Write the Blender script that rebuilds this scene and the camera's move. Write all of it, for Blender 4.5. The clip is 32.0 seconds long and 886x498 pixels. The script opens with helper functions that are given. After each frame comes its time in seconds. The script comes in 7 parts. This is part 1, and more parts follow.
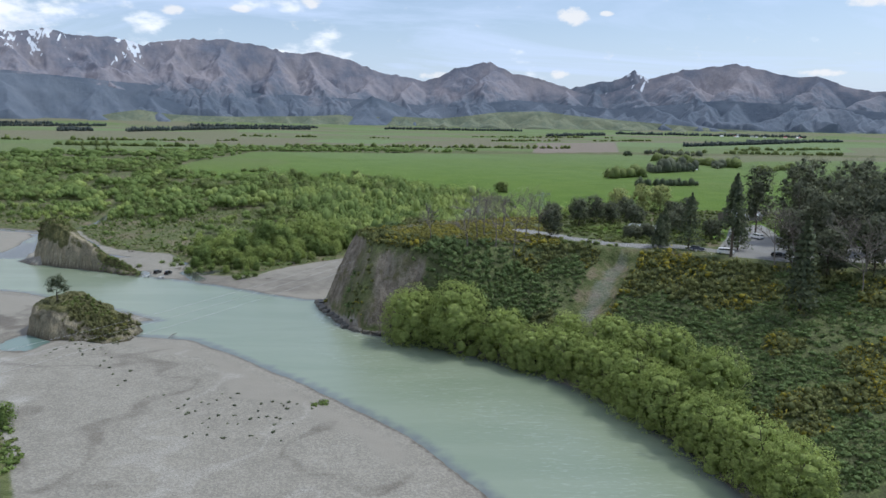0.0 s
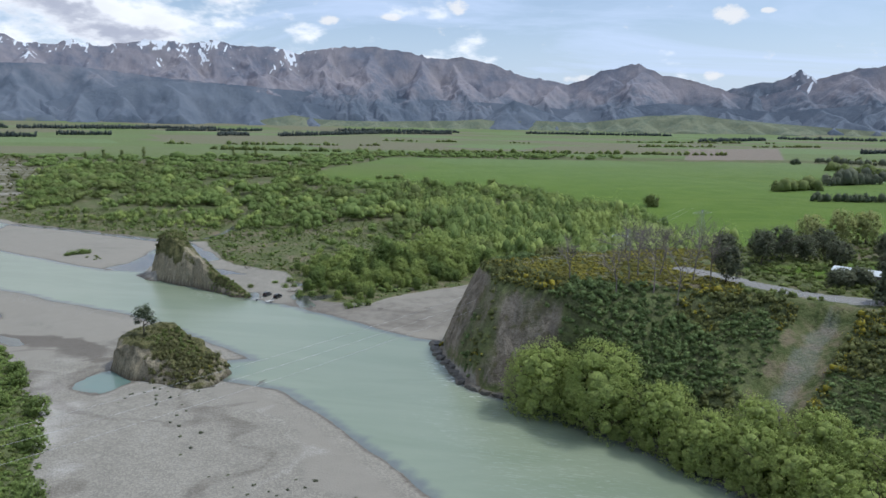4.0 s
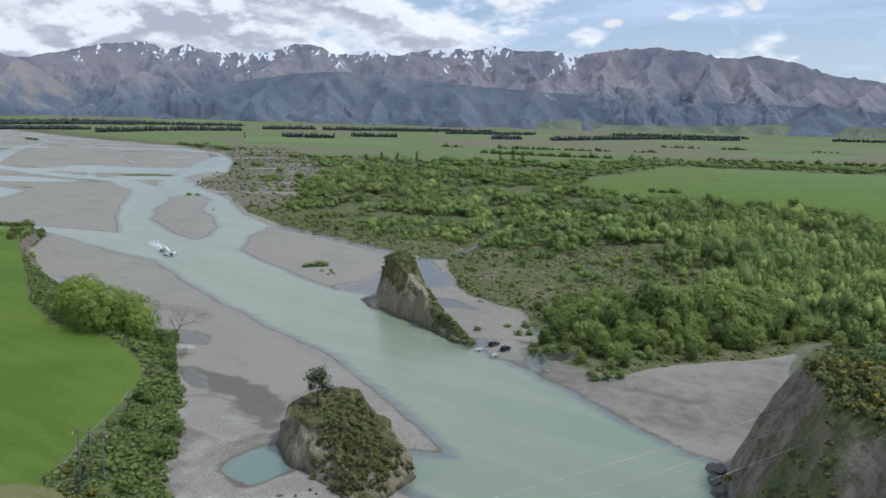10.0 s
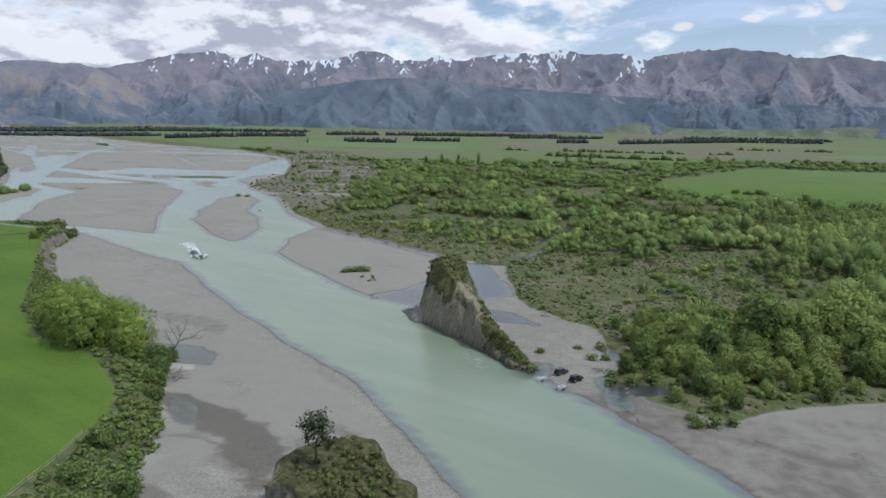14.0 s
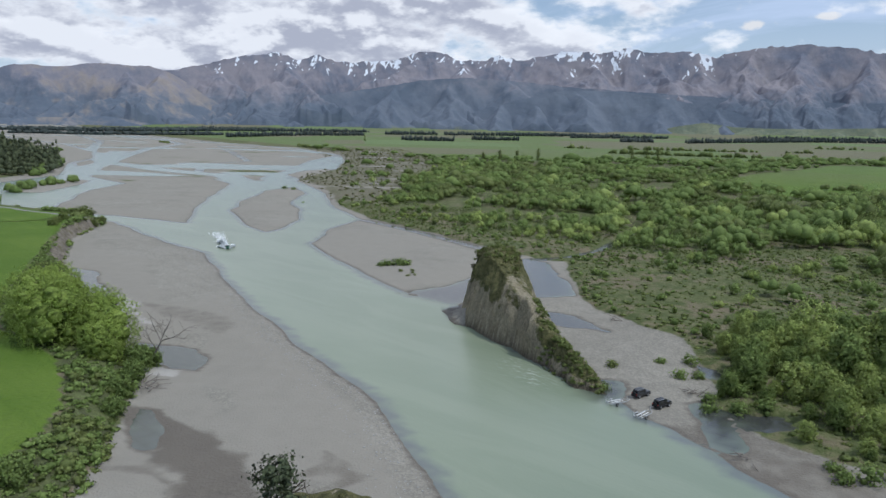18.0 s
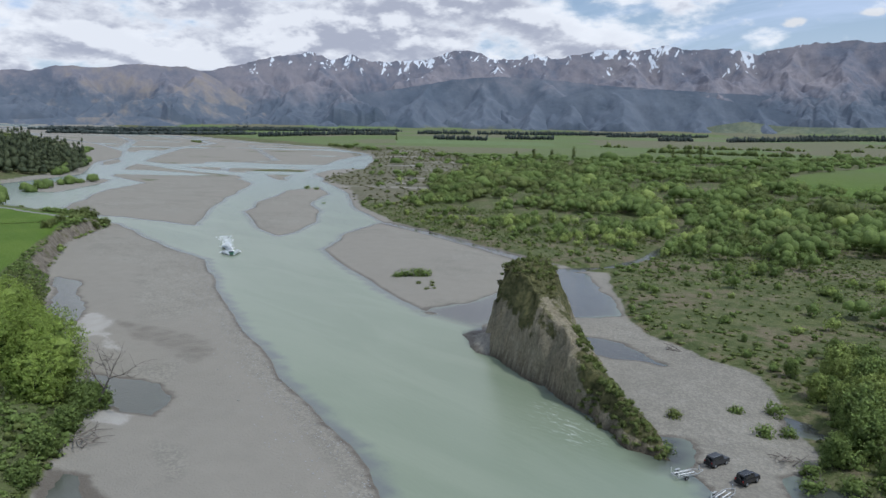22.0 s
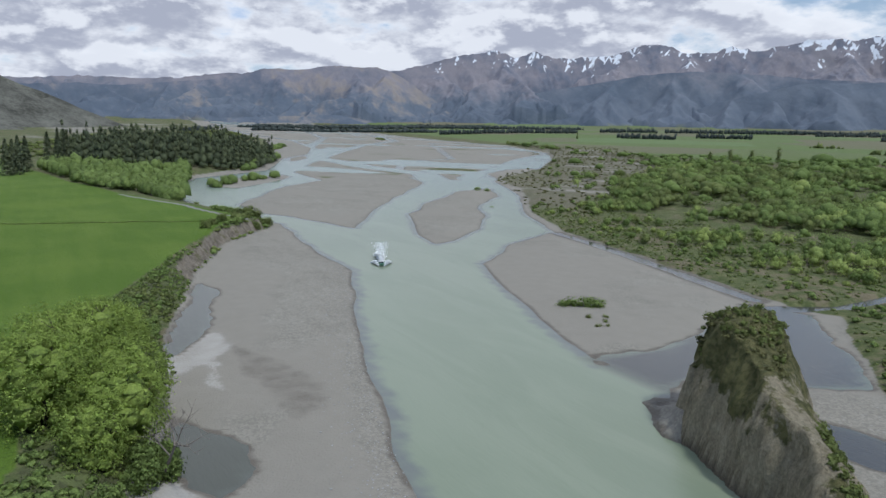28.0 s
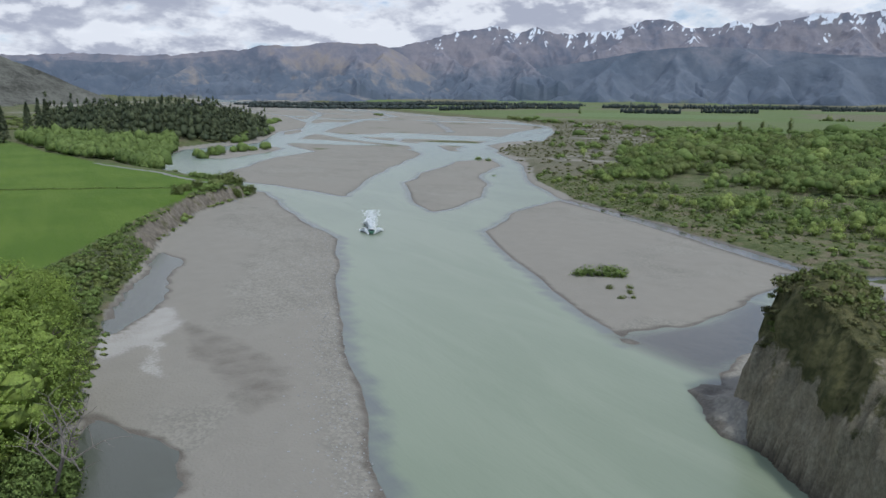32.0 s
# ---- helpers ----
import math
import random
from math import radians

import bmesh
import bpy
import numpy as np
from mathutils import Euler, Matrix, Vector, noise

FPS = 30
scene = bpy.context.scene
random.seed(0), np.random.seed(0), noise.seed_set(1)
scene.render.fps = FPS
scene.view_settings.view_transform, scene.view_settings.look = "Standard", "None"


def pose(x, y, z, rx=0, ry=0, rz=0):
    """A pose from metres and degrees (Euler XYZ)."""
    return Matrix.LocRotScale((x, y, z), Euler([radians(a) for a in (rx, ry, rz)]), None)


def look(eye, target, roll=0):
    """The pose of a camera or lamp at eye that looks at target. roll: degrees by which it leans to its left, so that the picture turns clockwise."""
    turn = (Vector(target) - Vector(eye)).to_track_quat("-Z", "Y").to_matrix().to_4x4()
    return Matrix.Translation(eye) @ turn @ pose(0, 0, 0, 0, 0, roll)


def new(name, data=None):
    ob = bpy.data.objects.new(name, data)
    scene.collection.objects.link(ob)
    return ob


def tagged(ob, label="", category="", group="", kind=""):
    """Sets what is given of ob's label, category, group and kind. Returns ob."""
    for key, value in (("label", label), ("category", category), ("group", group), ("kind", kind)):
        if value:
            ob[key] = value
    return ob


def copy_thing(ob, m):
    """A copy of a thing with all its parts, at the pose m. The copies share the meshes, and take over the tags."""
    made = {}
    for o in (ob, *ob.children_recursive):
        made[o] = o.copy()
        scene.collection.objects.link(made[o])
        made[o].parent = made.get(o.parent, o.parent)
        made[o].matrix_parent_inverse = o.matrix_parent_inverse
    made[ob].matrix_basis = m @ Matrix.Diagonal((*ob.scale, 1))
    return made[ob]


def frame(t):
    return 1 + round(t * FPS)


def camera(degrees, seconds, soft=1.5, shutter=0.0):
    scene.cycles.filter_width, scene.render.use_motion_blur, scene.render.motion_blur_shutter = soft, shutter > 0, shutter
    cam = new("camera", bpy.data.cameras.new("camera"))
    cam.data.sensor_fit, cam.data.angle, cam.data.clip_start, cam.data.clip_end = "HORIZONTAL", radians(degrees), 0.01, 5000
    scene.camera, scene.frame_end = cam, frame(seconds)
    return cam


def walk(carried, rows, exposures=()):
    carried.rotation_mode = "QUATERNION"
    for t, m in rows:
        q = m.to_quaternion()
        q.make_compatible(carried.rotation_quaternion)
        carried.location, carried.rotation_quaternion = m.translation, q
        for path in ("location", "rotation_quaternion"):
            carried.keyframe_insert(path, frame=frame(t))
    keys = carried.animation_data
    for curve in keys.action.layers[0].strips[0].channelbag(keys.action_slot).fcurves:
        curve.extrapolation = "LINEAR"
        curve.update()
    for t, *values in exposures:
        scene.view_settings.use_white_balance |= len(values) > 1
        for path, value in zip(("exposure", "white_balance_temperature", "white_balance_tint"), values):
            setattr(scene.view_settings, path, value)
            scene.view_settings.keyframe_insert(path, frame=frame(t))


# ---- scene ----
cam = camera(64.54, 32.0)
PATH = [
    (0, (12.43, -34.25, 67.83), (14.83, 64.19, 50.40), 1.12),
    (1, (12.83, -22.34, 68.38), (9.89, 76.07, 50.89), 1.22),
    (2, (13.26, -10.70, 68.87), (5.05, 87.44, 51.54), 1.16),
    (3, (13.03, 0.36, 69.36), (0.78, 98.10, 52.14), 1.04),
    (4, (12.26, 10.77, 70.16), (-4.84, 107.78, 52.92), 1.04),
    (4.5, (11.65, 16.01, 70.59), (-10.46, 112.00, 53.38), 1.07),
    (5, (10.91, 21.41, 70.98), (-17.57, 115.71, 53.78), 1.03),
    (5.5, (10.20, 27.03, 71.27), (-23.40, 119.61, 53.96), 1.03),
    (6, (9.45, 32.79, 71.47), (-27.81, 123.93, 54.02), 1.07),
    (7, (7.21, 44.19, 71.97), (-32.61, 134.20, 54.30), 1.11),
    (8, (3.67, 55.07, 72.33), (-39.50, 143.53, 54.66), 1.15),
    (8.5, (1.64, 60.37, 72.32), (-46.13, 146.41, 54.56), 1.21),
    (9, (-0.41, 65.63, 72.24), (-51.20, 149.91, 54.42), 1.39),
    (9.5, (-2.45, 70.82, 72.18), (-53.95, 154.69, 54.49), 1.38),
    (10, (-4.65, 75.89, 71.91), (-56.56, 159.55, 54.39), 1.47),
    (11, (-9.50, 85.82, 70.35), (-62.68, 168.73, 53.09), 1.38),
    (12, (-14.87, 95.65, 67.95), (-69.01, 177.99, 50.96), 1.28),
    (13, (-20.68, 105.47, 65.36), (-77.14, 186.26, 48.48), 1.29),
    (14, (-26.22, 115.09, 62.77), (-85.66, 193.75, 46.01), 1.04),
    (15, (-31.57, 124.13, 60.06), (-93.35, 200.96, 43.31), 1.01),
    (16, (-36.90, 132.52, 57.35), (-100.77, 207.63, 40.66), 1.00),
    (17, (-42.39, 140.49, 54.63), (-107.45, 214.59, 38.01), 0.96),
    (17.5, (-45.05, 144.30, 53.24), (-110.54, 218.03, 36.67), 1.00),
    (18, (-47.54, 147.95, 51.96), (-113.41, 221.34, 35.37), 0.99),
    (18.5, (-50.00, 151.48, 51.05), (-116.30, 224.47, 34.45), 1.04),
    (19, (-52.50, 154.97, 50.64), (-118.95, 227.84, 34.06), 1.03),
    (19.5, (-55.00, 158.44, 50.54), (-121.46, 231.30, 33.94), 1.04),
    (20, (-57.46, 161.80, 50.45), (-124.11, 234.47, 33.79), 1.01),
    (21, (-62.20, 168.06, 50.15), (-129.99, 239.66, 33.46), 0.96),
    (22, (-66.81, 173.69, 49.72), (-136.11, 243.83, 33.04), 0.89),
    (23, (-71.09, 178.65, 49.34), (-143.09, 246.00, 32.60), 0.88),
    (24, (-75.37, 183.16, 48.96), (-149.65, 247.99, 32.23), 0.71),
    (24.5, (-77.76, 185.38, 49.00), (-152.79, 249.33, 32.25), 0.69),
    (25, (-80.18, 187.55, 49.16), (-156.87, 249.48, 32.32), 0.65),
    (25.5, (-82.40, 189.76, 49.40), (-162.99, 246.51, 32.49), 0.53),
    (26, (-84.56, 192.02, 49.71), (-168.01, 244.42, 32.71), 0.45),
    (26.5, (-86.88, 194.26, 50.00), (-171.20, 245.23, 32.94), 0.62),
    (27, (-89.27, 196.50, 50.19), (-173.75, 247.18, 33.01), 0.95),
    (28, (-94.19, 200.98, 49.99), (-178.74, 251.48, 32.65), 0.97),
    (29, (-99.29, 205.37, 48.61), (-183.96, 255.75, 31.48), 0.72),
    (30, (-105.00, 209.22, 46.16), (-189.70, 259.53, 29.03), 0.65),
    (30.5, (-108.17, 210.88, 45.16), (-192.86, 261.25, 28.09), 0.92),
    (31, (-111.20, 212.38, 44.09), (-195.68, 262.81, 26.16), 1.07),
    (31.5, (-113.83, 213.77, 42.68), (-198.09, 264.10, 23.52), 1.15),
    (32, (-116.01, 215.32, 40.93), (-200.11, 265.49, 20.72), 0.74),
]
walk(cam, [(t, look(eye, target, roll)) for t, eye, target, roll in PATH], [(0, 0.02, 6250, 10), (8, -0.06, 6250, 10), (14, -0.14, 6250, 10), (21, -0.20, 6250, 10), (32, -0.24, 6250, 10)])

# ---- world and sun ----
SUN_DIR = Vector((0.50, 0.10, 0.86)).normalized()      # towards the sun
sun_data = bpy.data.lights.new("sun", "SUN")
sun_data.energy, sun_data.angle, sun_data.color = 2.55, radians(5.0), (0.960, 0.97, 0.915)
sun = new("sun", sun_data)
sun.matrix_world = Matrix.Translation((0, 0, 400)) @ SUN_DIR.to_track_quat("Z", "Y").to_matrix().to_4x4()


class Nodes:
    """Small helper to wire a node tree."""
    def __init__(self, tree):
        self.t = tree
        tree.nodes.clear()

    def add(self, kind, **inputs):
        n = self.t.nodes.new(kind)
        for k, v in inputs.items():
            self.put(n, int(k[1:]) if k[0] == "i" and k[1:].isdigit() else k, v)
        return n

    def put(self, n, key, v):
        s = n.inputs[key]
        if isinstance(v, bpy.types.NodeSocket):
            self.t.links.new(v, s)
        else:
            s.default_value = v

    def math(self, op, a, b=0.0, c=0.0, clamp=False):
        n = self.add("ShaderNodeMath", i0=a, i1=b, i2=c)
        n.operation, n.use_clamp = op, clamp
        return n.outputs[0]

    def mix(self, f, a, b):
        n = self.t.nodes.new("ShaderNodeMix")
        n.data_type = "RGBA"
        self.put(n, 0, f)
        self.put(n, 6, a)
        self.put(n, 7, b)
        return n.outputs[2]

    def ramp(self, v, lo, hi):
        n = self.add("ShaderNodeMapRange", i0=v, i1=lo, i2=hi)
        n.interpolation_type = "SMOOTHSTEP"
        return n.outputs[0]

    def noise(self, vec, scale, detail=4.0, rough=0.55, distort=0.0):
        n = self.add("ShaderNodeTexNoise", Vector=vec, Scale=scale, Detail=detail, Roughness=rough, Distortion=distort)
        return n.outputs[0]

    def attr(self, name):
        n = self.add("ShaderNodeAttribute")
        n.attribute_name = name
        return n.outputs["Fac"]


def rgb(r, g, b):
    return (r, g, b, 1.0)


world = bpy.data.worlds.new("sky")
scene.world = world
world.use_nodes = True
N = Nodes(world.node_tree)
sky = N.add("ShaderNodeTexSky")
sky.sky_type, sky.sun_disc = "NISHITA", False
sky.sun_elevation = math.asin(SUN_DIR.z)
sky.sun_rotation = math.atan2(SUN_DIR.x, SUN_DIR.y)
sky.dust_density, sky.air_density, sky.ozone_density = 1.5, 1.0, 2.0
way = N.add("ShaderNodeTexCoord").outputs["Generated"]
sep = N.add("ShaderNodeSeparateXYZ", i0=way)
up = N.math("MAXIMUM", sep.outputs[2], 0.0)
# clouds lie on a level sheet, so they close up towards the horizon
lofty = N.math("ADD", up, 0.28)
sheet = N.add("ShaderNodeCombineXYZ", i0=N.math("DIVIDE", sep.outputs[0], lofty), i1=N.math("DIVIDE", sep.outputs[1], lofty), i2=0.0).outputs[0]
# cloud cover thickens towards the upstream side of the valley
side = N.math("SUBTRACT", N.math("MULTIPLY", sep.outputs[1], 0.10), N.math("MULTIPLY", sep.outputs[0], 0.99))
cover = N.add("ShaderNodeMapRange", i0=side, i1=0.15, i2=0.76, i3=-0.15, i4=0.112).outputs[0]
billow = N.noise(N.add("ShaderNodeMapping", i0=way, i3=(1.0, 1.0, 2.1)).outputs[0], 8.5, 8.0, 0.56)
above = N.noise(N.add("ShaderNodeMapping", i0=way, i1=(0.0, 0.0, 0.05), i3=(1.0, 1.0, 2.1)).outputs[0], 8.5, 5.0, 0.56)
lit = N.ramp(N.math("SUBTRACT", billow, above), -0.03, 0.10)
big = N.math("ADD", N.math("ADD", N.math("MULTIPLY", N.noise(sheet, 4.3, 6.0, 0.54, 0.1), 0.45), N.math("MULTIPLY", billow, 0.60)), N.math("SUBTRACT", cover, 0.025))
dens = N.ramp(big, 0.44, 0.56)
core = N.ramp(N.math("ADD", big, N.math("MULTIPLY", N.math("SUBTRACT", N.noise(sheet, 12.0, 6.0, 0.62), 0.5), 0.16)), 0.46, 0.66)
core = N.math("MULTIPLY", core, N.math("SUBTRACT", 1.0, N.math("MULTIPLY", lit, 0.75)))
wisp = N.noise(N.add("ShaderNodeMapping", i0=sheet, i2=(0, 0, 0.5), i3=(0.5, 1.5, 1.0)).outputs[0], 1.7, 6.0, 0.6, 0.8)
thin = N.add("ShaderNodeMapRange", i0=N.ramp(wisp, 0.38, 0.70), i1=0.0, i2=1.0, i3=0.16, i4=0.80).outputs[0]
haze = N.add("ShaderNodeMapRange", i0=up, i1=0.02, i2=0.17, i3=0.66, i4=0.10).outputs[0]
sky_bg = N.add("ShaderNodeBackground", i0=sky.outputs[0], i1=0.135)
thin_bg = N.add("ShaderNodeBackground", i0=rgb(0.62, 0.75, 1.0), i1=1.04)
puff_bg = N.add("ShaderNodeBackground", i0=N.mix(core, rgb(0.90, 0.93, 0.98), rgb(0.41, 0.44, 0.535)), i1=1.17)
white_bg = N.add("ShaderNodeBackground", i0=rgb(0.93, 0.94, 0.96), i1=0.95)
# fair-weather puffs: azimuth, height above the horizon and half widths, in degrees
puffs = 0.0
for az_, el_, wa, we in ((-11.0, 8.35, 1.5, 0.85), (-13.7, 8.55, 0.7, 0.25), (9.2, 9.1, 1.2, 0.7), (19.3, 7.9, 1.1, 0.5), (-1.0, 3.8, 2.2, 0.45), (-10.3, 4.05, 1.0, 0.5), (-32.1, 8.8, 3.0, 0.6), (-28.8, 4.1, 2.0, 0.35), (14.3, 8.3, 1.0, 0.35)):
    a, e = radians(az_), radians(el_)
    mid = (-math.sin(a) * math.cos(e), math.cos(a) * math.cos(e), math.sin(e))
    along = N.add("ShaderNodeVectorMath", i0=way, i1=(math.cos(a), math.sin(a), 0.0))
    along.operation = "DOT_PRODUCT"
    front_ = N.add("ShaderNodeVectorMath", i0=way, i1=mid)
    front_.operation = "DOT_PRODUCT"
    du = N.math("DIVIDE", along.outputs["Value"], radians(wa))
    dv = N.math("DIVIDE", N.math("SUBTRACT", sep.outputs[2], mid[2]), radians(we))
    rr = N.math("ADD", N.math("MULTIPLY", du, du), N.math("MULTIPLY", dv, dv))
    one = N.math("MULTIPLY", N.math("SUBTRACT", 1.0, rr, clamp=True), N.math("GREATER_THAN", front_.outputs["Value"], 0.9))
    puffs = N.math("MAXIMUM", one, puffs)
fluff = N.noise(N.add("ShaderNodeMapping", i0=way, i3=(1.0, 1.0, 1.6)).outputs[0], 42.0, 5.0, 0.62)
puffs = N.ramp(N.math("ADD", puffs, N.math("MULTIPLY", N.math("SUBTRACT", fluff, 0.5), 2.2)), 0.25, 0.95)
# bright thin cloud high overhead, out of view, added as fill light
fill_veil = N.add("ShaderNodeMapRange", i0=up, i1=0.26, i2=0.55, i3=0.0, i4=0.62).outputs[0]
m1 = N.add("ShaderNodeMixShader", i0=N.math("MAXIMUM", N.math("MAXIMUM", thin, haze), fill_veil), i1=sky_bg.outputs[0], i2=thin_bg.outputs[0])
m2 = N.add("ShaderNodeMixShader", i0=N.math("MULTIPLY", puffs, 0.9), i1=m1.outputs[0], i2=white_bg.outputs[0])
m2 = N.add("ShaderNodeMixShader", i0=dens, i1=m2.outputs[0], i2=puff_bg.outputs[0])
N.add("ShaderNodeOutputWorld", i0=m2.outputs[0])


# ---- materials ----
def material(name, build, rough=0.9, spec=0.25):
    m = bpy.data.materials.new(name)
    m.use_nodes = True
    n = Nodes(m.node_tree)
    p = n.add("ShaderNodeBsdfPrincipled", Roughness=rough)
    p.inputs["Specular IOR Level"].default_value = spec
    out = n.add("ShaderNodeOutputMaterial", i0=p.outputs[0])
    pos = n.add("ShaderNodeNewGeometry").outputs["Position"]
    build(n, p, pos, out)
    return m


def bump(n, p, height, strength, dist):
    b = n.add("ShaderNodeBump", Strength=strength, Distance=dist, Height=height)
    n.put(p, "Normal", b.outputs[0])


def plain(name, col, rough=0.6, metal=0.0, vary=0.25, scale=6.0, spec=0.4):
    """A paint, wood or metal surface: one colour with grime at two scales."""
    def build(n, p, pos, out):
        g = n.math("ADD", n.math("MULTIPLY", n.noise(pos, scale), 0.6), n.math("MULTIPLY", n.noise(pos, scale * 9), 0.4))
        dark = tuple(c * (1 - vary) for c in col)
        light = tuple(min(1, c * (1 + vary)) for c in col)
        n.put(p, "Base Color", n.mix(n.ramp(g, 0.3, 0.7), rgb(*dark), rgb(*light)))
        n.put(p, "Metallic", metal)
    return material(name, build, rough, spec)


def leaf(name, dark, light, through_light=0.22, bloom=None, bloom_share=0.0, grain=1.5):
    """Leaves: tint by plant (attribute), by leaf (island) and by place; a part of the light passes through."""
    def build(n, p, pos, out):
        geo = n.add("ShaderNodeNewGeometry")
        isl = geo.outputs["Random Per Island"]
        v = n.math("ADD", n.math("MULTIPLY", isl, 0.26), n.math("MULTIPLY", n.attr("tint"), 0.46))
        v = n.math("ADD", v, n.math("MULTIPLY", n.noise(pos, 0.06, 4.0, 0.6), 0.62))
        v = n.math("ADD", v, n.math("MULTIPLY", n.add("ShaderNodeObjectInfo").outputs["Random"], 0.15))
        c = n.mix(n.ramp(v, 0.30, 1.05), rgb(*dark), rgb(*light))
        if bloom:
            pick = n.math("GREATER_THAN", n.math("ADD", n.math("MULTIPLY", isl, 0.55), n.math("MULTIPLY", n.noise(pos, 0.07, 4.0), 1.1)), 1.08 - bloom_share)
            c = n.mix(pick, c, rgb(*bloom))
        # fine mottle: leaf tone, plus shaded gaps between leaves put into the colour
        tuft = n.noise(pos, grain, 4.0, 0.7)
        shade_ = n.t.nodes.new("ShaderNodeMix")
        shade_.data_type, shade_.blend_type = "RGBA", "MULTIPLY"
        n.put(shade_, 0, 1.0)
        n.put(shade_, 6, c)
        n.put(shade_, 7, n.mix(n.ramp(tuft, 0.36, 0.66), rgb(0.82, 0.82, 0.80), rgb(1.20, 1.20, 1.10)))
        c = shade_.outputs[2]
        n.put(p, "Base Color", c)
        soft = n.add("ShaderNodeAttribute")
        soft.attribute_name = "soft"
        turn = n.add("ShaderNodeVectorTransform", i0=soft.outputs["Vector"])
        turn.vector_type, turn.convert_from, turn.convert_to = "NORMAL", "OBJECT", "WORLD"
        n.put(p, "Normal", turn.outputs[0])
        tr = n.add("ShaderNodeBsdfTranslucent", i0=c, Normal=turn.outputs[0])
        mx = n.add("ShaderNodeMixShader", i0=through_light, i1=p.outputs[0], i2=tr.outputs[0])
        n.put(out, 0, mx.outputs[0])
    return material(name, build, 0.65, 0.25)


def ground_build(n, p, pos, out):
    fine, mid, big = n.noise(pos, 2.2, 5.0, 0.65), n.noise(pos, 0.22, 5.0, 0.6), n.noise(pos, 0.035, 4.0, 0.6)
    streak = n.noise(n.add("ShaderNodeMapping", i0=pos, i2=(0, 0, 0.50), i3=(0.035, 0.16, 0.2)).outputs[0], 1.0, 2.0, 0.5, 0.4)
    stones = n.add("ShaderNodeTexVoronoi", Vector=pos, Scale=2.6)
    # gravel: grey greywacke stones with paler silt
    g = n.mix(n.ramp(n.math("ADD", n.math("MULTIPLY", mid, 0.5), n.math("MULTIPLY", big, 0.5)), 0.36, 0.64), rgb(0.234, 0.217, 0.184), rgb(0.274, 0.255, 0.217))
    g = n.mix(n.math("MULTIPLY", n.ramp(streak, 0.42, 0.70), 0.16), g, rgb(0.178, 0.165, 0.140))
    spk = n.mix(n.ramp(n.add("ShaderNodeSeparateColor", i0=stones.outputs["Color"]).outputs[0], 0.2, 0.95), rgb(0.85, 0.85, 0.85), rgb(1.15, 1.15, 1.14))
    mul = n.t.nodes.new("ShaderNodeMix")
    mul.data_type, mul.blend_type = "RGBA", "MULTIPLY"
    n.put(mul, 0, n.math("SUBTRACT", 0.85, n.math("MULTIPLY", n.attr("sand"), 0.75), clamp=True))
    n.put(mul, 6, g)
    n.put(mul, 7, spk)
    cob = n.add("ShaderNodeTexVoronoi", Vector=pos, Scale=1.15)
    pick = n.math("MULTIPLY", n.ramp(n.add("ShaderNodeSeparateColor", i0=cob.outputs["Color"]).outputs[1], 0.66, 0.80), n.ramp(cob.outputs["Distance"], 0.40, 0.22))
    pick = n.math("MULTIPLY", pick, n.ramp(n.math("ADD", big, n.math("MULTIPLY", mid, 0.5)), 0.62, 0.84))
    pick = n.math("MULTIPLY", pick, n.math("SUBTRACT", 0.8, n.attr("sand"), clamp=True))
    col = n.mix(n.math("MULTIPLY", pick, 0.45), mul.outputs[2], rgb(0.35, 0.345, 0.325))

    def lay(col, name, add, lo=0.35, hi=0.65, k=0.5):
        f = n.ramp(n.math("ADD", n.attr(name), n.math("MULTIPLY", n.math("SUBTRACT", fine, 0.5), k)), lo, hi)
        return n.mix(f, col, add)
    col = lay(col, "sand", n.mix(mid, rgb(0.226, 0.209, 0.177), rgb(0.280, 0.258, 0.219)), 0.3, 0.8, 0.2)
    col = lay(col, "pale", n.mix(mid, rgb(0.310, 0.290, 0.258), rgb(0.430, 0.408, 0.372)), 0.35, 0.85, 1.1)
    scrub = n.mix(n.ramp(mid, 0.35, 0.65), rgb(0.068, 0.089, 0.029), rgb(0.126, 0.138, 0.055))
    scrub = n.mix(n.ramp(n.math("ADD", big, n.math("MULTIPLY", n.math("SUBTRACT", mid, 0.5), 0.9)), 0.47, 0.69), scrub, rgb(0.165, 0.138, 0.088))
    tuss = n.noise(pos, 0.75, 4.0, 0.65)
    scrub = n.mix(n.math("MULTIPLY", n.ramp(tuss, 0.50, 0.68), 0.5), scrub, rgb(0.058, 0.070, 0.024))
    scrub = n.mix(n.math("MULTIPLY", n.ramp(tuss, 0.48, 0.30), 0.5), scrub, rgb(0.195, 0.190, 0.098))
    scrub = n.mix(n.math("MULTIPLY", n.attr("waste"), 0.7), scrub, n.mix(mid, rgb(0.120, 0.110, 0.075), rgb(0.190, 0.170, 0.125)))
    col = lay(col, "scrub", scrub)
    litter = n.mix(n.ramp(n.math("ADD", n.math("MULTIPLY", mid, 0.5), n.math("MULTIPLY", tuss, 0.5)), 0.40, 0.62), rgb(0.068, 0.075, 0.034), rgb(0.125, 0.150, 0.056))
    col = lay(col, "litter", litter, 0.3, 0.7, 0.4)
    # pasture: fields of slightly different greens
    plots = n.add("ShaderNodeTexVoronoi", Vector=n.add("ShaderNodeMapping", i0=pos, i2=(0, 0, 0.35), i3=(0.0026, 0.0038, 0.0)).outputs[0], Scale=1.0)
    pv = n.add("ShaderNodeSeparateColor", i0=plots.outputs["Color"]).outputs[0]
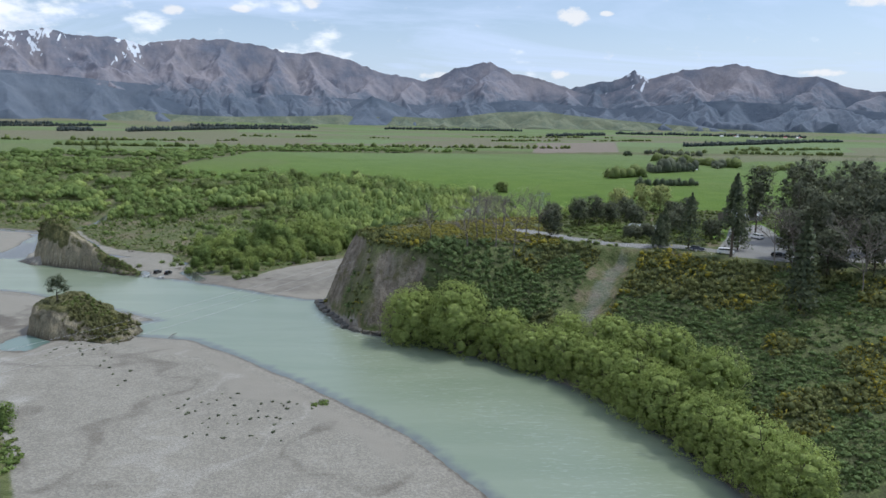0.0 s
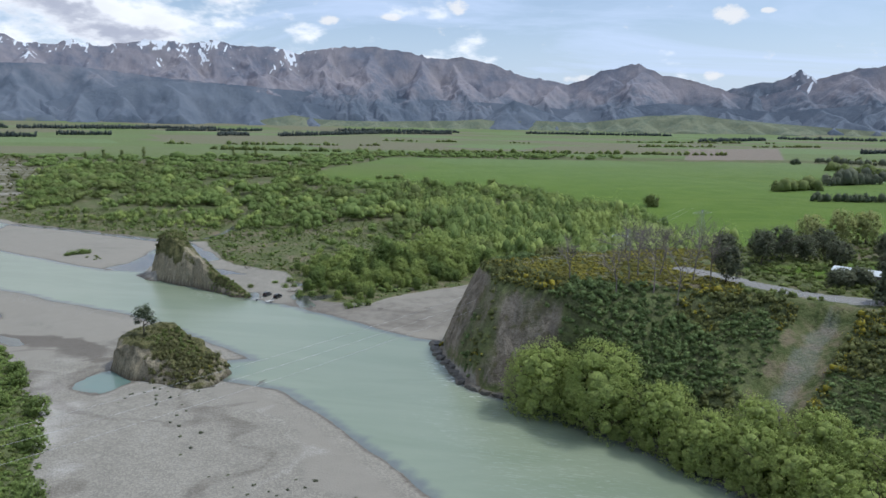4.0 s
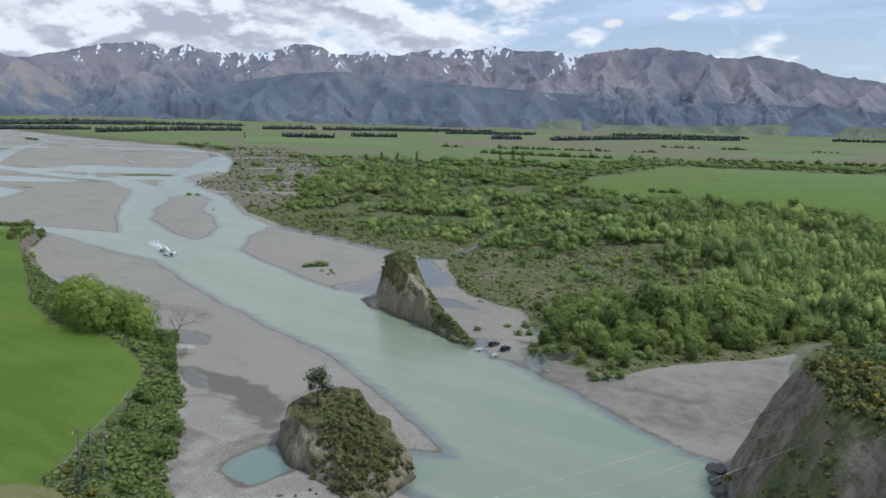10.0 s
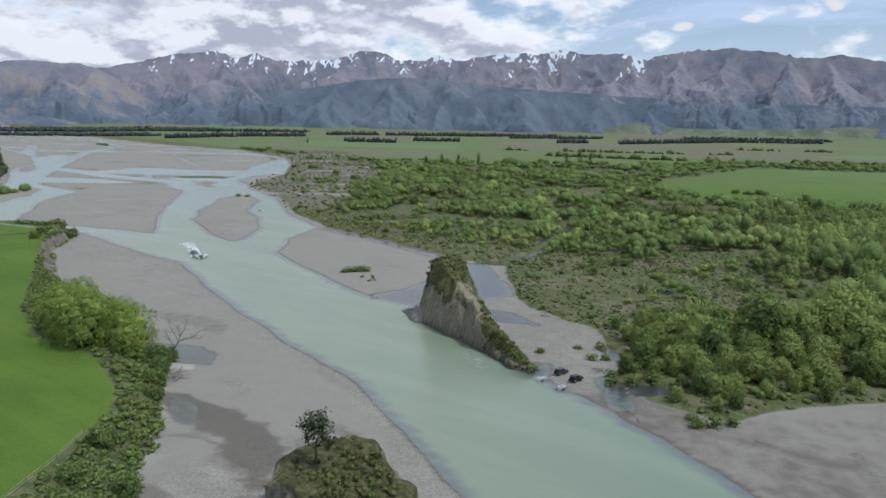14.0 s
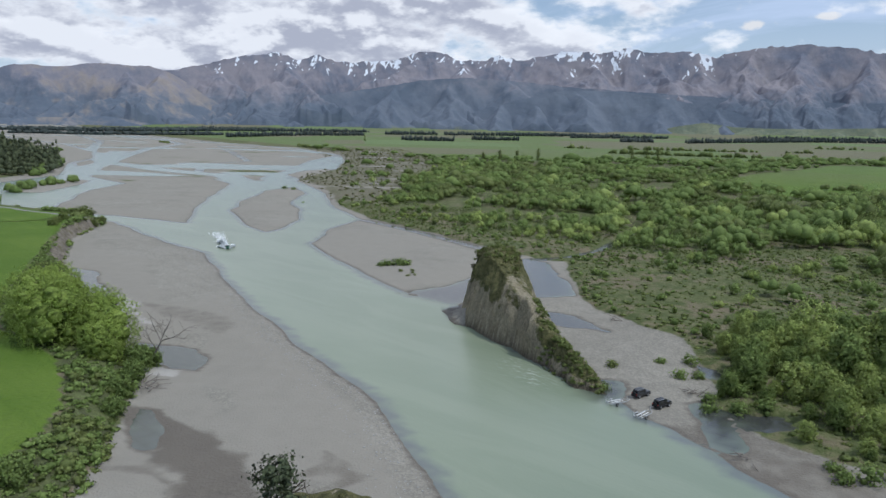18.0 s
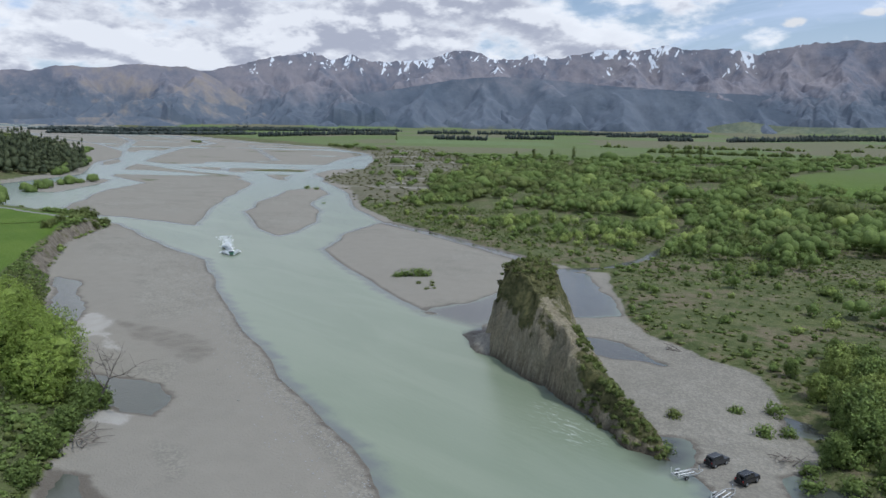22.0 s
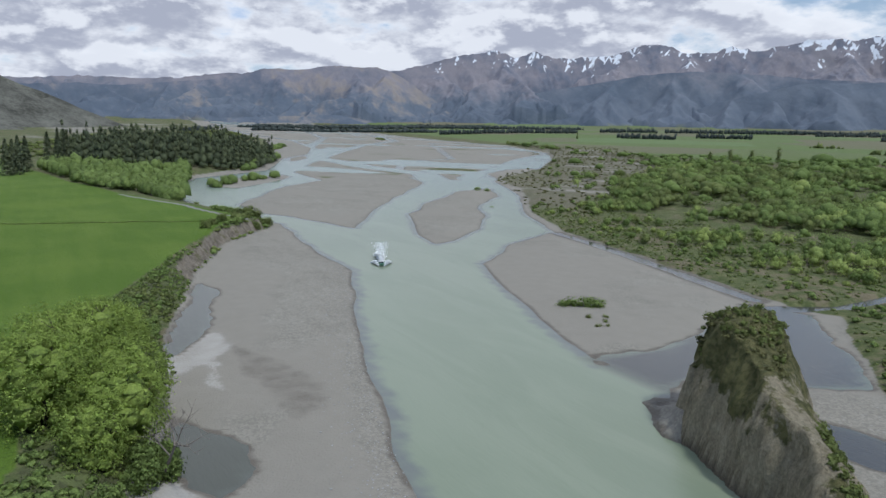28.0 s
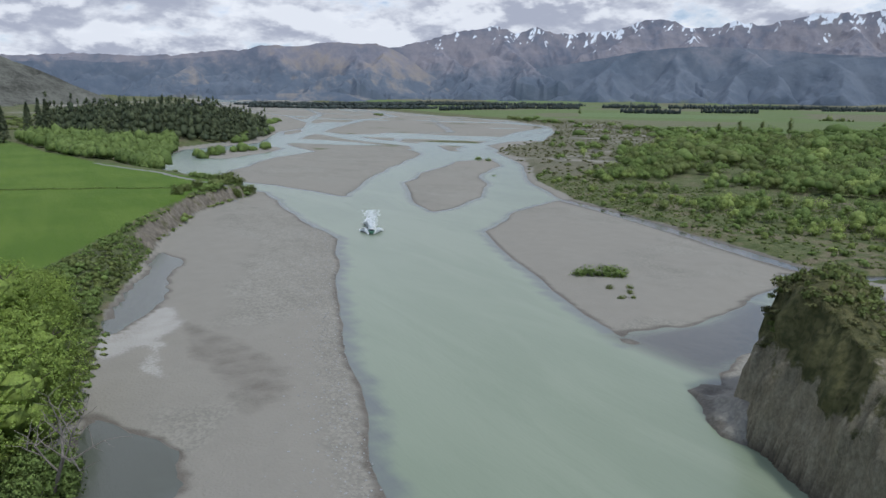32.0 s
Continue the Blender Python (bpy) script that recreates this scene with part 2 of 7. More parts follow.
    mow = n.noise(n.add("ShaderNodeMapping", i0=pos, i2=(0, 0, 0.5), i3=(0.02, 0.25, 0.2)).outputs[0], 1.0, 4.0, 0.6)
    grass = n.mix(n.ramp(n.math("ADD", n.math("MULTIPLY", big, 0.6), n.math("MULTIPLY", mow, 0.4)), 0.38, 0.62), rgb(0.084, 0.148, 0.015), rgb(0.122, 0.188, 0.026))
    grass = n.mix(n.math("MULTIPLY", n.ramp(fine, 0.3, 0.7), 0.35), grass, rgb(0.048, 0.086, 0.015))
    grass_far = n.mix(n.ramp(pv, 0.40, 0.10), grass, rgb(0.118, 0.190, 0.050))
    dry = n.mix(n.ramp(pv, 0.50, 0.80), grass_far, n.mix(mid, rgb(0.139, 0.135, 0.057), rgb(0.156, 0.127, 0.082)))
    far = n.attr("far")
    # pasture pales to grey-green with distance: haze mixed into the grass colour
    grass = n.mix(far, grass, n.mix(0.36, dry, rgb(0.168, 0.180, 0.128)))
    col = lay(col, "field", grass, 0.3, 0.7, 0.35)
    col = lay(col, "brown", n.mix(mid, rgb(0.152, 0.152, 0.059), rgb(0.193, 0.184, 0.082)), 0.3, 0.7, 0.2)
    col = lay(col, "tilled", n.mix(mid, rgb(0.175, 0.145, 0.115), rgb(0.225, 0.190, 0.150)), 0.3, 0.7, 0.2)
    col = lay(col, "road", n.mix(fine, rgb(0.197, 0.193, 0.184), rgb(0.279, 0.271, 0.258)), 0.3, 0.7, 0.25)
    # bare rock and clay faces
    tall = n.add("ShaderNodeMapping", i0=pos, i3=(0.45, 0.45, 0.10)).outputs[0]
    rv = n.math("ADD", n.math("MULTIPLY", n.noise(tall, 1.0, 6.0, 0.65), 0.7), n.math("MULTIPLY", n.noise(pos, 1.1, 5.0, 0.65), 0.3))
    rock = n.mix(n.ramp(rv, 0.34, 0.66), rgb(0.112, 0.094, 0.072), rgb(0.268, 0.232, 0.184))
    crack = n.add("ShaderNodeTexNoise", Vector=tall, Scale=0.55, Detail=8.0, Roughness=0.6, Distortion=0.6)
    crack.noise_type = "RIDGED_MULTIFRACTAL"
    crack = n.math("MULTIPLY", crack.outputs[0], 0.5)
    rock = n.mix(n.math("MULTIPLY", n.ramp(crack, 0.50, 0.95), 0.75), rock, rgb(0.049, 0.041, 0.033))
    moss = n.ramp(n.noise(pos, 0.14, 6.0, 0.7), 0.52, 0.64)
    rock = n.mix(n.math("MULTIPLY", moss, 0.8), rock, n.mix(mid, rgb(0.070, 0.072, 0.026), rgb(0.123, 0.111, 0.049)))
    col = lay(col, "rock", rock, 0.3, 0.7, 0.5)
    wet = n.ramp(n.math("ADD", n.attr("wet"), n.math("MULTIPLY", n.math("SUBTRACT", mid, 0.5), 1.1)), 0.25, 0.85)
    dim = n.t.nodes.new("ShaderNodeMix")
    dim.data_type, dim.blend_type = "RGBA", "MULTIPLY"
    n.put(dim, 0, wet)
    n.put(dim, 6, col)
    n.put(dim, 7, rgb(0.52, 0.49, 0.47))
    n.put(p, "Base Color", dim.outputs[2])
    n.put(p, "Roughness", n.math("SUBTRACT", 0.95, n.math("MULTIPLY", wet, 0.35)))
    h = n.math("ADD", n.math("MULTIPLY", fine, 0.5), n.math("MULTIPLY", stones.outputs["Distance"], 0.22))
    h = n.math("ADD", h, n.math("MULTIPLY", n.math("MULTIPLY", tuss, n.attr("scrub")), 2.5))
    bump(n, p, n.math("ADD", h, n.math("MULTIPLY", n.math("MULTIPLY", n.math("SUBTRACT", rv, crack), n.attr("rock")), 5.0)), 0.8, 0.40)


def water_build(n, p, pos, out):
    flow = n.add("ShaderNodeMapping", i0=pos, i2=(0, 0, 0.50), i3=(0.05, 0.22, 0.2)).outputs[0]
    cloud = n.noise(flow, 0.35, 4.0, 0.6, 0.6)
    milky = n.mix(n.ramp(cloud, 0.35, 0.65), rgb(0.190, 0.231, 0.160), rgb(0.214, 0.253, 0.179))
    # far water takes a pale blue haze tint, painted in by distance
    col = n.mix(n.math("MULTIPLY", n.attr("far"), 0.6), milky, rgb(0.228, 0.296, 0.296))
    col = n.mix(n.ramp(n.math("ADD", n.attr("shoal"), n.math("MULTIPLY", n.math("SUBTRACT", n.noise(pos, 0.25, 5.0), 0.5), 0.7)), 0.35, 1.05), col, rgb(0.128, 0.144, 0.138))
    col = n.mix(n.attr("teal"), col, rgb(0.120, 0.185, 0.162))
    col = n.mix(n.attr("clear"), col, rgb(0.048, 0.050, 0.048))
    col = n.mix(n.attr("deep"), col, rgb(0.066, 0.072, 0.056))
    foamy = n.math("MULTIPLY", n.attr("foam"), n.ramp(n.noise(flow, 6.0, 5.0, 0.7, 1.0), 0.52, 0.66))
    col = n.mix(foamy, col, rgb(0.75, 0.78, 0.76))
    n.put(p, "Base Color", col)
    n.put(p, "Roughness", n.math("SUBTRACT", 0.27, n.math("MULTIPLY", n.math("MAXIMUM", n.attr("clear"), n.attr("deep")), 0.18)))
    rip = n.math("ADD", n.math("MULTIPLY", n.noise(flow, 5.0, 5.0, 0.6, 0.5), 0.7), n.math("MULTIPLY", n.noise(pos, 1.6, 4.0, 0.6), 0.3))
    bump(n, p, rip, 0.25, 0.30)


def mountain_build(n, p, pos, out):
    big, mid, fine = n.noise(pos, 0.0022, 5.0, 0.6), n.noise(pos, 0.009, 6.0, 0.65), n.noise(pos, 0.05, 5.0, 0.7)
    rib = n.add("ShaderNodeTexNoise", Vector=pos, Scale=0.0075, Detail=8.0, Roughness=0.62, Distortion=0.3)
    rib.noise_type = "RIDGED_MULTIFRACTAL"
    rib = n.math("MULTIPLY", rib.outputs[0], 0.5)
    v = n.math("ADD", n.math("MULTIPLY", big, 0.5), n.math("MULTIPLY", mid, 0.5))
    # tussock and bush tones include blue distance haze, put into the base colour
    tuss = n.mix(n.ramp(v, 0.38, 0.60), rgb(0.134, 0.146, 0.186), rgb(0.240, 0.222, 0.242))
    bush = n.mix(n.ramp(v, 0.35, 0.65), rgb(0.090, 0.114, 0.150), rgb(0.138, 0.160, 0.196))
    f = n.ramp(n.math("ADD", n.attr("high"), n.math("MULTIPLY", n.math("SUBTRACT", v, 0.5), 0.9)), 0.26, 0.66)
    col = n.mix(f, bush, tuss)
    # sunburnt grass faces and scree in the gullies
    bare = n.ramp(n.math("ADD", n.attr("tan"), n.math("MULTIPLY", n.math("SUBTRACT", n.math("ADD", n.math("MULTIPLY", mid, 0.6), n.math("MULTIPLY", big, 0.4)), 0.5), 2.6)), 0.42, 0.75)
    col = n.mix(n.math("MULTIPLY", bare, 0.75), col, n.mix(fine, rgb(0.215, 0.188, 0.176), rgb(0.305, 0.268, 0.228)))
    scree = n.math("MULTIPLY", n.ramp(n.attr("gully"), 0.42, 0.70), n.ramp(n.math("ADD", n.attr("high"), n.math("MULTIPLY", n.math("SUBTRACT", fine, 0.5), 0.7)), 0.45, 0.8))
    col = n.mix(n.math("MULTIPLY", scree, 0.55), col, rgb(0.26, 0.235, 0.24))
    low = n.ramp(n.math("ADD", n.attr("low"), n.math("MULTIPLY", n.math("SUBTRACT", mid, 0.5), 1.0)), 0.40, 0.7)
    col = n.mix(low, col, n.mix(n.ramp(n.math("ADD", n.math("MULTIPLY", fine, 0.4), n.math("MULTIPLY", mid, 0.6)), 0.38, 0.6), rgb(0.115, 0.140, 0.100), rgb(0.170, 0.185, 0.120)))
    sn = n.math("ADD", n.attr("snow"), n.math("ADD", n.math("MULTIPLY", n.math("SUBTRACT", fine, 0.5), 0.6), n.math("MULTIPLY", n.math("SUBTRACT", mid, 0.5), 0.5)))
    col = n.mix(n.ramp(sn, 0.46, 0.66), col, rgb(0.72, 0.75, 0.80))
    n.put(p, "Base Color", col)
    bump(n, p, n.math("ADD", rib, n.math("MULTIPLY", fine, 0.25)), 0.55, 42.0)


def rock_build(n, p, pos, out):
    tall = n.add("ShaderNodeMapping", i0=pos, i3=(0.7, 0.7, 0.16)).outputs[0]
    rv = n.math("ADD", n.math("MULTIPLY", n.noise(tall, 1.0, 6.0, 0.66), 0.65), n.math("MULTIPLY", n.noise(pos, 1.8, 6.0, 0.66), 0.35))
    big = n.noise(pos, 0.12, 4.0, 0.6)
    col = n.mix(n.ramp(rv, 0.30, 0.70), rgb(0.225, 0.192, 0.132), rgb(0.390, 0.345, 0.250))
    col = n.mix(n.math("MULTIPLY", n.ramp(big, 0.45, 0.65), 0.6), col, n.mix(n.ramp(rv, 0.30, 0.70), rgb(0.250, 0.208, 0.138), rgb(0.397, 0.343, 0.234)))
    stain = n.noise(n.add("ShaderNodeMapping", i0=pos, i3=(0.9, 0.9, 0.07)).outputs[0], 0.6, 5.0, 0.6)
    col = n.mix(n.math("MULTIPLY", n.ramp(stain, 0.52, 0.70), 0.42), col, rgb(0.110, 0.100, 0.068))
    grit = n.t.nodes.new("ShaderNodeMix")
    grit.data_type, grit.blend_type = "RGBA", "MULTIPLY"
    n.put(grit, 0, 1.0)
    n.put(grit, 6, col)
    n.put(grit, 7, n.mix(n.ramp(n.noise(n.add("ShaderNodeMapping", i0=pos, i3=(1.0, 1.0, 0.55)).outputs[0], 2.6, 7.0, 0.78), 0.38, 0.62), rgb(0.80, 0.79, 0.77), rgb(1.16, 1.16, 1.15)))
    col = grit.outputs[2]
    veg = n.ramp(n.math("ADD", n.attr("veg"), n.math("MULTIPLY", n.math("SUBTRACT", n.noise(pos, 0.35, 6.0, 0.68), 0.5), 1.5)), 0.42, 0.60)
    green = n.mix(n.ramp(n.noise(pos, 0.9, 5.0), 0.35, 0.65), rgb(0.074, 0.078, 0.030), rgb(0.165, 0.155, 0.066))
    col = n.mix(veg, col, green)
    dim = n.t.nodes.new("ShaderNodeMix")
    dim.data_type, dim.blend_type = "RGBA", "MULTIPLY"
    n.put(dim, 0, n.attr("wet"))
    n.put(dim, 6, col)
    n.put(dim, 7, rgb(0.33, 0.32, 0.33))
    n.put(p, "Base Color", dim.outputs[2])
    bump(n, p, n.math("ADD", n.math("ADD", rv, n.math("MULTIPLY", stain, 0.8)), n.math("MULTIPLY", n.noise(pos, 4.0, 6.0, 0.75), 0.45)), 1.0, 1.0)


M_GROUND = material("river_flat", ground_build)
M_WATER = material("glacial_water", water_build, 0.3, 0.5)
M_MOUNT = material("hazed_mountain_slope", mountain_build)
M_ROCK = material("conglomerate_rock", rock_build)
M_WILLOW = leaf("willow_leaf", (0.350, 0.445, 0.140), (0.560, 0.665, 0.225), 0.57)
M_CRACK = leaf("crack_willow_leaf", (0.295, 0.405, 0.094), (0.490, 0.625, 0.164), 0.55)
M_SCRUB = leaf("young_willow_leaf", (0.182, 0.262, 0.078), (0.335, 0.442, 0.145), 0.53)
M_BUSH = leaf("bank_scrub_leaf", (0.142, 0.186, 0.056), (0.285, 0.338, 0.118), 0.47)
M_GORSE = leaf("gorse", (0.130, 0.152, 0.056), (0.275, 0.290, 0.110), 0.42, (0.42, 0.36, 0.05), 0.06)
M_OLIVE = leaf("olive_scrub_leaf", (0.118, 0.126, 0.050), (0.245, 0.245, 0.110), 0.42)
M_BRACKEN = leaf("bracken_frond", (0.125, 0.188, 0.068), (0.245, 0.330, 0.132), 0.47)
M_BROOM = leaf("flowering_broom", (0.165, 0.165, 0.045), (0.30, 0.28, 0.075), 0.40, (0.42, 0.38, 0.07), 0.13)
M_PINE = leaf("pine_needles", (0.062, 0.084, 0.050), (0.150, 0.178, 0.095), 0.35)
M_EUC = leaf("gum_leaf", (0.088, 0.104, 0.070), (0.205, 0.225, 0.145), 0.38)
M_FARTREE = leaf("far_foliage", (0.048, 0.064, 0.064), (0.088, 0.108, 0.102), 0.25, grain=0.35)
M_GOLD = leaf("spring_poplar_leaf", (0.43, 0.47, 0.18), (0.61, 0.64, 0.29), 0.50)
M_HILL = plain("hill_tussock", (0.105, 0.104, 0.088), 0.95, 0, 0.55, 0.012, 0.1)
M_BARK = plain("bark", (0.095, 0.075, 0.058), 0.9, 0, 0.35, 2.0)
M_DEAD = plain("dead_wood", (0.20, 0.175, 0.15), 0.9, 0, 0.3, 3.0)
M_TIMBER = plain("weathered_timber", (0.17, 0.15, 0.13), 0.85, 0, 0.3, 4.0)
M_STEEL = plain("galvanised_steel", (0.34, 0.35, 0.36), 0.45, 0.7, 0.2, 5.0)
M_GALV = plain("pale_galvanised_frame", (0.38, 0.39, 0.39), 0.5, 0.1, 0.15, 5.0)
M_WIRE = plain("aluminium_wire", (0.50, 0.50, 0.50), 0.5, 0.2, 0.1, 5.0)
M_BLACKPAINT = plain("black_car_paint", (0.018, 0.018, 0.020), 0.25, 0, 0.3, 3.0, 0.6)
M_GREYPAINT = plain("grey_car_paint", (0.045, 0.046, 0.050), 0.28, 0.2, 0.3, 3.0, 0.6)
M_WHITEPAINT = plain("white_paint", (0.72, 0.72, 0.70), 0.4, 0, 0.1, 2.0)
M_BLUEPAINT = plain("dark_blue_paint", (0.03, 0.04, 0.07), 0.3, 0.1, 0.2, 2.0, 0.6)
M_GLASS = plain("tinted_glass", (0.012, 0.014, 0.016), 0.06, 0, 0.1, 1.0, 0.9)
M_TYRE = plain("tyre_rubber", (0.016, 0.016, 0.016), 0.85, 0, 0.2, 8.0)
M_ROOFGREY = plain("grey_roof_iron", (0.23, 0.24, 0.25), 0.5, 0.2, 0.2, 1.0)
M_ROOFPALE = plain("pale_roof_iron", (0.55, 0.58, 0.58), 0.45, 0.1, 0.15, 1.0)
M_CONC = plain("concrete", (0.36, 0.35, 0.33), 0.9, 0, 0.2, 2.0)
M_GREENPAINT = plain("green_boat_paint", (0.02, 0.16, 0.08), 0.35, 0, 0.2, 2.0)
M_FOAM = plain("white_water", (0.80, 0.82, 0.82), 0.9, 0, 0.06, 2.0)
M_RED = plain("red_lamp", (0.30, 0.02, 0.015), 0.3)
M_LEDGE = plain("wet_ledge_rock", (0.085, 0.078, 0.066), 0.6, 0, 0.45, 1.2)


# ---- arithmetic of the plan ----
def lattice(ix, iy, seed):
    n = (ix.astype(np.int64) * 374761393 + iy.astype(np.int64) * 668265263 + seed * 974634777) & 0x7FFFFFFF
    n = ((n ^ (n >> 13)) * 1274126177) & 0x7FFFFFFF
    return ((n ^ (n >> 16)) & 0xFFFF) / 65535.0


def vnoise(x, y, seed=0):
    """Smooth noise between 0 and 1 on arrays."""
    ix, iy = np.floor(x), np.floor(y)
    fx, fy = x - ix, y - iy
    fx, fy = fx * fx * (3 - 2 * fx), fy * fy * (3 - 2 * fy)
    a, b = lattice(ix, iy, seed), lattice(ix + 1, iy, seed)
    c, d = lattice(ix, iy + 1, seed), lattice(ix + 1, iy + 1, seed)
    return (a + (b - a) * fx) * (1 - fy) + (c + (d - c) * fx) * fy


def fbm(x, y, scale, seed=0, octaves=4):
    """Noise of several octaves about 0, within about -0.5 and 0.5; scale in metres."""
    s, amp = 0.0, 0.5
    for k in range(octaves):
        s = s + amp * (vnoise(x / scale * 2**k + 17.3 * k, y / scale * 2**k - 9.1 * k, seed + k) - 0.5)
        amp *= 0.5
    return s * 1.2


def step(v, lo, hi):
    t = np.clip((v - lo) / (hi - lo), 0, 1)
    return t * t * (3 - 2 * t)


def inside(x, y, poly):
    """Signed distance to a polygon: above 0 inside."""
    best = np.full(np.shape(x), 1e9)
    odd = np.zeros(np.shape(x), bool)
    pts = list(poly)
    for (ax, ay), (bx, by) in zip(pts, pts[1:] + pts[:1]):
        dx, dy = bx - ax, by - ay
        t = np.clip(((x - ax) * dx + (y - ay) * dy) / (dx * dx + dy * dy), 0, 1)
        best = np.minimum(best, (x - ax - t * dx) ** 2 + (y - ay - t * dy) ** 2)
        if ay != by:
            odd ^= ((ay > y) != (by > y)) & (x < (bx - ax) * (y - ay) / (by - ay) + ax)
    return np.where(odd, 1, -1) * np.sqrt(best)


def near_line(x, y, line):
    """Distance to an open line."""
    best = np.full(np.shape(x), 1e9)
    for (ax, ay), (bx, by) in zip(line, line[1:]):
        dx, dy = bx - ax, by - ay
        t = np.clip(((x - ax) * dx + (y - ay) * dy) / (dx * dx + dy * dy), 0, 1)
        best = np.minimum(best, (x - ax - t * dx) ** 2 + (y - ay - t * dy) ** 2)
    return np.sqrt(best)


def rise(x, y):
    """The valley floor climbs gently away from the reach."""
    return np.interp(np.hypot(x + 50, y - 150), [750, 1200, 3500, 4000, 4900], [0, 5, 32, 58, 75])


# ---- plan of the valley floor, metres ----
LAND_LEFT = [(60, 20), (40, 60), (26, 85), (10, 111), (-16, 138), (-31, 153), (-48, 169), (-62, 179), (-78, 182), (-89, 190), (-87, 196),
             (-78, 200), (-104, 215), (-144, 236), (-190, 249), (-220, 259), (-261, 274), (-314, 296), (-351, 298), (-435, 309), (-470, 298),
             (-530, 288), (-575, 286), (-655, 300), (-745, 332), (-820, 420), (-1014, 500), (-1114, 570), (-1290, 640), (-1640, 720), (-2200, 760), (-4900, 1200),
             (-4900, -4900), (60, -4900)]
LAND_RIGHT = [(95, -200), (78, 60), (72, 86), (70, 104), (62, 130), (37, 159), (24, 169), (5, 185), (-4, 186), (-13, 193), (-20, 208),
              (-27, 223), (-28, 232), (-34, 232), (-50, 240), (-69, 250), (-84, 257.3), (-96, 263.2), (-104, 265), (-112, 270.5), (-143, 283),
              (-178, 300), (-186, 309), (-190, 326), (-196, 345), (-216, 376), (-224, 386), (-250, 392), (-305, 409), (-352, 418), (-419, 450), (-501, 508),
              (-545, 533), (-631, 575), (-700, 650), (-735, 713), (-892, 859), (-1032, 968), (-1300, 1077), (-1674, 1110), (-2319, 1230),
              (-4900, 1750), (-4900, 4900), (4900, 4900), (4900, -200)]
BAR = [(-201, 305), (-212, 310), (-235, 316), (-266, 329), (-303, 344.5), (-334, 380), (-356, 418), (-305, 408), (-250, 391), (-220, 383), (-206, 346), (-203, 327)]
BIG_BAR = [(-406, 337), (-435, 332), (-460, 323), (-482, 313), (-525, 312), (-580, 342), (-643, 382), (-683, 425), (-755, 498), (-727, 526), (-637, 504), (-532, 425), (-465, 373)]
ISLET = [(-343, 345), (-376, 357), (-443, 388), (-492, 424), (-553, 488), (-564, 524), (-510, 494), (-462, 449), (-379, 392)]
UPPER_BAR = [(-772, 582), (-803, 560), (-876, 556), (-997, 566), (-1068, 582), (-1248, 698), (-1270, 797), (-1337, 960), (-1140, 990), (-972, 875), (-817, 709), (-773, 654)]
RIGHT_BAR = [(-705, 619), (-621, 578), (-534, 531), (-494, 511), (-520, 590), (-649, 675), (-759, 716), (-746, 674)]
ISLE_SCRUB = [(-785, 590), (-802, 634), (-742, 640), (-690, 592), (-702, 567)]
FAR_BED = [(-690, 430), (-735, 495), (-660, 540), (-640, 560), (-720, 640), (-900, 840), (-1032, 950), (-1300, 1060), (-1674, 1095), (-2319, 1215), (-4900, 1740),
           (-4900, 1210), (-2200, 770), (-1640, 730), (-1290, 650), (-1114, 580), (-1014, 510), (-820, 440)]
SPIT = [(-638, 342), (-652, 322), (-690, 334), (-735, 366), (-765, 420), (-738, 418), (-690, 388)]
CHANNELS = [([(-560, 470), (-640, 520), (-730, 557), (-777, 548), (-848, 541), (-949, 547), (-1004, 545), (-1090, 575), (-1300, 690)], 15),
            ([(-1004, 545), (-930, 495), (-765, 410), (-640, 350), (-578, 322)], 14),
            ([(-1004, 545), (-1176, 648), (-1381, 779), (-1603, 965), (-2000, 1100)], 9),
            ([(-777, 548), (-860, 600), (-919, 636), (-945, 721), (-1100, 800), (-1500, 1000)], 5),
            ([(-560, 530), (-640, 560), (-670, 573), (-702, 607), (-750, 662), (-909, 821), (-1031, 979), (-1250, 1010)], 13),
            ([(-1068, 582), (-1300, 640), (-1800, 860), (-2600, 1100)], 8)]
PONDS = [([(-219, 376), (-203, 384), (-175, 356), (-166, 342), (-172, 331), (-182, 333), (-196, 345), (-206, 360)], "clear"),
         ([(-203, 306), (-200, 326), (-207, 346), (-196, 346), (-188, 327), (-184, 306)], "clear"),
         ([(-163, 318), (-148, 319), (-135, 312), (-143, 307), (-152, 305)], "clear"),
         ([(-108, 303), (-100, 303), (-97, 297), (-103, 296)], "clear"),
         ([(-97, 279), (-94.5, 273.5), (-90, 267), (-85.5, 263), (-85, 264.5), (-88.5, 271), (-93, 279)], "clear"),
         ([(-90, 278), (-85, 288), (-78, 281), (-80, 275), (-86, 273)], "clear"),
         ([(-112, 181), (-117, 176), (-113, 169), (-104, 166), (-103, 176)], "teal"),
         ([(-219, 219), (-211, 224), (-204, 225), (-198, 228), (-192, 227.5), (-186, 224.5), (-184, 220), (-188, 216), (-198, 216), (-210, 217)], "deep"),
         ([(-316, 245), (-300, 247), (-284, 241), (-268, 236.5), (-257, 232), (-249, 226), (-256, 225), (-276, 231), (-300, 240)], "deep"),
         ([(-174, 202), (-170, 205), (-161, 201), (-154, 196.5), (-158, 195)], "deep"),
         ([(-120, 276), (-115, 278), (-111, 272), (-113, 269)], "clear"),
         ([(-57, 587), (-54, 606), (-47, 619), (-38, 616), (-34, 604), (-31, 572), (-34, 541), (-41, 546), (-46, 568)], "clear")]
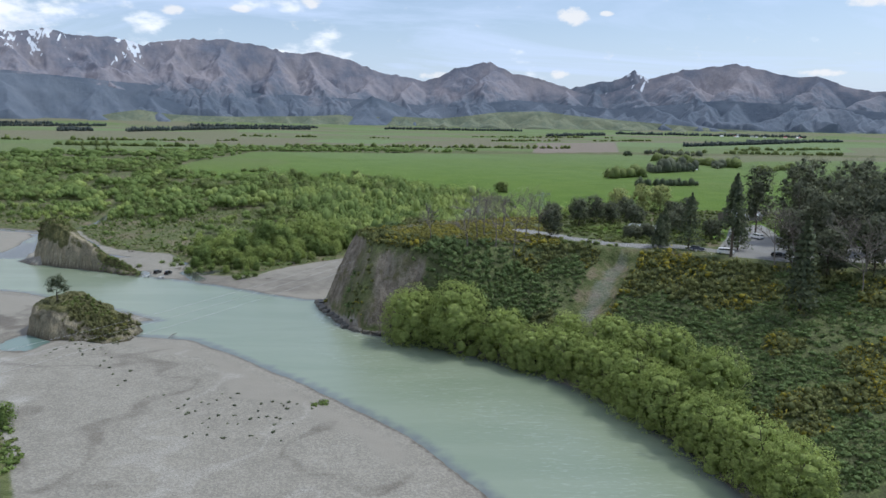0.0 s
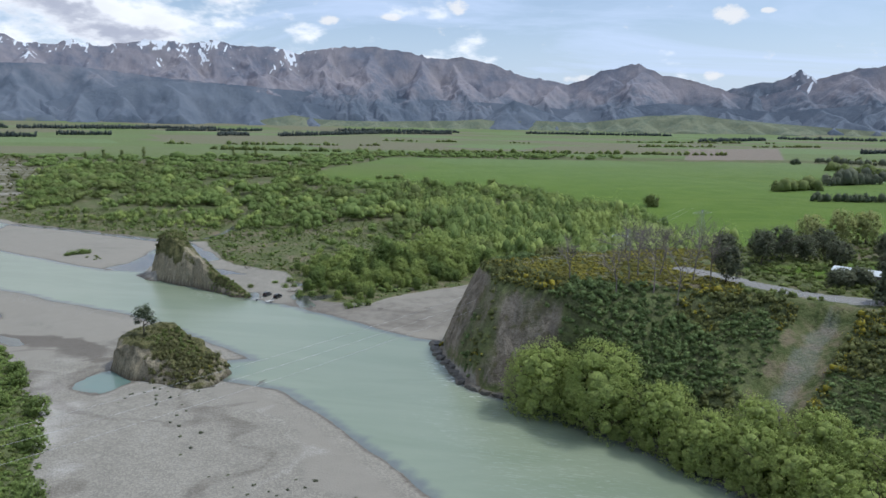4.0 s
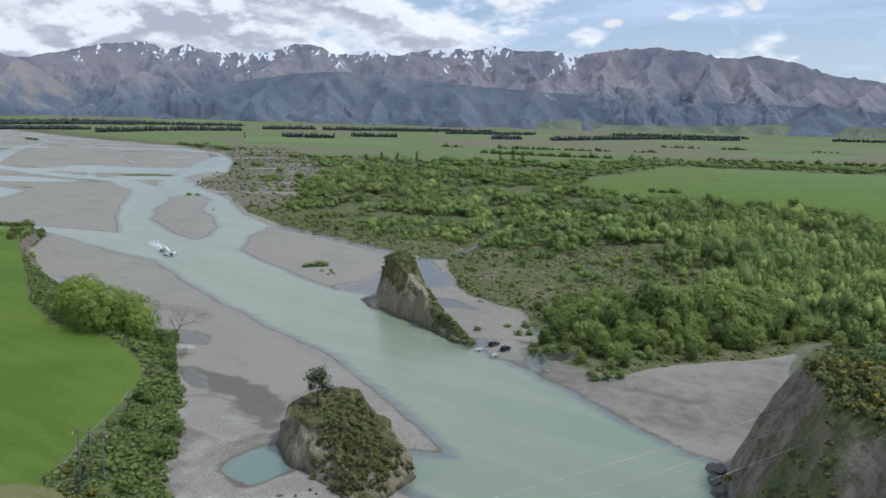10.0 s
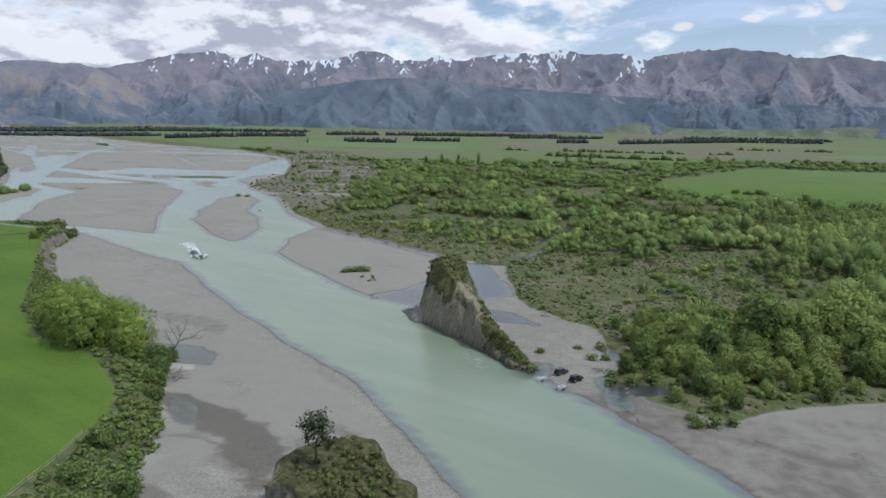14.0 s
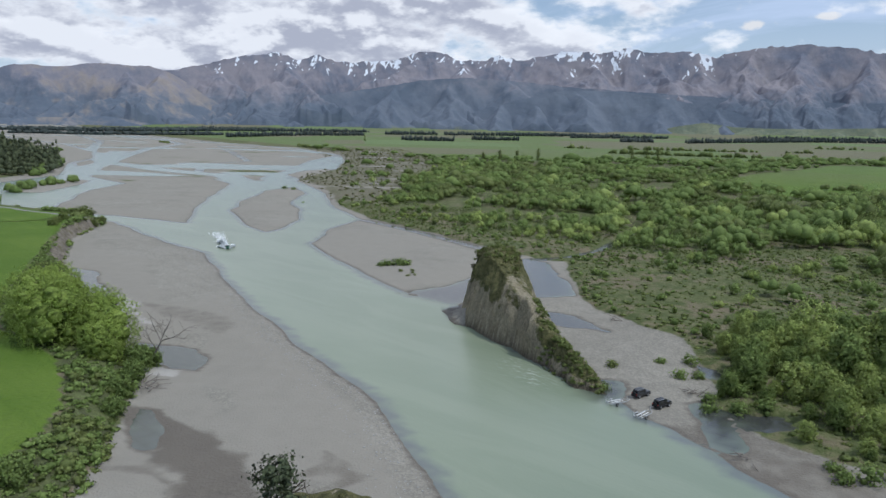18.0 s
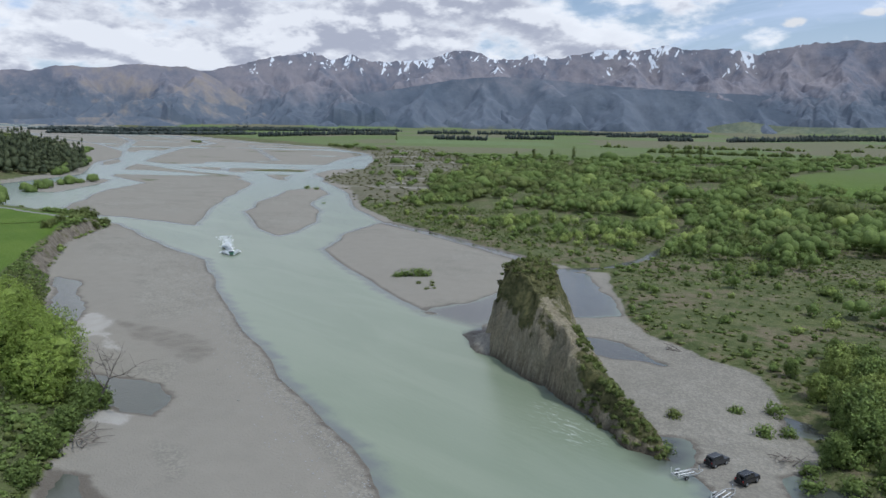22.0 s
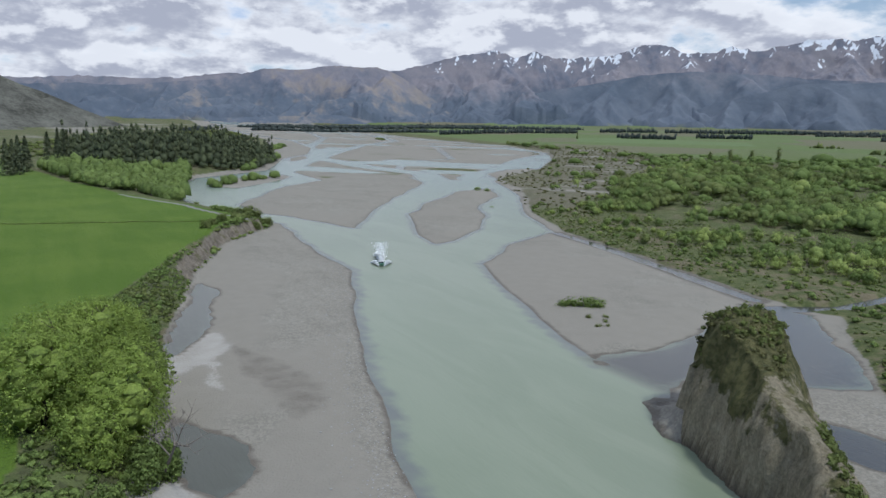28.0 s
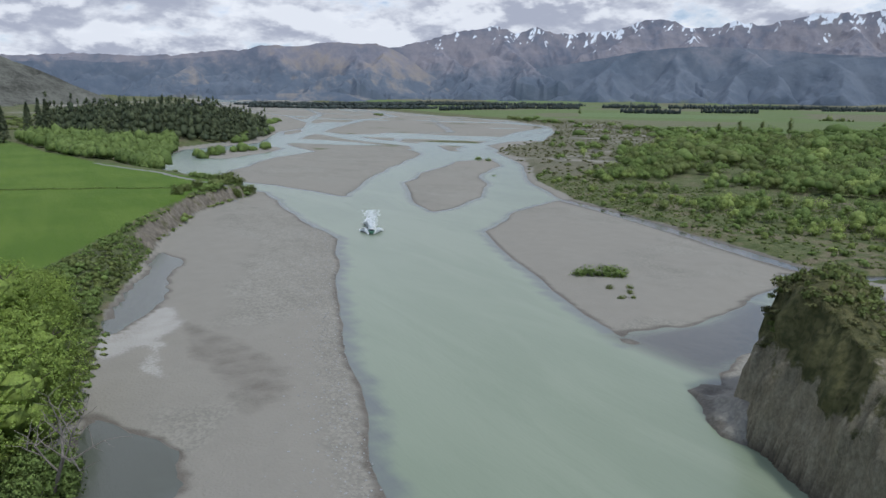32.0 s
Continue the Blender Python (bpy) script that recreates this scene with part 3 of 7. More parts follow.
WASTE = [(-395, 470), (-440, 530), (-520, 640), (-590, 760), (-680, 860), (-880, 1020), (-1160, 1220), (-1330, 1120), (-1060, 960), (-880, 840), (-725, 700), (-630, 570), (-545, 528), (-470, 480)]
TILLED = [(225, 1400), (325, 1985), (590, 2138), (425, 1484)]
CREEK = [(-212, 382), (-203, 400), (-203, 425), (-214, 468), (-222, 500), (-250, 540)]
BACK_CREEK = [(-222, 386), (-250, 394), (-305, 410), (-352, 418)]
FOOT_LEFT = [(-40, 60), (-68, 101), (-88, 126), (-106, 148), (-119, 160), (-134, 173), (-150, 187), (-164, 197), (-180, 207), (-200, 215), (-232, 224),
             (-262, 228), (-304, 240), (-325, 246), (-376, 267), (-425, 303), (-437, 304), (-470, 292), (-530, 280), (-575, 279), (-655, 292), (-745, 324), (-830, 405),
             (-1020, 480), (-1640, 680), (-4900, 1100), (-4900, -4900), (-40, -4900)]
TOP_LEFT = [(-75, 60), (-98, 108), (-112, 132), (-131, 146), (-144, 160), (-158, 178), (-172, 190), (-186, 197), (-204, 203), (-232, 208), (-262, 214),
            (-300, 230), (-328, 240), (-382, 263), (-415, 289), (-428, 290), (-470, 278), (-550, 255), (-700, 280), (-900, 380), (-1640, 620), (-4900, 1000), (-4900, -4900), (-75, -4900)]
FOOT_RIGHT = [(100, -200), (80, 60), (75, 95), (72, 108), (64, 133), (52, 151), (38, 161), (24, 171), (12, 181), (4, 186), (-5, 187),
              (-13, 194), (-19, 207), (-26, 220), (-27, 230), (-22, 241), (-10, 252), (6, 264), (25, 278), (50, 298), (85, 325), (140, 350), (240, 370), (420, 330), (420, -200)]
TOP_RIGHT = [(230, -200), (200, 60), (150, 138), (128, 156), (112, 165), (100, 171), (92, 183), (80, 189), (66, 195), (52, 203), (38, 203), (24, 202),
             (10, 205), (2, 212), (-3, 222), (2, 232), (18, 242), (45, 258), (75, 276), (130, 300), (220, 315), (330, 280), (330, -200)]
FIELD_LEFT = [(-90, 60), (-104, 108), (-118, 134), (-131, 139), (-139, 153), (-150, 168), (-163, 183), (-172, 189), (-184, 194), (-200, 198), (-228, 196),
              (-256, 204), (-283, 217), (-312, 231), (-345, 247), (-385, 266), (-411, 281), (-424, 284), (-467, 275), (-552, 247), (-644, 228), (-764, 209), (-960, 180), (-960, -400), (-90, -400)]
BROWN = [(-99, 96), (-99, 112), (-106, 124), (-114, 135), (-123, 139), (-131, 137.5), (-139, 130), (-160, 90), (-140, 50), (-100, 60)]
VEG_RIGHT = [(110, -200), (80, 60), (75, 95), (66, 132), (40, 161), (10, 183), (-8, 188), (-19, 207), (-26, 222), (-25, 238), (-16, 252), (-20, 280), (-22, 322), (-33, 308), (-52, 288), (-62, 270), (-70, 268), (-82, 272),
             (-94, 279), (-104, 300), (-116, 318), (-129, 321), (-148, 328), (-158, 338), (-168, 352), (-198, 388), (-224, 391), (-250, 397), (-305, 413), (-352, 423),
             (-419, 455), (-501, 513), (-545, 540), (-640, 588), (-745, 722), (-900, 866), (-1040, 975), (-1300, 1083), (-1700, 1118), (-2319, 1240),
             (-4900, 1760), (-4900, 4900), (4900, 4900), (4900, -200)]
FIELD_RIGHT = [(105, 430), (80, 440), (66, 520), (6, 648), (-78, 694), (-150, 712), (-238, 735), (-298, 830), (-312, 890), (-300, 1250), (-100, 1290), (400, 1380), (1500, 1380), (1500, 430)]
FIELD_FAR = [(-1180, 1120), (-900, 1075), (-640, 1040), (-500, 1180), (-300, 1400), (400, 1470), (4900, 1500), (4900, 4900), (-4900, 4900), (-4900, 2100), (-2300, 1330), (-1500, 1170)]
ROAD = [(48, 226), (62, 212), (74, 200), (96, 193), (106, 184), (125, 176), (150, 176), (230, 176)]
CAR_PARK = [(108, 190), (120, 212), (136, 246), (152, 252), (142, 218), (172, 198), (172, 172), (122, 171), (106, 173)]
SLIP = [(80, 196), (74, 186), (66, 176), (58, 166), (56, 158)]


def lift(x, y, foot, top):
    """0 at the foot line of a terrace, 1 from its top line inwards."""
    f = np.maximum(inside(x, y, foot), 0)
    t = np.maximum(-inside(x, y, top), 0)
    return np.where(f > 0, f / (f + t + 1e-6), 0)


def survey(x, y):
    """Height and cover of the ground at arrays of places."""
    x, y = np.asarray(x, float), np.asarray(y, float)
    wob = fbm(x, y, 14, 3) * 4.5
    dl, dr = inside(x, y, LAND_LEFT), inside(x, y, LAND_RIGHT)
    bars = np.maximum(np.maximum(inside(x, y, BAR), inside(x, y, ISLET)), np.maximum(inside(x, y, BIG_BAR), np.maximum(inside(x, y, SPIT), inside(x, y, RIGHT_BAR))))
    bars = bars + fbm(x, y, 38, 12, 3) * 8
    far = np.minimum(np.maximum(inside(x, y, FAR_BED), inside(x, y, UPPER_BAR)), 30)
    braid = fbm(x * 0.85 + y * 0.5, (y * 0.85 - x * 0.5) * 2.4, 150, 11, 3)
    far = np.minimum(far, 6 + np.where(braid < -0.15, -18, 0))
    for line, w in CHANNELS:
        far = np.minimum(far, near_line(x, y, line) - w)
    d = np.maximum(np.maximum(dl, dr), np.maximum(bars, far)) + wob * step(np.maximum(dl, dr), -40, 2) * 0.6
    cut = np.full(x.shape, 1e9)
    for poly, _ in PONDS:
        cut = np.minimum(cut, -inside(x, y, poly) + wob * 1.5 + fbm(x, y, 5, 13, 3) * 3.0)
    cut = np.minimum(cut, near_line(x, y, CREEK) - 3.2)
    cut = np.minimum(cut, near_line(x, y, BACK_CREEK) - 2.2)
    d = np.minimum(d, cut)
    z = np.where(d > 0, 0.07 * d, 0.10 * d)
    z = np.clip(z, -1.6, 0.85) + step(d, 1, 10) * (fbm(x, y, 30, 5) * 0.7 + fbm(x, y, 6, 8, 3) * 0.22)
    veg = inside(x, y, VEG_RIGHT) + fbm(x, y, 16, 21) * 5
    z = z + step(veg, -1, 5) * 0.9 * (d > 0) + step(dr, 60, 480) * 7.5 * (dr > 0)
    left = lift(x, y, FOOT_LEFT, TOP_LEFT)
    ztop_l = 5.0 + 2.4 * step(-x, 150, 400) + fbm(x, y, 60, 31) * 0.8
    z = z + (step(left, 0.0, 1.0) * 0.5 + left * 0.5) * (ztop_l - 0.8) * (d > 0)
    right = lift(x + fbm(x, y, 9, 41) * 4, y + fbm(x, y, 9, 42) * 4, FOOT_RIGHT, TOP_RIGHT)
    right = np.where(inside(x, y, FOOT_RIGHT) > 0, right, 0)
    nose = step(-x, -45, -12)
    prof = (1 - nose) * right + nose * np.clip(1.75 * right, 0, 0.86 + 0.14 * right)
    base = z
    z = base + prof * (29.3 - np.minimum(base, 8)) + right * fbm(x, y, 25, 45) * 2.0
    z = z + step(right, 0.05, 0.2) * step(-right, -0.98, -0.9) * fbm(x, y, 5.5, 46, 3) * 2.4
    slope_r = (right > 0.02) & (right < 0.97)
    slip = near_line(x, y, SLIP)
    z = z - step(-slip, -10, 0) * 3.0 * slope_r
    cover = {}
    cover["scrub"] = np.maximum(step(veg, -1, 2), step(left, 0.05, 0.25))
    cover["scrub"] = np.where((left > 0.05) & (x < -950), cover["scrub"] * np.clip(1 - step(-x, 950, 1700) * (0.36 + 0.9 * fbm(x, y * 2.5, 260, 17)), 0, 1), cover["scrub"])
    waste = step(inside(x, y, WASTE) + fbm(x, y, 60, 18) * 40, -10, 25)
    cover["scrub"] = cover["scrub"] * (1 - waste * np.clip(0.14 + 1.9 * fbm(x * 0.8 + y * 0.6, (y * 0.8 - x * 0.6) * 2.4, 70, 19), 0, 1))
    cover["waste"] = waste
    cover["scrub"] = np.maximum(cover["scrub"], step(inside(x, y, ISLE_SCRUB) + fbm(x, y, 25, 20) * 22, -3, 6) * (d > 1) * 0.8)
    cover["tilled"] = step(inside(x, y, TILLED), -6, 6)
    isles = step(fbm(x * 0.8 + y * 0.6, (y * 0.8 - x * 0.6) * 2.2, 90, 15, 4), 0.10, 0.20) * (inside(x, y, FAR_BED) > 6) * (d > 2)
    cover["scrub"] = np.maximum(cover["scrub"], (0.45 + 0.6 * fbm(x, y, 14, 16)) * isles)
    fl, fr = inside(x, y, FIELD_LEFT) + fbm(x, y, 10, 51) * 1.5, np.maximum(inside(x, y, FIELD_RIGHT), inside(x, y, FIELD_FAR)) + fbm(x, y, 40, 52) * 16
    lw = inside(x, y, [(-552, 251), (-644, 233), (-764, 214), (-960, 190), (-1700, 330), (-1700, 600), (-900, 380), (-640, 270)])
    cover["field"] = np.maximum(np.maximum(step(fl, -0.6, 0.6) * (lw < 0), step(fr, -2, 2)), step(inside(x, y, TOP_RIGHT), 20, 40) * 0.75)
    cover["brown"] = step(inside(x, y, BROWN), -0.4, 0.4)
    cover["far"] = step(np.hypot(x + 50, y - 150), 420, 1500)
    cover["road"] = np.maximum(np.maximum(step(-near_line(x, y, ROAD), -4.2, -3.4), step(inside(x, y, CAR_PARK), -1, 1)),
                               np.maximum(step(-slip - fbm(x, y, 6, 58) * 8, -5.0, -0.5) * 0.46, step(-near_line(x, y, [(-404, 288), (-418, 283), (-424, 279), (-470, 271), (-540, 247)]), -1.6, -0.9)))
    cover["road"] = np.maximum(cover["road"], 0.45 * step(-near_line(x, y, [(-22, 300), (-20, 330), (-8, 345), (20, 352)]), -3.5, -2))
    sandy = np.maximum(step(-near_line(x, y, [(-40, 240), (-60, 256), (-40, 285), (-28, 300)]), -22, -8), step(inside(x, y, BAR), 6, 20) * (0.25 + 1.3 * fbm(x, y, 28, 62)))
    sandy = np.maximum(sandy, step(fbm(x, y, 45, 61) + 0.25 * step(-dl, -40, -8), 0.22, 0.36))
    sandy = np.maximum(sandy, 0.85 * step(dl + fbm(x, y, 22, 63) * 16, 20, 30) * step(-x, 120, 150) * step(x, -420, -380))
    cover["sand"] = np.maximum(sandy, step(-np.hypot(x + 225, y - 238), -26, -8)) * (1 - step(-dl, -9, -2) * (dl > 0) * 0.9)
    ws = fbm(x, y, 11, 68) * 9
    wn = fbm(x, y, 5, 64, 3)
    spit = inside(x, y, [(-251, 225), (-260, 237), (-248, 238.5), (-243, 235), (-238, 229), (-229, 222), (-236, 219)]) - ws * 0.5
    pale = step(spit, -3, 3) * (0.85 + 0.8 * wn)
    pale = np.maximum(pale, step(-near_line(x, y, [(-259, 236), (-246, 233), (-240, 229)]) - ws * 0.4, -5, 0) * (1.0 + 0.6 * wn))
    pale = np.maximum(pale, step(inside(x, y, [(-191, 209), (-193, 216), (-185, 219), (-181, 214)]) - ws * 0.4, -2, 2) * (0.95 + wn))
    pale = np.maximum(pale, step(-near_line(x, y, [(-236, 232), (-226, 228), (-214, 233)]) - ws * 0.6, -3, 0) * (0.7 + wn))
    pale = np.maximum(pale, step(-near_line(x, y, [(-90, 128), (-104, 150), (-112, 160), (-124, 172), (-130, 182)]), -15, -3) * (0.62 + fbm(x, y, 9, 66)))
    swirl = fbm(x + 14 * fbm(x, y, 40, 69), y, 34, 70, 3)
    pale = np.maximum(pale, 0.52 * step(-np.abs(swirl - 0.05), -0.05, -0.01) * (dl > 6) * (y < 215))
    cover["pale"] = pale * (d > 0.4)
    wet_track = step(-np.abs(swirl + 0.10), -0.05, -0.015) * (dl > 8) * (y < 215) * 0.55
    steep = step(prof, 0.03, 0.10) * step(-prof, -0.99, -0.84) * step(-inside(x, y, [(-60, 170), (12, 160), (14, 200), (6, 270), (-60, 280)]), -400, 1e-3)
    front = step(inside(x, y, [(-60, 170), (11, 170), (17, 205), (-2, 216), (-4, 246), (-14, 262), (-60, 290)]), -2, 5)
    bare_l = step(inside(x, y, [(-318, 232), (-318, 250), (-420, 310), (-432, 300), (-372, 255)]), -3, 3) * step(left, 0.02, 0.2) * step(-left, -0.95, -0.6)
    cover["rock"] = np.maximum(steep * front * (0.72 + 1.6 * fbm(x, y, 13, 71)), bare_l * 0.9)
    cover["slip"] = slip
    cover["litter"] = np.maximum(step(right, 0.03, 0.10) * step(-right, -0.985, -0.95) * step(slip, 5, 8) * (1 - np.clip(cover["rock"], 0, 1)), 0.80 * step(left, 0.10, 0.3) * step(-inside(x, y, FIELD_LEFT), 0.3, 1.5) * (x > -450) * (1 - cover["brown"]))
    wet = np.maximum(step(-d, -1.9, -0.2) * 0.9, step(inside(x, y, [(-176, 201), (-168, 206), (-160, 207), (-141, 204.5), (-130, 200), (-122, 193), (-118, 184), (-124, 186), (-138, 192.5), (-152, 195.5)]) + fbm(x, y, 9, 72) * 8 + fbm(x, y, 3, 73, 3) * 3, -1.5, 2.5))
    wet = np.maximum(wet, (0.56 + 0.7 * fbm(x, y, 20, 74)) * step(-near_line(x, y, [(-76, 258), (-52, 262), (-34, 262), (-30, 292)]), -30, -16))
    wet = np.maximum(wet, 0.48 * step(inside(x, y, [(-249, 238), (-230, 246), (-215, 248), (-204, 243.5), (-202, 237), (-218, 236), (-232, 235)]) - ws * 0.35, -2.5, 1.5))
    cover["wet"] = np.maximum(np.maximum(wet, wet_track), step(-near_line(x, y, BACK_CREEK), -7, -3)) * (1 - cover["scrub"])
    return z + rise(x, y), cover, d, right, left, veg


def height(x, y):
    return float(survey(np.array([x]), np.array([y]))[0][0])


# ---- mesh helpers ----
def mesh_np(name, verts, faces, mats, smooth=False, attrs=None, mat_index=None):
    """A mesh object from arrays: faces is one array of quads or triangles, or a list of such arrays."""
    groups = faces if isinstance(faces, list) else [faces]
    me = bpy.data.meshes.new(name)
    verts = np.asarray(verts, np.float32)
    me.vertices.add(len(verts))
    me.vertices.foreach_set("co", verts.ravel())
    loops = np.concatenate([g.ravel() for g in groups]).astype(np.int32)
    sizes = np.concatenate([np.full(len(g), g.shape[1]) for g in groups]).astype(np.int32)
    me.loops.add(len(loops))
    me.loops.foreach_set("vertex_index", loops)
    me.polygons.add(len(sizes))
    me.polygons.foreach_set("loop_start", np.concatenate([[0], np.cumsum(sizes)[:-1]]).astype(np.int32))
    me.polygons.foreach_set("loop_total", sizes)
    me.polygons.foreach_set("use_smooth", np.full(len(sizes), smooth))
    for m in mats:
        me.materials.append(m)
    if mat_index is not None:
        me.polygons.foreach_set("material_index", np.asarray(mat_index, np.int32))
    for key, val in (attrs or {}).items():
        val = np.asarray(val, np.float32)
        if val.ndim == 2:
            me.attributes.new(key, "FLOAT_VECTOR", "POINT").data.foreach_set("vector", val.ravel())
        else:
            me.attributes.new(key, "FLOAT", "POINT").data.foreach_set("value", val)
    me.update(calc_edges=True)
    return me


def thing_np(name, me, label, category, kind="", group="", m=None):
    ob = new(name, me)
    if m is not None:
        ob.matrix_world = m
    return tagged(ob, label, category, group, kind)


def part(name, bm, mat, parent, label=""):
    """Links a bmesh, or a ready mesh, as one mesh object under a thing or a part."""
    if isinstance(bm, bpy.types.Mesh):
        me = bm
    else:
        me = bpy.data.meshes.new(name)
        bm.to_mesh(me)
        bm.free()
        me.materials.append(mat)
    ob = new(name, me)
    ob.parent = parent
    return tagged(ob, label)


def empty(name, label, category, m, group=""):
    ob = new(name)
    ob.empty_display_size = 0.5
    ob.matrix_world = m
    return tagged(ob, label, category, group)


def lines_of(lo, a, b, hi, fine, grow_lo, grow_hi):
    """Grid lines: fine between a and b, wider and wider outside."""
    out = list(np.arange(a, b, fine))
    v, s = out[-1], fine
    while v < hi:
        s = max(fine, (v - b) * grow_hi)
        v += s
        out.append(v)
    v, low = a, []
    while v > lo:
        v -= max(fine, (a - v) * grow_lo)
        low.append(v)
    return np.array(low[::-1] + out)


def grid_faces(nx, ny):
    i = np.arange(nx - 1)[None, :] + np.arange(ny - 1)[:, None] * nx
    return np.stack([i, i + 1, i + 1 + nx, i + nx], -1).reshape(-1, 4)


# ---- the ground, one sheet to the mountains ----
gx = lines_of(-4850, -330, 120, 4850, 1.5, 0.019, 0.05)
gy = lines_of(-1500, 90, 340, 4850, 1.5, 0.06, 0.021)
X, Y = [a.ravel() for a in np.meshgrid(gx, gy)]
Z, COVER = survey(X, Y)[:2]
rough = np.clip(COVER["rock"], 0, 1)
X2 = X + rough * (fbm(X + Z * 1.3, Y, 5, 81) * 3.2 + fbm(X + Z, Y - Z, 2.6, 83) * 1.6)
Y2 = Y + rough * fbm(X, Y + Z * 1.3, 5, 82) * 3.2
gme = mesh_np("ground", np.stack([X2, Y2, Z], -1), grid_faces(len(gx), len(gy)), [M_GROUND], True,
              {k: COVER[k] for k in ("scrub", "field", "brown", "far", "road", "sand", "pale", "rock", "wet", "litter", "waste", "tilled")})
thing_np("ground", gme, "grey shingle river flats with green pasture and scrub", "ground", "structure")

# ---- the river ----
wx = lines_of(-4800, -350, 110, 140, 3.4, 0.03, 0.05)
wy = lines_of(-300, 84, 345, 2300, 3.4, 0.06, 0.03)
WX, WY = [a.ravel() for a in np.meshgrid(wx, wy)]
_, _, wd, _, _, _ = survey(WX, WY)
clear = np.zeros(len(WX))
teal = np.zeros(len(WX))
deep = np.zeros(len(WX))
for poly, sort in PONDS:
    v = step(inside(WX, WY, poly), -5, 1)
    if sort == "deep":
        deep = np.maximum(deep, v)
    elif sort == "teal":
        teal = np.maximum(teal, v)
    else:
        clear = np.maximum(clear, v)
clear = np.maximum(clear, np.maximum(step(-near_line(WX, WY, CREEK), -8, -3), step(-near_line(WX, WY, BACK_CREEK), -6, -3)))
teal = np.maximum(teal, 0.3 * step(-np.hypot(WX + 82, WY - 190), -9, -4))
foam = np.maximum(step(-near_line(WX, WY, [(-125, 267), (-132, 270), (-138, 273)]), -3.5, -0.5) * 0.6, step(-near_line(WX, WY, [(-24, 210), (-15, 196), (-6, 186)]), -6, -1) * 0.8)
foam = np.maximum(foam, 0.5 * step(-np.hypot(WX + 560, WY - 520), -16, -4))
foam = np.maximum(foam, 0.10 * step(-near_line(WX, WY, [(-10, 175), (20, 140), (45, 110), (52, 80)]), -22, -6))
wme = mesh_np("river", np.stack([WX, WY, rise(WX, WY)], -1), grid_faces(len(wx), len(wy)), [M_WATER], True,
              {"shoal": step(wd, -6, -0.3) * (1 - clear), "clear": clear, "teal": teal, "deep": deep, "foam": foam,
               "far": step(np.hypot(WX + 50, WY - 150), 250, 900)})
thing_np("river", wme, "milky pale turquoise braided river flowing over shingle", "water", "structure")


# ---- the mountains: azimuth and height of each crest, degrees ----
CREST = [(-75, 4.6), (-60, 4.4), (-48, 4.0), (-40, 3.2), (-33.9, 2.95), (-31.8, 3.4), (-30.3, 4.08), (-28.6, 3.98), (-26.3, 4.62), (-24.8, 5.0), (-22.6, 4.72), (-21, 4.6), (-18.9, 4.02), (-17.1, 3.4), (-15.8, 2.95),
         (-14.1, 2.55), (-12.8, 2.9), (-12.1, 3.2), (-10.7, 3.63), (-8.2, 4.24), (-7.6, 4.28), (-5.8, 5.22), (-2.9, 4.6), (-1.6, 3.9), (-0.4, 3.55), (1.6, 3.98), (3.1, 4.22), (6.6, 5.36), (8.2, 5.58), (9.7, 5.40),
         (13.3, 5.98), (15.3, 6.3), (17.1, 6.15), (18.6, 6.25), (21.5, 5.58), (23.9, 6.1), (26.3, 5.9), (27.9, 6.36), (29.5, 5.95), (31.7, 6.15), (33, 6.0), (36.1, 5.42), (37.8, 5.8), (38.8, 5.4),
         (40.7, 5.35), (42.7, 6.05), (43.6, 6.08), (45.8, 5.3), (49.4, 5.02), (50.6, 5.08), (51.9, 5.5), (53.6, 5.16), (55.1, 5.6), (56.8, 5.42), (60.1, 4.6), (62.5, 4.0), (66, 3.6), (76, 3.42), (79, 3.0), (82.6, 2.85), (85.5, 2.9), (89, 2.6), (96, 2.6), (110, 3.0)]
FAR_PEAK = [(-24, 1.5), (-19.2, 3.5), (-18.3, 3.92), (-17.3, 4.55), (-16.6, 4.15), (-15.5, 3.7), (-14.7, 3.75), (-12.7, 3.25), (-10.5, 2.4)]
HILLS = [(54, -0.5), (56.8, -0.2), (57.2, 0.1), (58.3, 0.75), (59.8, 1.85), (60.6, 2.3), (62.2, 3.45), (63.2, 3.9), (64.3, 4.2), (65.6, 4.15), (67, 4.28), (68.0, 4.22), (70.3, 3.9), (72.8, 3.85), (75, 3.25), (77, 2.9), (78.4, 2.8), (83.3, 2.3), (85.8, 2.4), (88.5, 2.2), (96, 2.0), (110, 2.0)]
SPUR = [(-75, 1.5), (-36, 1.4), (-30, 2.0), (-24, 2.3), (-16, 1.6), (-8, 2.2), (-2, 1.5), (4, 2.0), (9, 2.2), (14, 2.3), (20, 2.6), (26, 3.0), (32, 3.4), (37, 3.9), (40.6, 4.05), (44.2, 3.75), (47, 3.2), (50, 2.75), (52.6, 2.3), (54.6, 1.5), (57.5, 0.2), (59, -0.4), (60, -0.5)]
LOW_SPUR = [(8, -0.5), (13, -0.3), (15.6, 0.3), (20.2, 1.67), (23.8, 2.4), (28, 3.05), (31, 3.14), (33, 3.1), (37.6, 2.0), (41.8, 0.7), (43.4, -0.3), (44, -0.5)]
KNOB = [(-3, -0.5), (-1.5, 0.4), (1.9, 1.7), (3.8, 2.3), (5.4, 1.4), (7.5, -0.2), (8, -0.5)]
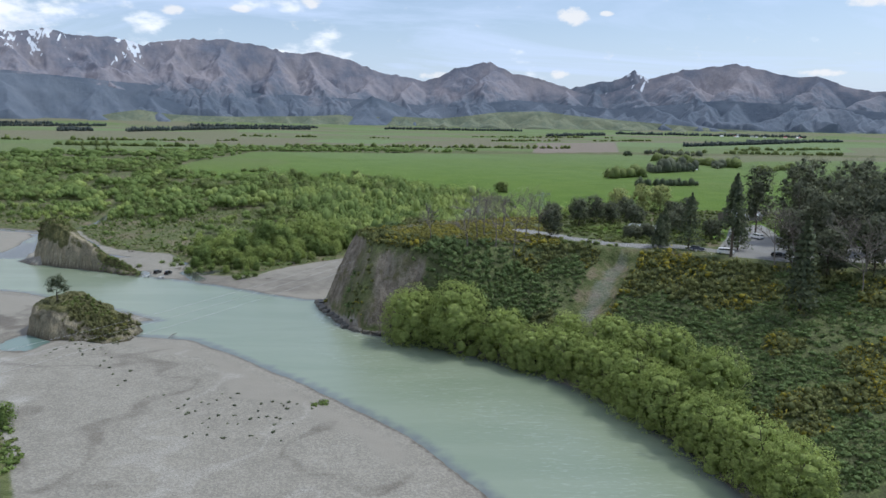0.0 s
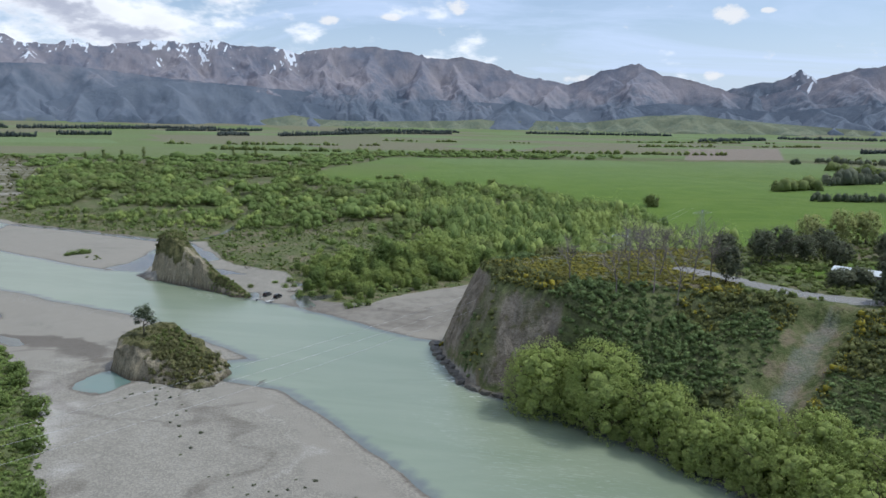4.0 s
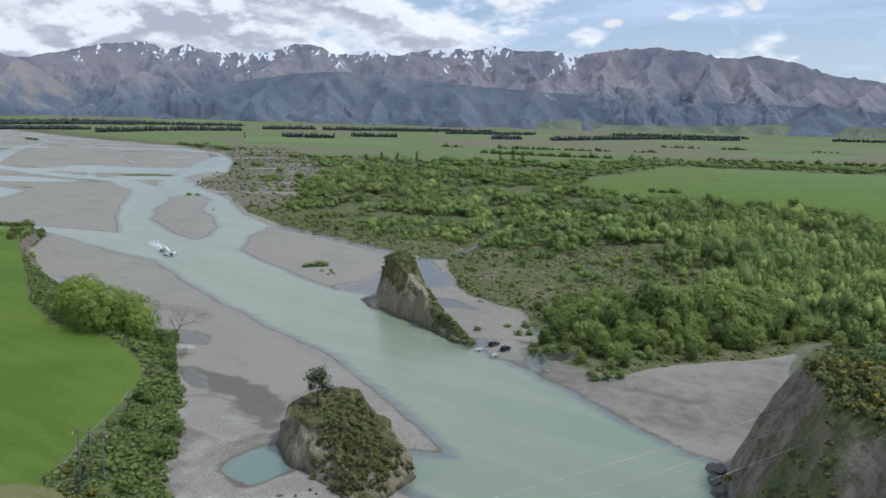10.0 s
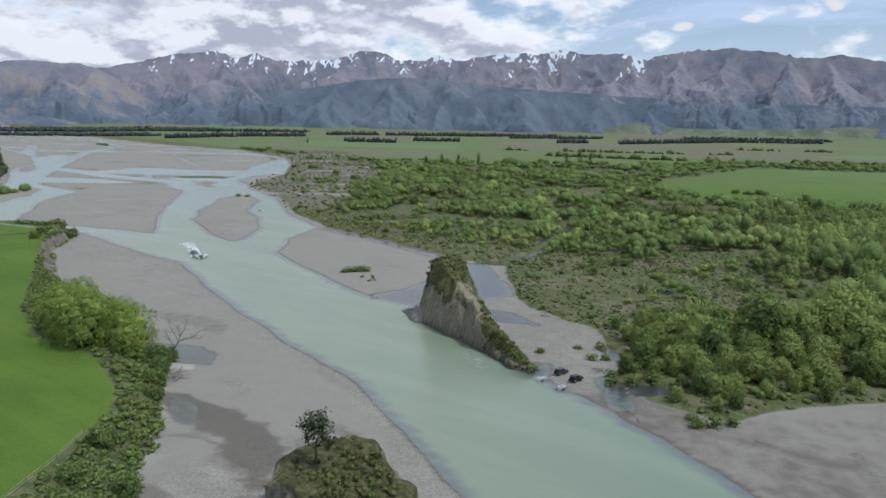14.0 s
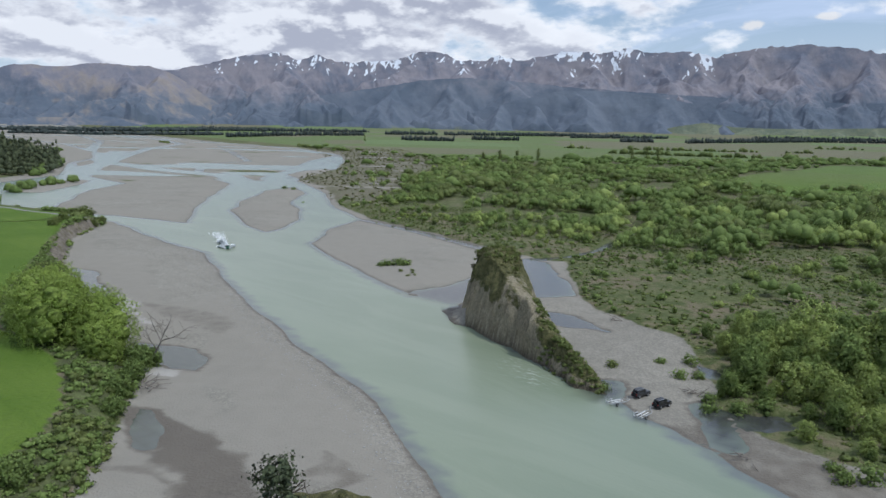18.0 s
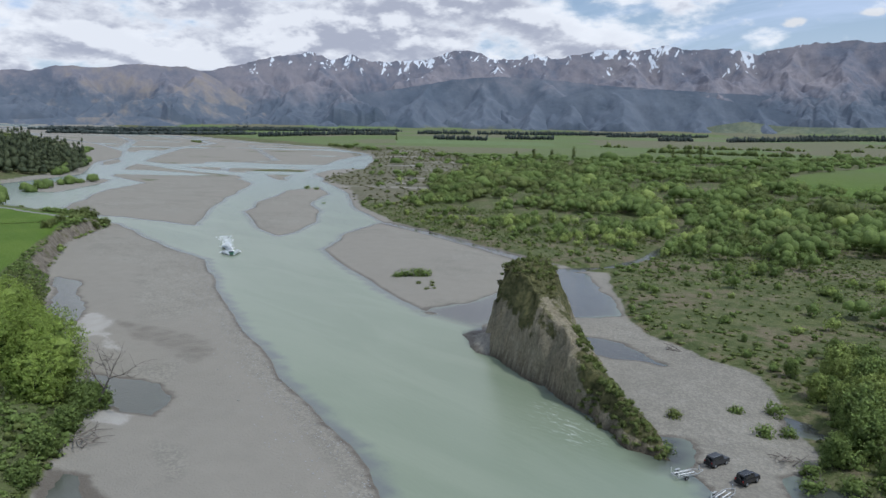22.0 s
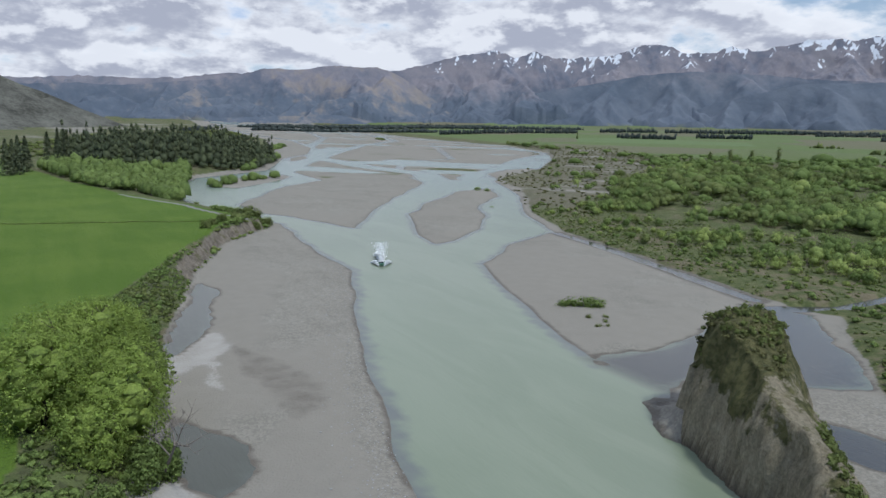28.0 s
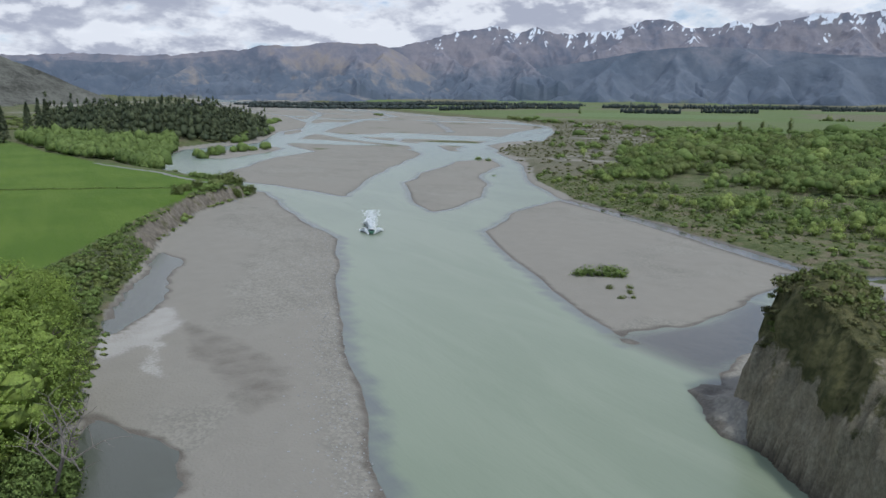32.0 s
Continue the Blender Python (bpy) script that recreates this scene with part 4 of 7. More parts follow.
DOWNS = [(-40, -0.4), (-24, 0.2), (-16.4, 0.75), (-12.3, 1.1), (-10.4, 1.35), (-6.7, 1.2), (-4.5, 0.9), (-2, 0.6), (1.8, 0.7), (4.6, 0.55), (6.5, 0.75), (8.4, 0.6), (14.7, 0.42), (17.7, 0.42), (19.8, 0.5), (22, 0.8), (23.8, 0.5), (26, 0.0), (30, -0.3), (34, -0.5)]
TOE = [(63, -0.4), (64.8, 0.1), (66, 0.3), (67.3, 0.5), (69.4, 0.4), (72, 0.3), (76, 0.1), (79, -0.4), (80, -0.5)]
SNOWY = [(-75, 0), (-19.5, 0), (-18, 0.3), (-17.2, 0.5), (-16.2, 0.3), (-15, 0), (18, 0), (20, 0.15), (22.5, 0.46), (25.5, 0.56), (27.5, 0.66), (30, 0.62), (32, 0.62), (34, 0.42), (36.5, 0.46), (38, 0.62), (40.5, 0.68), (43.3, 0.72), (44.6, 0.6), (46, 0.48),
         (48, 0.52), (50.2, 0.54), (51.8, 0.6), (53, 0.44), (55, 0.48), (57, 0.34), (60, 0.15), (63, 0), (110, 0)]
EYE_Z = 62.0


def range_mesh(name, label, crest, r_foot, r_top, seed, tan, az0, az1, na, nr, slope=0.80, gap=300.0, snow_on=False, lowgreen=0.0, round_top=0.0, dark=0.0, mat=None):
    """A mountain range: tent-shaped spurs branch from the crest down to the valley floor, with gullies between."""
    g = random.Random(seed)
    r_mid, U = (r_foot + r_top) / 2, r_top - r_foot
    s1 = np.radians(np.linspace(az0, az1, na)) * r_mid
    u1 = np.linspace(0, U, nr)
    S, V = np.meshgrid(s1, u1)
    ca, ce = np.radians([a for a, _ in crest]) * r_mid, np.array([e for _, e in crest])
    z0 = float(rise(np.array([r_foot - 50.0]), np.array([150.0]))[0]) - 8

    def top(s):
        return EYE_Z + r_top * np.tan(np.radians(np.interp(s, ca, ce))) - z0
    fall = np.clip((U - V) / U, 0, 1)
    SW = S + fbm(S, V, 130, seed + 1, 4) * 80 * np.clip(fall * 4, 0, 1)
    VW = V + fbm(S + 900, V, 130, seed + 2, 4) * 70 * np.clip(fall * 4, 0, 1)
    H = np.maximum(top(S) - slope * 1.55 * (U - VW), -10)
    span = s1[1] - s1[0]

    def lay(a, za, b, zb):
        reach = max(za, zb) / slope + 40
        i0 = max(0, int((min(a[0], b[0]) - reach - s1[0]) / span))
        i1 = min(na, int((max(a[0], b[0]) + reach - s1[0]) / span) + 2)
        if i1 - i0 < 2:
            return
        x, y = SW[:, i0:i1] - a[0], VW[:, i0:i1] - a[1]
        dx, dy = b[0] - a[0], b[1] - a[1]
        t = np.clip((x * dx + y * dy) / (dx * dx + dy * dy + 1e-6), 0, 1)
        d = np.hypot(x - t * dx, y - t * dy)
        d = np.where(d < 6, d * d / 12, d - 3)
        H[:, i0:i1] = np.maximum(H[:, i0:i1], za + (zb - za) * t - slope * d)

    def spur(p, z, way, length, drop, depth):
        q, zq, n = p, z, 4 if depth else 2
        for k in range(n):
            way += g.gauss(0, 0.22)
            r = (q[0] + math.sin(way) * length / n, q[1] - math.cos(way) * length / n)
            zr = zq - drop / n * g.uniform(0.7, 1.25)
            if r[1] < -60:
                return
            lay(q, zq, r, zr)
            q, zq = r, zr
            if depth and zq > 25:
                for side_ in (-1, 1):
                    if g.random() < (0.75 if depth > 1 else 0.5):
                        spur(q, zq * 0.985, way + side_ * g.uniform(0.5, 1.0), length * g.uniform(0.30, 0.5), zq * g.uniform(0.55, 0.8), depth - 1)
    s = s1[0] - 200
    while s < s1[-1] + 200:
        s += gap * g.uniform(0.5, 1.5)
        zt = float(top(np.array([s]))[0])
        if zt > 12:
            spur((s, U), zt * g.uniform(0.93, 0.985), g.gauss(0, 0.35), U * g.uniform(0.85, 1.15), zt * g.uniform(0.75, 1.0), 2)
    base = H
    def ribs(length, k):
        """Ridges that run down the fall line, leaning either way."""
        a_ = vnoise((SW + 0.55 * VW) / length, VW / (1.9 * length), k)
        b_ = vnoise((SW - 0.55 * VW) / length, VW / (1.9 * length), k + 50)
        return 1 - np.abs(2 * np.maximum(a_, b_) - 1)
    rid = 0.42 * ribs(170, seed + 5) + 0.28 * ribs(82, seed + 6) + 0.19 * ribs(40, seed + 7) + 0.11 * ribs(20, seed + 8)
    lift_ = np.clip(base / 120, 0, 1)
    H = base + lift_ * (1 - 0.45 * round_top) * np.minimum(0.175 * top(S), 84) * (rid - 0.60) * np.clip(fall * 5, 0.15, 1) + fbm(S, V, 90, seed + 8) * 22 * lift_ * fall
    limit = top(S) * (1 - 0.10 * fall)
    H = np.minimum(H, limit)
    H[-1] = top(s1) * (1 + 0.03 * (1 - round_top) * (0.5 - np.abs(2 * vnoise(s1 / 60, s1 * 0, seed + 7) - 1)) + 0.016 * (vnoise(s1 / 20, s1 * 0, seed + 9) - 0.5))
    H[0] = -12
    az = S / r_mid
    R = r_foot + V
    z = z0 + H
    x, y = -50 - R * np.sin(az), 150 + R * np.cos(az)
    deg = np.degrees(az)
    frac = H / np.maximum(top(S), 20)
    snow = 0 * z
    if snow_on:
        amount = np.interp(deg, [a for a, _ in SNOWY], [v for _, v in SNOWY])
        streak_ = 0.5 * ribs(32, seed + 11) + 0.5 * ribs(13, seed + 12)
        snow = np.where(amount > 0.03, 0.5 + (frac - (1.105 - 0.27 * amount)) * 2.2 + (0.61 - streak_) * 1.7 + (0.56 - rid) * 1.2, 0)
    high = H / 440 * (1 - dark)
    low = step(-H, -70, -8) * lowgreen if lowgreen < 1.5 else 1 + 0 * H
    me = mesh_np(name, np.stack([x, y, z], -1).reshape(-1, 3), grid_faces(na, nr)[:, ::-1], [mat or M_MOUNT], True,
                 {"high": np.clip(high, 0, 2).ravel(), "snow": snow.ravel(), "tan": (tan + 0 * z).ravel(), "gully": np.clip(1 - rid, 0, 1).ravel(), "low": low.ravel(), "scrub": (1.0 + 0 * low).ravel()})
    return thing_np(name, me, label, "mountain", "structure")


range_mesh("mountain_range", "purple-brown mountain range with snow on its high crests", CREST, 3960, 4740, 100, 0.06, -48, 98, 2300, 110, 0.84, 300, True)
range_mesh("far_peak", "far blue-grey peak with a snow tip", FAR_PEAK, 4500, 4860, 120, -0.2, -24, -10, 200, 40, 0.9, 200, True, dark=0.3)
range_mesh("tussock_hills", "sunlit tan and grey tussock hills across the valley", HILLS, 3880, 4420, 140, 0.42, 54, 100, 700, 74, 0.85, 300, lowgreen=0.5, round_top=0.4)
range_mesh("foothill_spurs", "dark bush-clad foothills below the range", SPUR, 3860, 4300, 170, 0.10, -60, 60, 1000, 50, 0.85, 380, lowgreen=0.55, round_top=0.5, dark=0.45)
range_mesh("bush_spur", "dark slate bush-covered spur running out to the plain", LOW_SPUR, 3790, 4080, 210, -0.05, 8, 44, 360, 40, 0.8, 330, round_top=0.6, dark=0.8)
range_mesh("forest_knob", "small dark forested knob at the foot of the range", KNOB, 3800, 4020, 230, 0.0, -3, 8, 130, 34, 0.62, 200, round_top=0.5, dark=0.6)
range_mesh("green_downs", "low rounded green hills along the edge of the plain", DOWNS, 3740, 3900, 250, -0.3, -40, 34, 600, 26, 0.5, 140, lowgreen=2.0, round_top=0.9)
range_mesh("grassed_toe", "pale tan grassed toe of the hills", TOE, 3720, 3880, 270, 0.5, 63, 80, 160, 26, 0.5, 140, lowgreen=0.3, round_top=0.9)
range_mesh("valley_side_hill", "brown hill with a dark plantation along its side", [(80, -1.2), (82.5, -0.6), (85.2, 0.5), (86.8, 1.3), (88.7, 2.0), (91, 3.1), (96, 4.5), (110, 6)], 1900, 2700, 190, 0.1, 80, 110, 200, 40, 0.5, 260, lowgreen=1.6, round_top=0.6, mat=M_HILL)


# ---- rock stacks ----
def mound(name, label, foot, top, ztop, step_m, seed, sharp=1.0, green=None, rugged=1.5, mat=None, swell=0.0):
    """A steep rock with a green cap, standing in the shingle: a fine sheet raised from its foot line to its top line."""
    xs = np.arange(min(p[0] for p in foot) - 3, max(p[0] for p in foot) + 3, step_m)
    ys = np.arange(min(p[1] for p in foot) - 3, max(p[1] for p in foot) + 3, step_m)
    x, y = [a.ravel() for a in np.meshgrid(xs, ys)]
    wx, wy = x + fbm(x, y, 6, seed) * 3.0, y + fbm(x, y, 6, seed + 1) * 3.0
    f, t = inside(wx, wy, foot), np.maximum(-inside(wx, wy, top), 0)
    k = np.where(f > 0, f / (f + t + 1e-6), np.clip(f * 0.25, -0.5, 0))
    prof = np.where(k > 0, np.clip(k * 1.10, 0, 1) ** sharp, k)
    zt = ztop(x, y)
    dome = np.clip(inside(wx, wy, top), 0, 6) * swell
    z = prof * zt + dome + step(k, 0.35, 1) * fbm(x, y, 9, seed + 2) * 3.0
    z = np.where(k <= 0, np.maximum(k * 4, -2.0), z)
    rim = np.clip(4 * k * (1 - k), 0, 1)
    flute = fbm(x + y * 0.3, y + z * 0.12, 4.5, seed + 5) * 1.6 + fbm(x + z * 0.9, y + z * 0.5, 3.0, seed + 3) * 0.9
    x2 = x + rim * flute * rugged * 0.6
    y2 = y + rim * (flute + fbm(x - z * 0.5, y + z * 0.9, 3.2, seed + 4)) * rugged
    q = grid_faces(len(xs), len(ys))
    q = q[(k[q] > -0.35).any(1)]
    veg = step(prof, 0.62, 1.0) * 0.92 + 0.10 if green is None else green(x, y, prof)
    me = mesh_np(name, np.stack([x2, y2, z], -1), q, [mat or M_ROCK], True, {"veg": np.clip(veg, 0, 1), "wet": step(-z - fbm(x, y, 3, seed + 6), -1.5, -0.4) * (0.75 if mat else 1.0)})
    if green is None and rugged < 1:
        return thing_np(name, me, label, "rock")
    def lookup(px, py):
        i = np.clip(np.round((px - xs[0]) / step_m).astype(int), 0, len(xs) - 1)
        j = np.clip(np.round((py - ys[0]) / step_m).astype(int), 0, len(ys) - 1)
        return z.reshape(len(ys), len(xs))[j, i]
    ob = empty(name, label, "rock outcrop", Matrix.Identity(4))
    part("rock_body", me, None, ob)
    return ob, lookup


STACK_A = [(-113, 182), (-106, 177), (-95, 175), (-85, 171), (-78, 176), (-79, 187), (-84, 194), (-95, 200), (-108, 201), (-115, 193)]
TOP_A = [(-111, 185), (-104, 181), (-94, 180), (-86, 181), (-84, 187), (-92, 194), (-104, 197), (-111, 193)]
STACK_B = [(-112, 271), (-119, 269.5), (-126, 273), (-136, 278), (-145, 282), (-156, 286.2), (-165, 289), (-170.5, 293), (-174, 298.5), (-175, 306), (-172.5, 312), (-166, 315), (-157, 311), (-148, 301), (-137, 291), (-127, 282), (-117, 275)]
TOP_B = [(-117, 271.8), (-127, 275.5), (-137, 281), (-146, 285.5), (-154, 290.5), (-162, 294.5), (-168, 297.5), (-171, 301), (-171, 306), (-168, 310), (-162.5, 308), (-157.5, 299.5), (-149, 290), (-141, 285.0), (-130, 278.8), (-119, 274)]


def top_a(x, y):
    return 10.2 - 4.8 * step(x, -107, -88)


def top_b(x, y):
    return np.interp(x, [-175, -171, -166, -161, -155, -148, -142, -138, -134, -128, -122, -117, -112], [17.4, 18.8, 19.4, 18.6, 16.2, 13.9, 12.4, 10.6, 8.0, 5.6, 4.2, 3.0, 1.6])


def green_a(x, y, prof):
    return step(prof, 0.70, 1.0) * 0.6 + 0.14 + 0.30 * step(x, -97, -86)


def green_b(x, y, prof):
    cap_ = step(prof, 0.38, 0.80) * step(-x, 147, 154)
    tail = step(prof, 0.30, 0.75) * step(x, -139, -132)
    return 0.17 + np.maximum(0.34 * step(prof, 0.60, 0.85) * step(-x, 132, 146), 0.66 * np.maximum(cap_, tail)) + 0.25 * step(prof, 0.85, 1) * step(-x, 150, 160)


OUTCROP_A = mound("rock_outcrop", "eroded conglomerate rock stack topped with scrub beside the river", STACK_A, TOP_A, top_a, 0.42, 300, 0.55, green_a, 2.4)
mound("scree_apron", "low grey rubble apron at the foot of the tall rock", [(-164, 289), (-169, 289.5), (-174, 292), (-181.5, 297), (-181, 301), (-177, 304), (-170, 303), (-164, 294)], [(-167, 292), (-173, 295), (-177, 298), (-176, 301), (-171, 300), (-166, 294)], lambda x, y: 3.4 - 2.2 * step(-x, 168, 180), 0.5, 350, 0.8, None, 0.9, M_GROUND)
OUTCROP_B = mound("rock_outcrop", "tall bare clay-faced rock stack with a grassy cap in the river", STACK_B, TOP_B, top_b, 0.42, 330, 0.66, green_b, 2.0, None, 0.30)


# ---- foliage ----
rng = np.random.default_rng(7)


def unit(v):
    return v / np.maximum(np.linalg.norm(v, axis=-1, keepdims=True), 1e-9)


def cards(centre, out, size, hang=0.5):
    """Small leaf sprays as bent four-cornered blades facing roughly outwards."""
    n = len(centre)
    nrm = unit(out * 1.0 + rng.normal(0, 0.55, (n, 3)) + np.array([0, 0, 0.15]))
    a = unit(np.array([0, 0, hang]) * (1 - np.abs(nrm[:, 2:3])) + rng.normal(0, 0.6, (n, 3)))
    a = unit(a - nrm * (a * nrm).sum(-1, keepdims=True))
    b = np.cross(nrm, a)
    s = (size * rng.uniform(0.5, 1.45, n))[:, None]
    v = np.stack([centre - a * s * 0.55, centre + b * s * 0.38 - nrm * s * 0.12, centre + a * s * 0.60, centre - b * s * 0.38 - nrm * s * 0.12], 1)
    return v.reshape(-1, 3), np.arange(n * 4).reshape(-1, 4)


def soft_normals(lobe_way, plant_way, ragged=0.52):
    """The way a spray faces for the light: out of its lobe and out of its plant."""
    return unit(unit(lobe_way) * 0.85 + unit(plant_way) * 0.40 + np.array([0, 0, 0.30]) + rng.normal(0, ragged, np.shape(lobe_way)))


BALL = []
for ring, zz in ((0.62, -0.75), (0.98, -0.15), (0.80, 0.55)):
    for k in range(6):
        BALL.append((ring * math.cos(k * math.tau / 6 + zz), ring * math.sin(k * math.tau / 6 + zz), zz))
BALL = np.array(BALL + [(0, 0, -1.0), (0, 0, 1.0)])
BALL_F = np.array([(k + 6 * r, (k + 1) % 6 + 6 * r, (k + 1) % 6 + 6 * r + 6, k + 6 * r + 6) for r in (0, 1) for k in range(6)])
DOME = np.array([(1.02 * math.cos(k * math.tau / 6), 1.02 * math.sin(k * math.tau / 6), -0.55) for k in range(6)] + [(0.80 * math.cos(k * math.tau / 6 + 0.5), 0.80 * math.sin(k * math.tau / 6 + 0.5), 0.50) for k in range(6)] + [(0, 0, 1.0)])
DOME_T = np.array([(k, (k + 1) % 6, 6 + k) for k in range(6)] + [((k + 1) % 6, 6 + (k + 1) % 6, 6 + k) for k in range(6)] + [(6 + k, 6 + (k + 1) % 6, 12) for k in range(6)])
BALL_T = np.array([((k + 1) % 6, k, 18) for k in range(6)] + [(12 + k, 12 + (k + 1) % 6, 19) for k in range(6)])


def plants(px, py, pz, h, w, n, size, low=0.04, core=0.70, lobes=3, cone=False):
    """Many bushes at once: lobed clumps of leaf blades round darker cores. Returns vertices, faces and a tint for each vertex."""
    P = len(px)
    base = np.stack([px, py, pz], -1)
    tint = rng.uniform(0, 1, P)
    lob = np.zeros((P, lobes, 4))
    ang = rng.uniform(0, math.tau, (P, lobes))
    off = rng.uniform(0.08, 0.32, (P, lobes)) * (np.arange(lobes) > 0)
    lob[..., 0], lob[..., 1] = np.cos(ang) * off * w[:, None], np.sin(ang) * off * w[:, None]
    lob[..., 3] = rng.uniform(0.55, 1.0, (P, lobes)) * np.where(np.arange(lobes) > 0, 0.76, 0.95)
    lob[..., 2] = h[:, None] * (low + (1 - low) * 0.5 * lob[..., 3])
    if cone:
        lob[..., :2] *= 0.15
        lob[..., 3] = np.linspace(1.0, 0.36, lobes)[None, :]
        lob[..., 2] = h[:, None] * np.linspace(0.30, 0.86, lobes)[None, :]
    which = rng.integers(0, lobes, (P, n))
    L = np.take_along_axis(lob, which[..., None], 1)
    d = unit(rng.normal(0, 1, (P, n, 3)) + np.array([0, 0, 0.28]))
    tallness = 0.27 if cone else 0.5 * (1 - low)
    rad = np.stack([w * 0.5, w * 0.5, h * tallness], -1)[:, None, :] * L[..., 3:4]
    pos = base[:, None, :] + L[..., :3] + d * rad * rng.uniform(0.62, 1.20, (P, n, 1))
    v, f = cards(pos.reshape(-1, 3), d.reshape(-1, 3), np.repeat(size * np.ones(P), n))
    heart = base + np.stack([0 * h, 0 * h, 0.36 * h], -1)
    spread = np.stack([w, w, h], -1)[:, None, :]
    nv = np.repeat(soft_normals(d.reshape(-1, 3), ((pos - heart[:, None, :]) / spread).reshape(-1, 3)), 4, axis=0)
    tv = np.repeat(tint, n * 4)
    groups, verts, tints, normals = [f], [v], [tv], [nv]
    if core:
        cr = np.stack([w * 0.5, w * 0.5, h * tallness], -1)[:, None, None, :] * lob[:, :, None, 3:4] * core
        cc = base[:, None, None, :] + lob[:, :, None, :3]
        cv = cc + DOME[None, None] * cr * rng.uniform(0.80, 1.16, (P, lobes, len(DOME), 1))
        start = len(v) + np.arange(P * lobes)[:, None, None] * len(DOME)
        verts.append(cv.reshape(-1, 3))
        # half the tint on cores: shade inside the bush put into its colour
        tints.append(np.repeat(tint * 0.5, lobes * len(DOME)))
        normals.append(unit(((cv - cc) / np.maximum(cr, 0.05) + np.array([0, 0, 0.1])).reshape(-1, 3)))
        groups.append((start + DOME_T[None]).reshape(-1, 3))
    return np.concatenate(verts), groups, np.concatenate(tints), np.concatenate(normals)


def thicket(name, label, category, mat, px, py, h, w, n, size, pz=None, low=0.04, core=0.7, lobes=3, kind="stuff", cone=False):
    px, py, h, w = [np.asarray(a, float) for a in (px, py, h, w)]
    if pz is None:
        pz = survey(px, py)[0] - 0.1
    v, f, tint, soft = plants(px, py, pz, h, w, n, size, low, core, lobes, cone)
    return thing_np(name, mesh_np(name, v, f, [mat], False, {"tint": tint, "soft": soft}), label, category, kind)


def scatter(x0, x1, y0, y1, gap, keep):
    """Places on a shaken grid; keep gives the chance of each."""
    x, y = [a.ravel() for a in np.meshgrid(np.arange(x0, x1, gap), np.arange(y0, y1, gap))]
    x, y = x + rng.uniform(-0.5, 0.5, len(x)) * gap, y + rng.uniform(-0.5, 0.5, len(x)) * gap
    ok = rng.uniform(0, 1, len(x)) < keep(x, y)
    return x[ok], y[ok]


# ---- trunks and limbs ----
def tube(verts, faces, a, b, r0, r1, sides=5):
    a, b = np.array(a, float), np.array(b, float)
    w = unit(b - a)
    u = unit(np.cross(w, (0.3, 0.9, 0.2) if abs(w[2]) > 0.8 else (0, 0, 1)))
    v = np.cross(w, u)
    s = len(verts)
    for p, r in ((a, r0), (b, r1)):
        for k in range(sides):
            t = k * math.tau / sides
            verts.append(p + r * (math.cos(t) * u + math.sin(t) * v))
    for k in range(sides):
        faces.append((s + k, s + (k + 1) % sides, s + sides + (k + 1) % sides, s + sides + k))


def limbs(seed, tall, radius, spread=0.5, depth=3, forks=3, lean=(0, 0), first=0.35, tips=None):
    """A tapered trunk that forks into limbs and twigs."""
    r = random.Random(seed)
    verts, faces = [], []

    def grow(p, way, length, rad, d):
        q = p
        for k in range(3):
            way = unit(way + np.array([r.gauss(0, 0.10), r.gauss(0, 0.10), r.gauss(0, 0.05)]))
            nxt = q + way * length / 3
            tube(verts, faces, q, nxt, rad * (1 - 0.18 * k), rad * (1 - 0.18 * (k + 1)), 6 if d == depth else 4)
            q = nxt
            if d and k:
                for _ in range(forks - 1):
                    out = unit(way * (1 - spread) + np.array([r.gauss(0, 1), r.gauss(0, 1), r.gauss(0.25, 0.4)]) * spread)
                    grow(q, out, length * r.uniform(0.5, 0.75), rad * 0.5, d - 1)
        if tips is not None and d <= 1:
            tips.append(q)
    grow(np.array([0, 0, -0.3]), unit(np.array([lean[0], lean[1], 1.0])), tall * first, radius, depth)
    return mesh_np("trunk", np.array(verts), np.array(faces), [M_BARK], True)


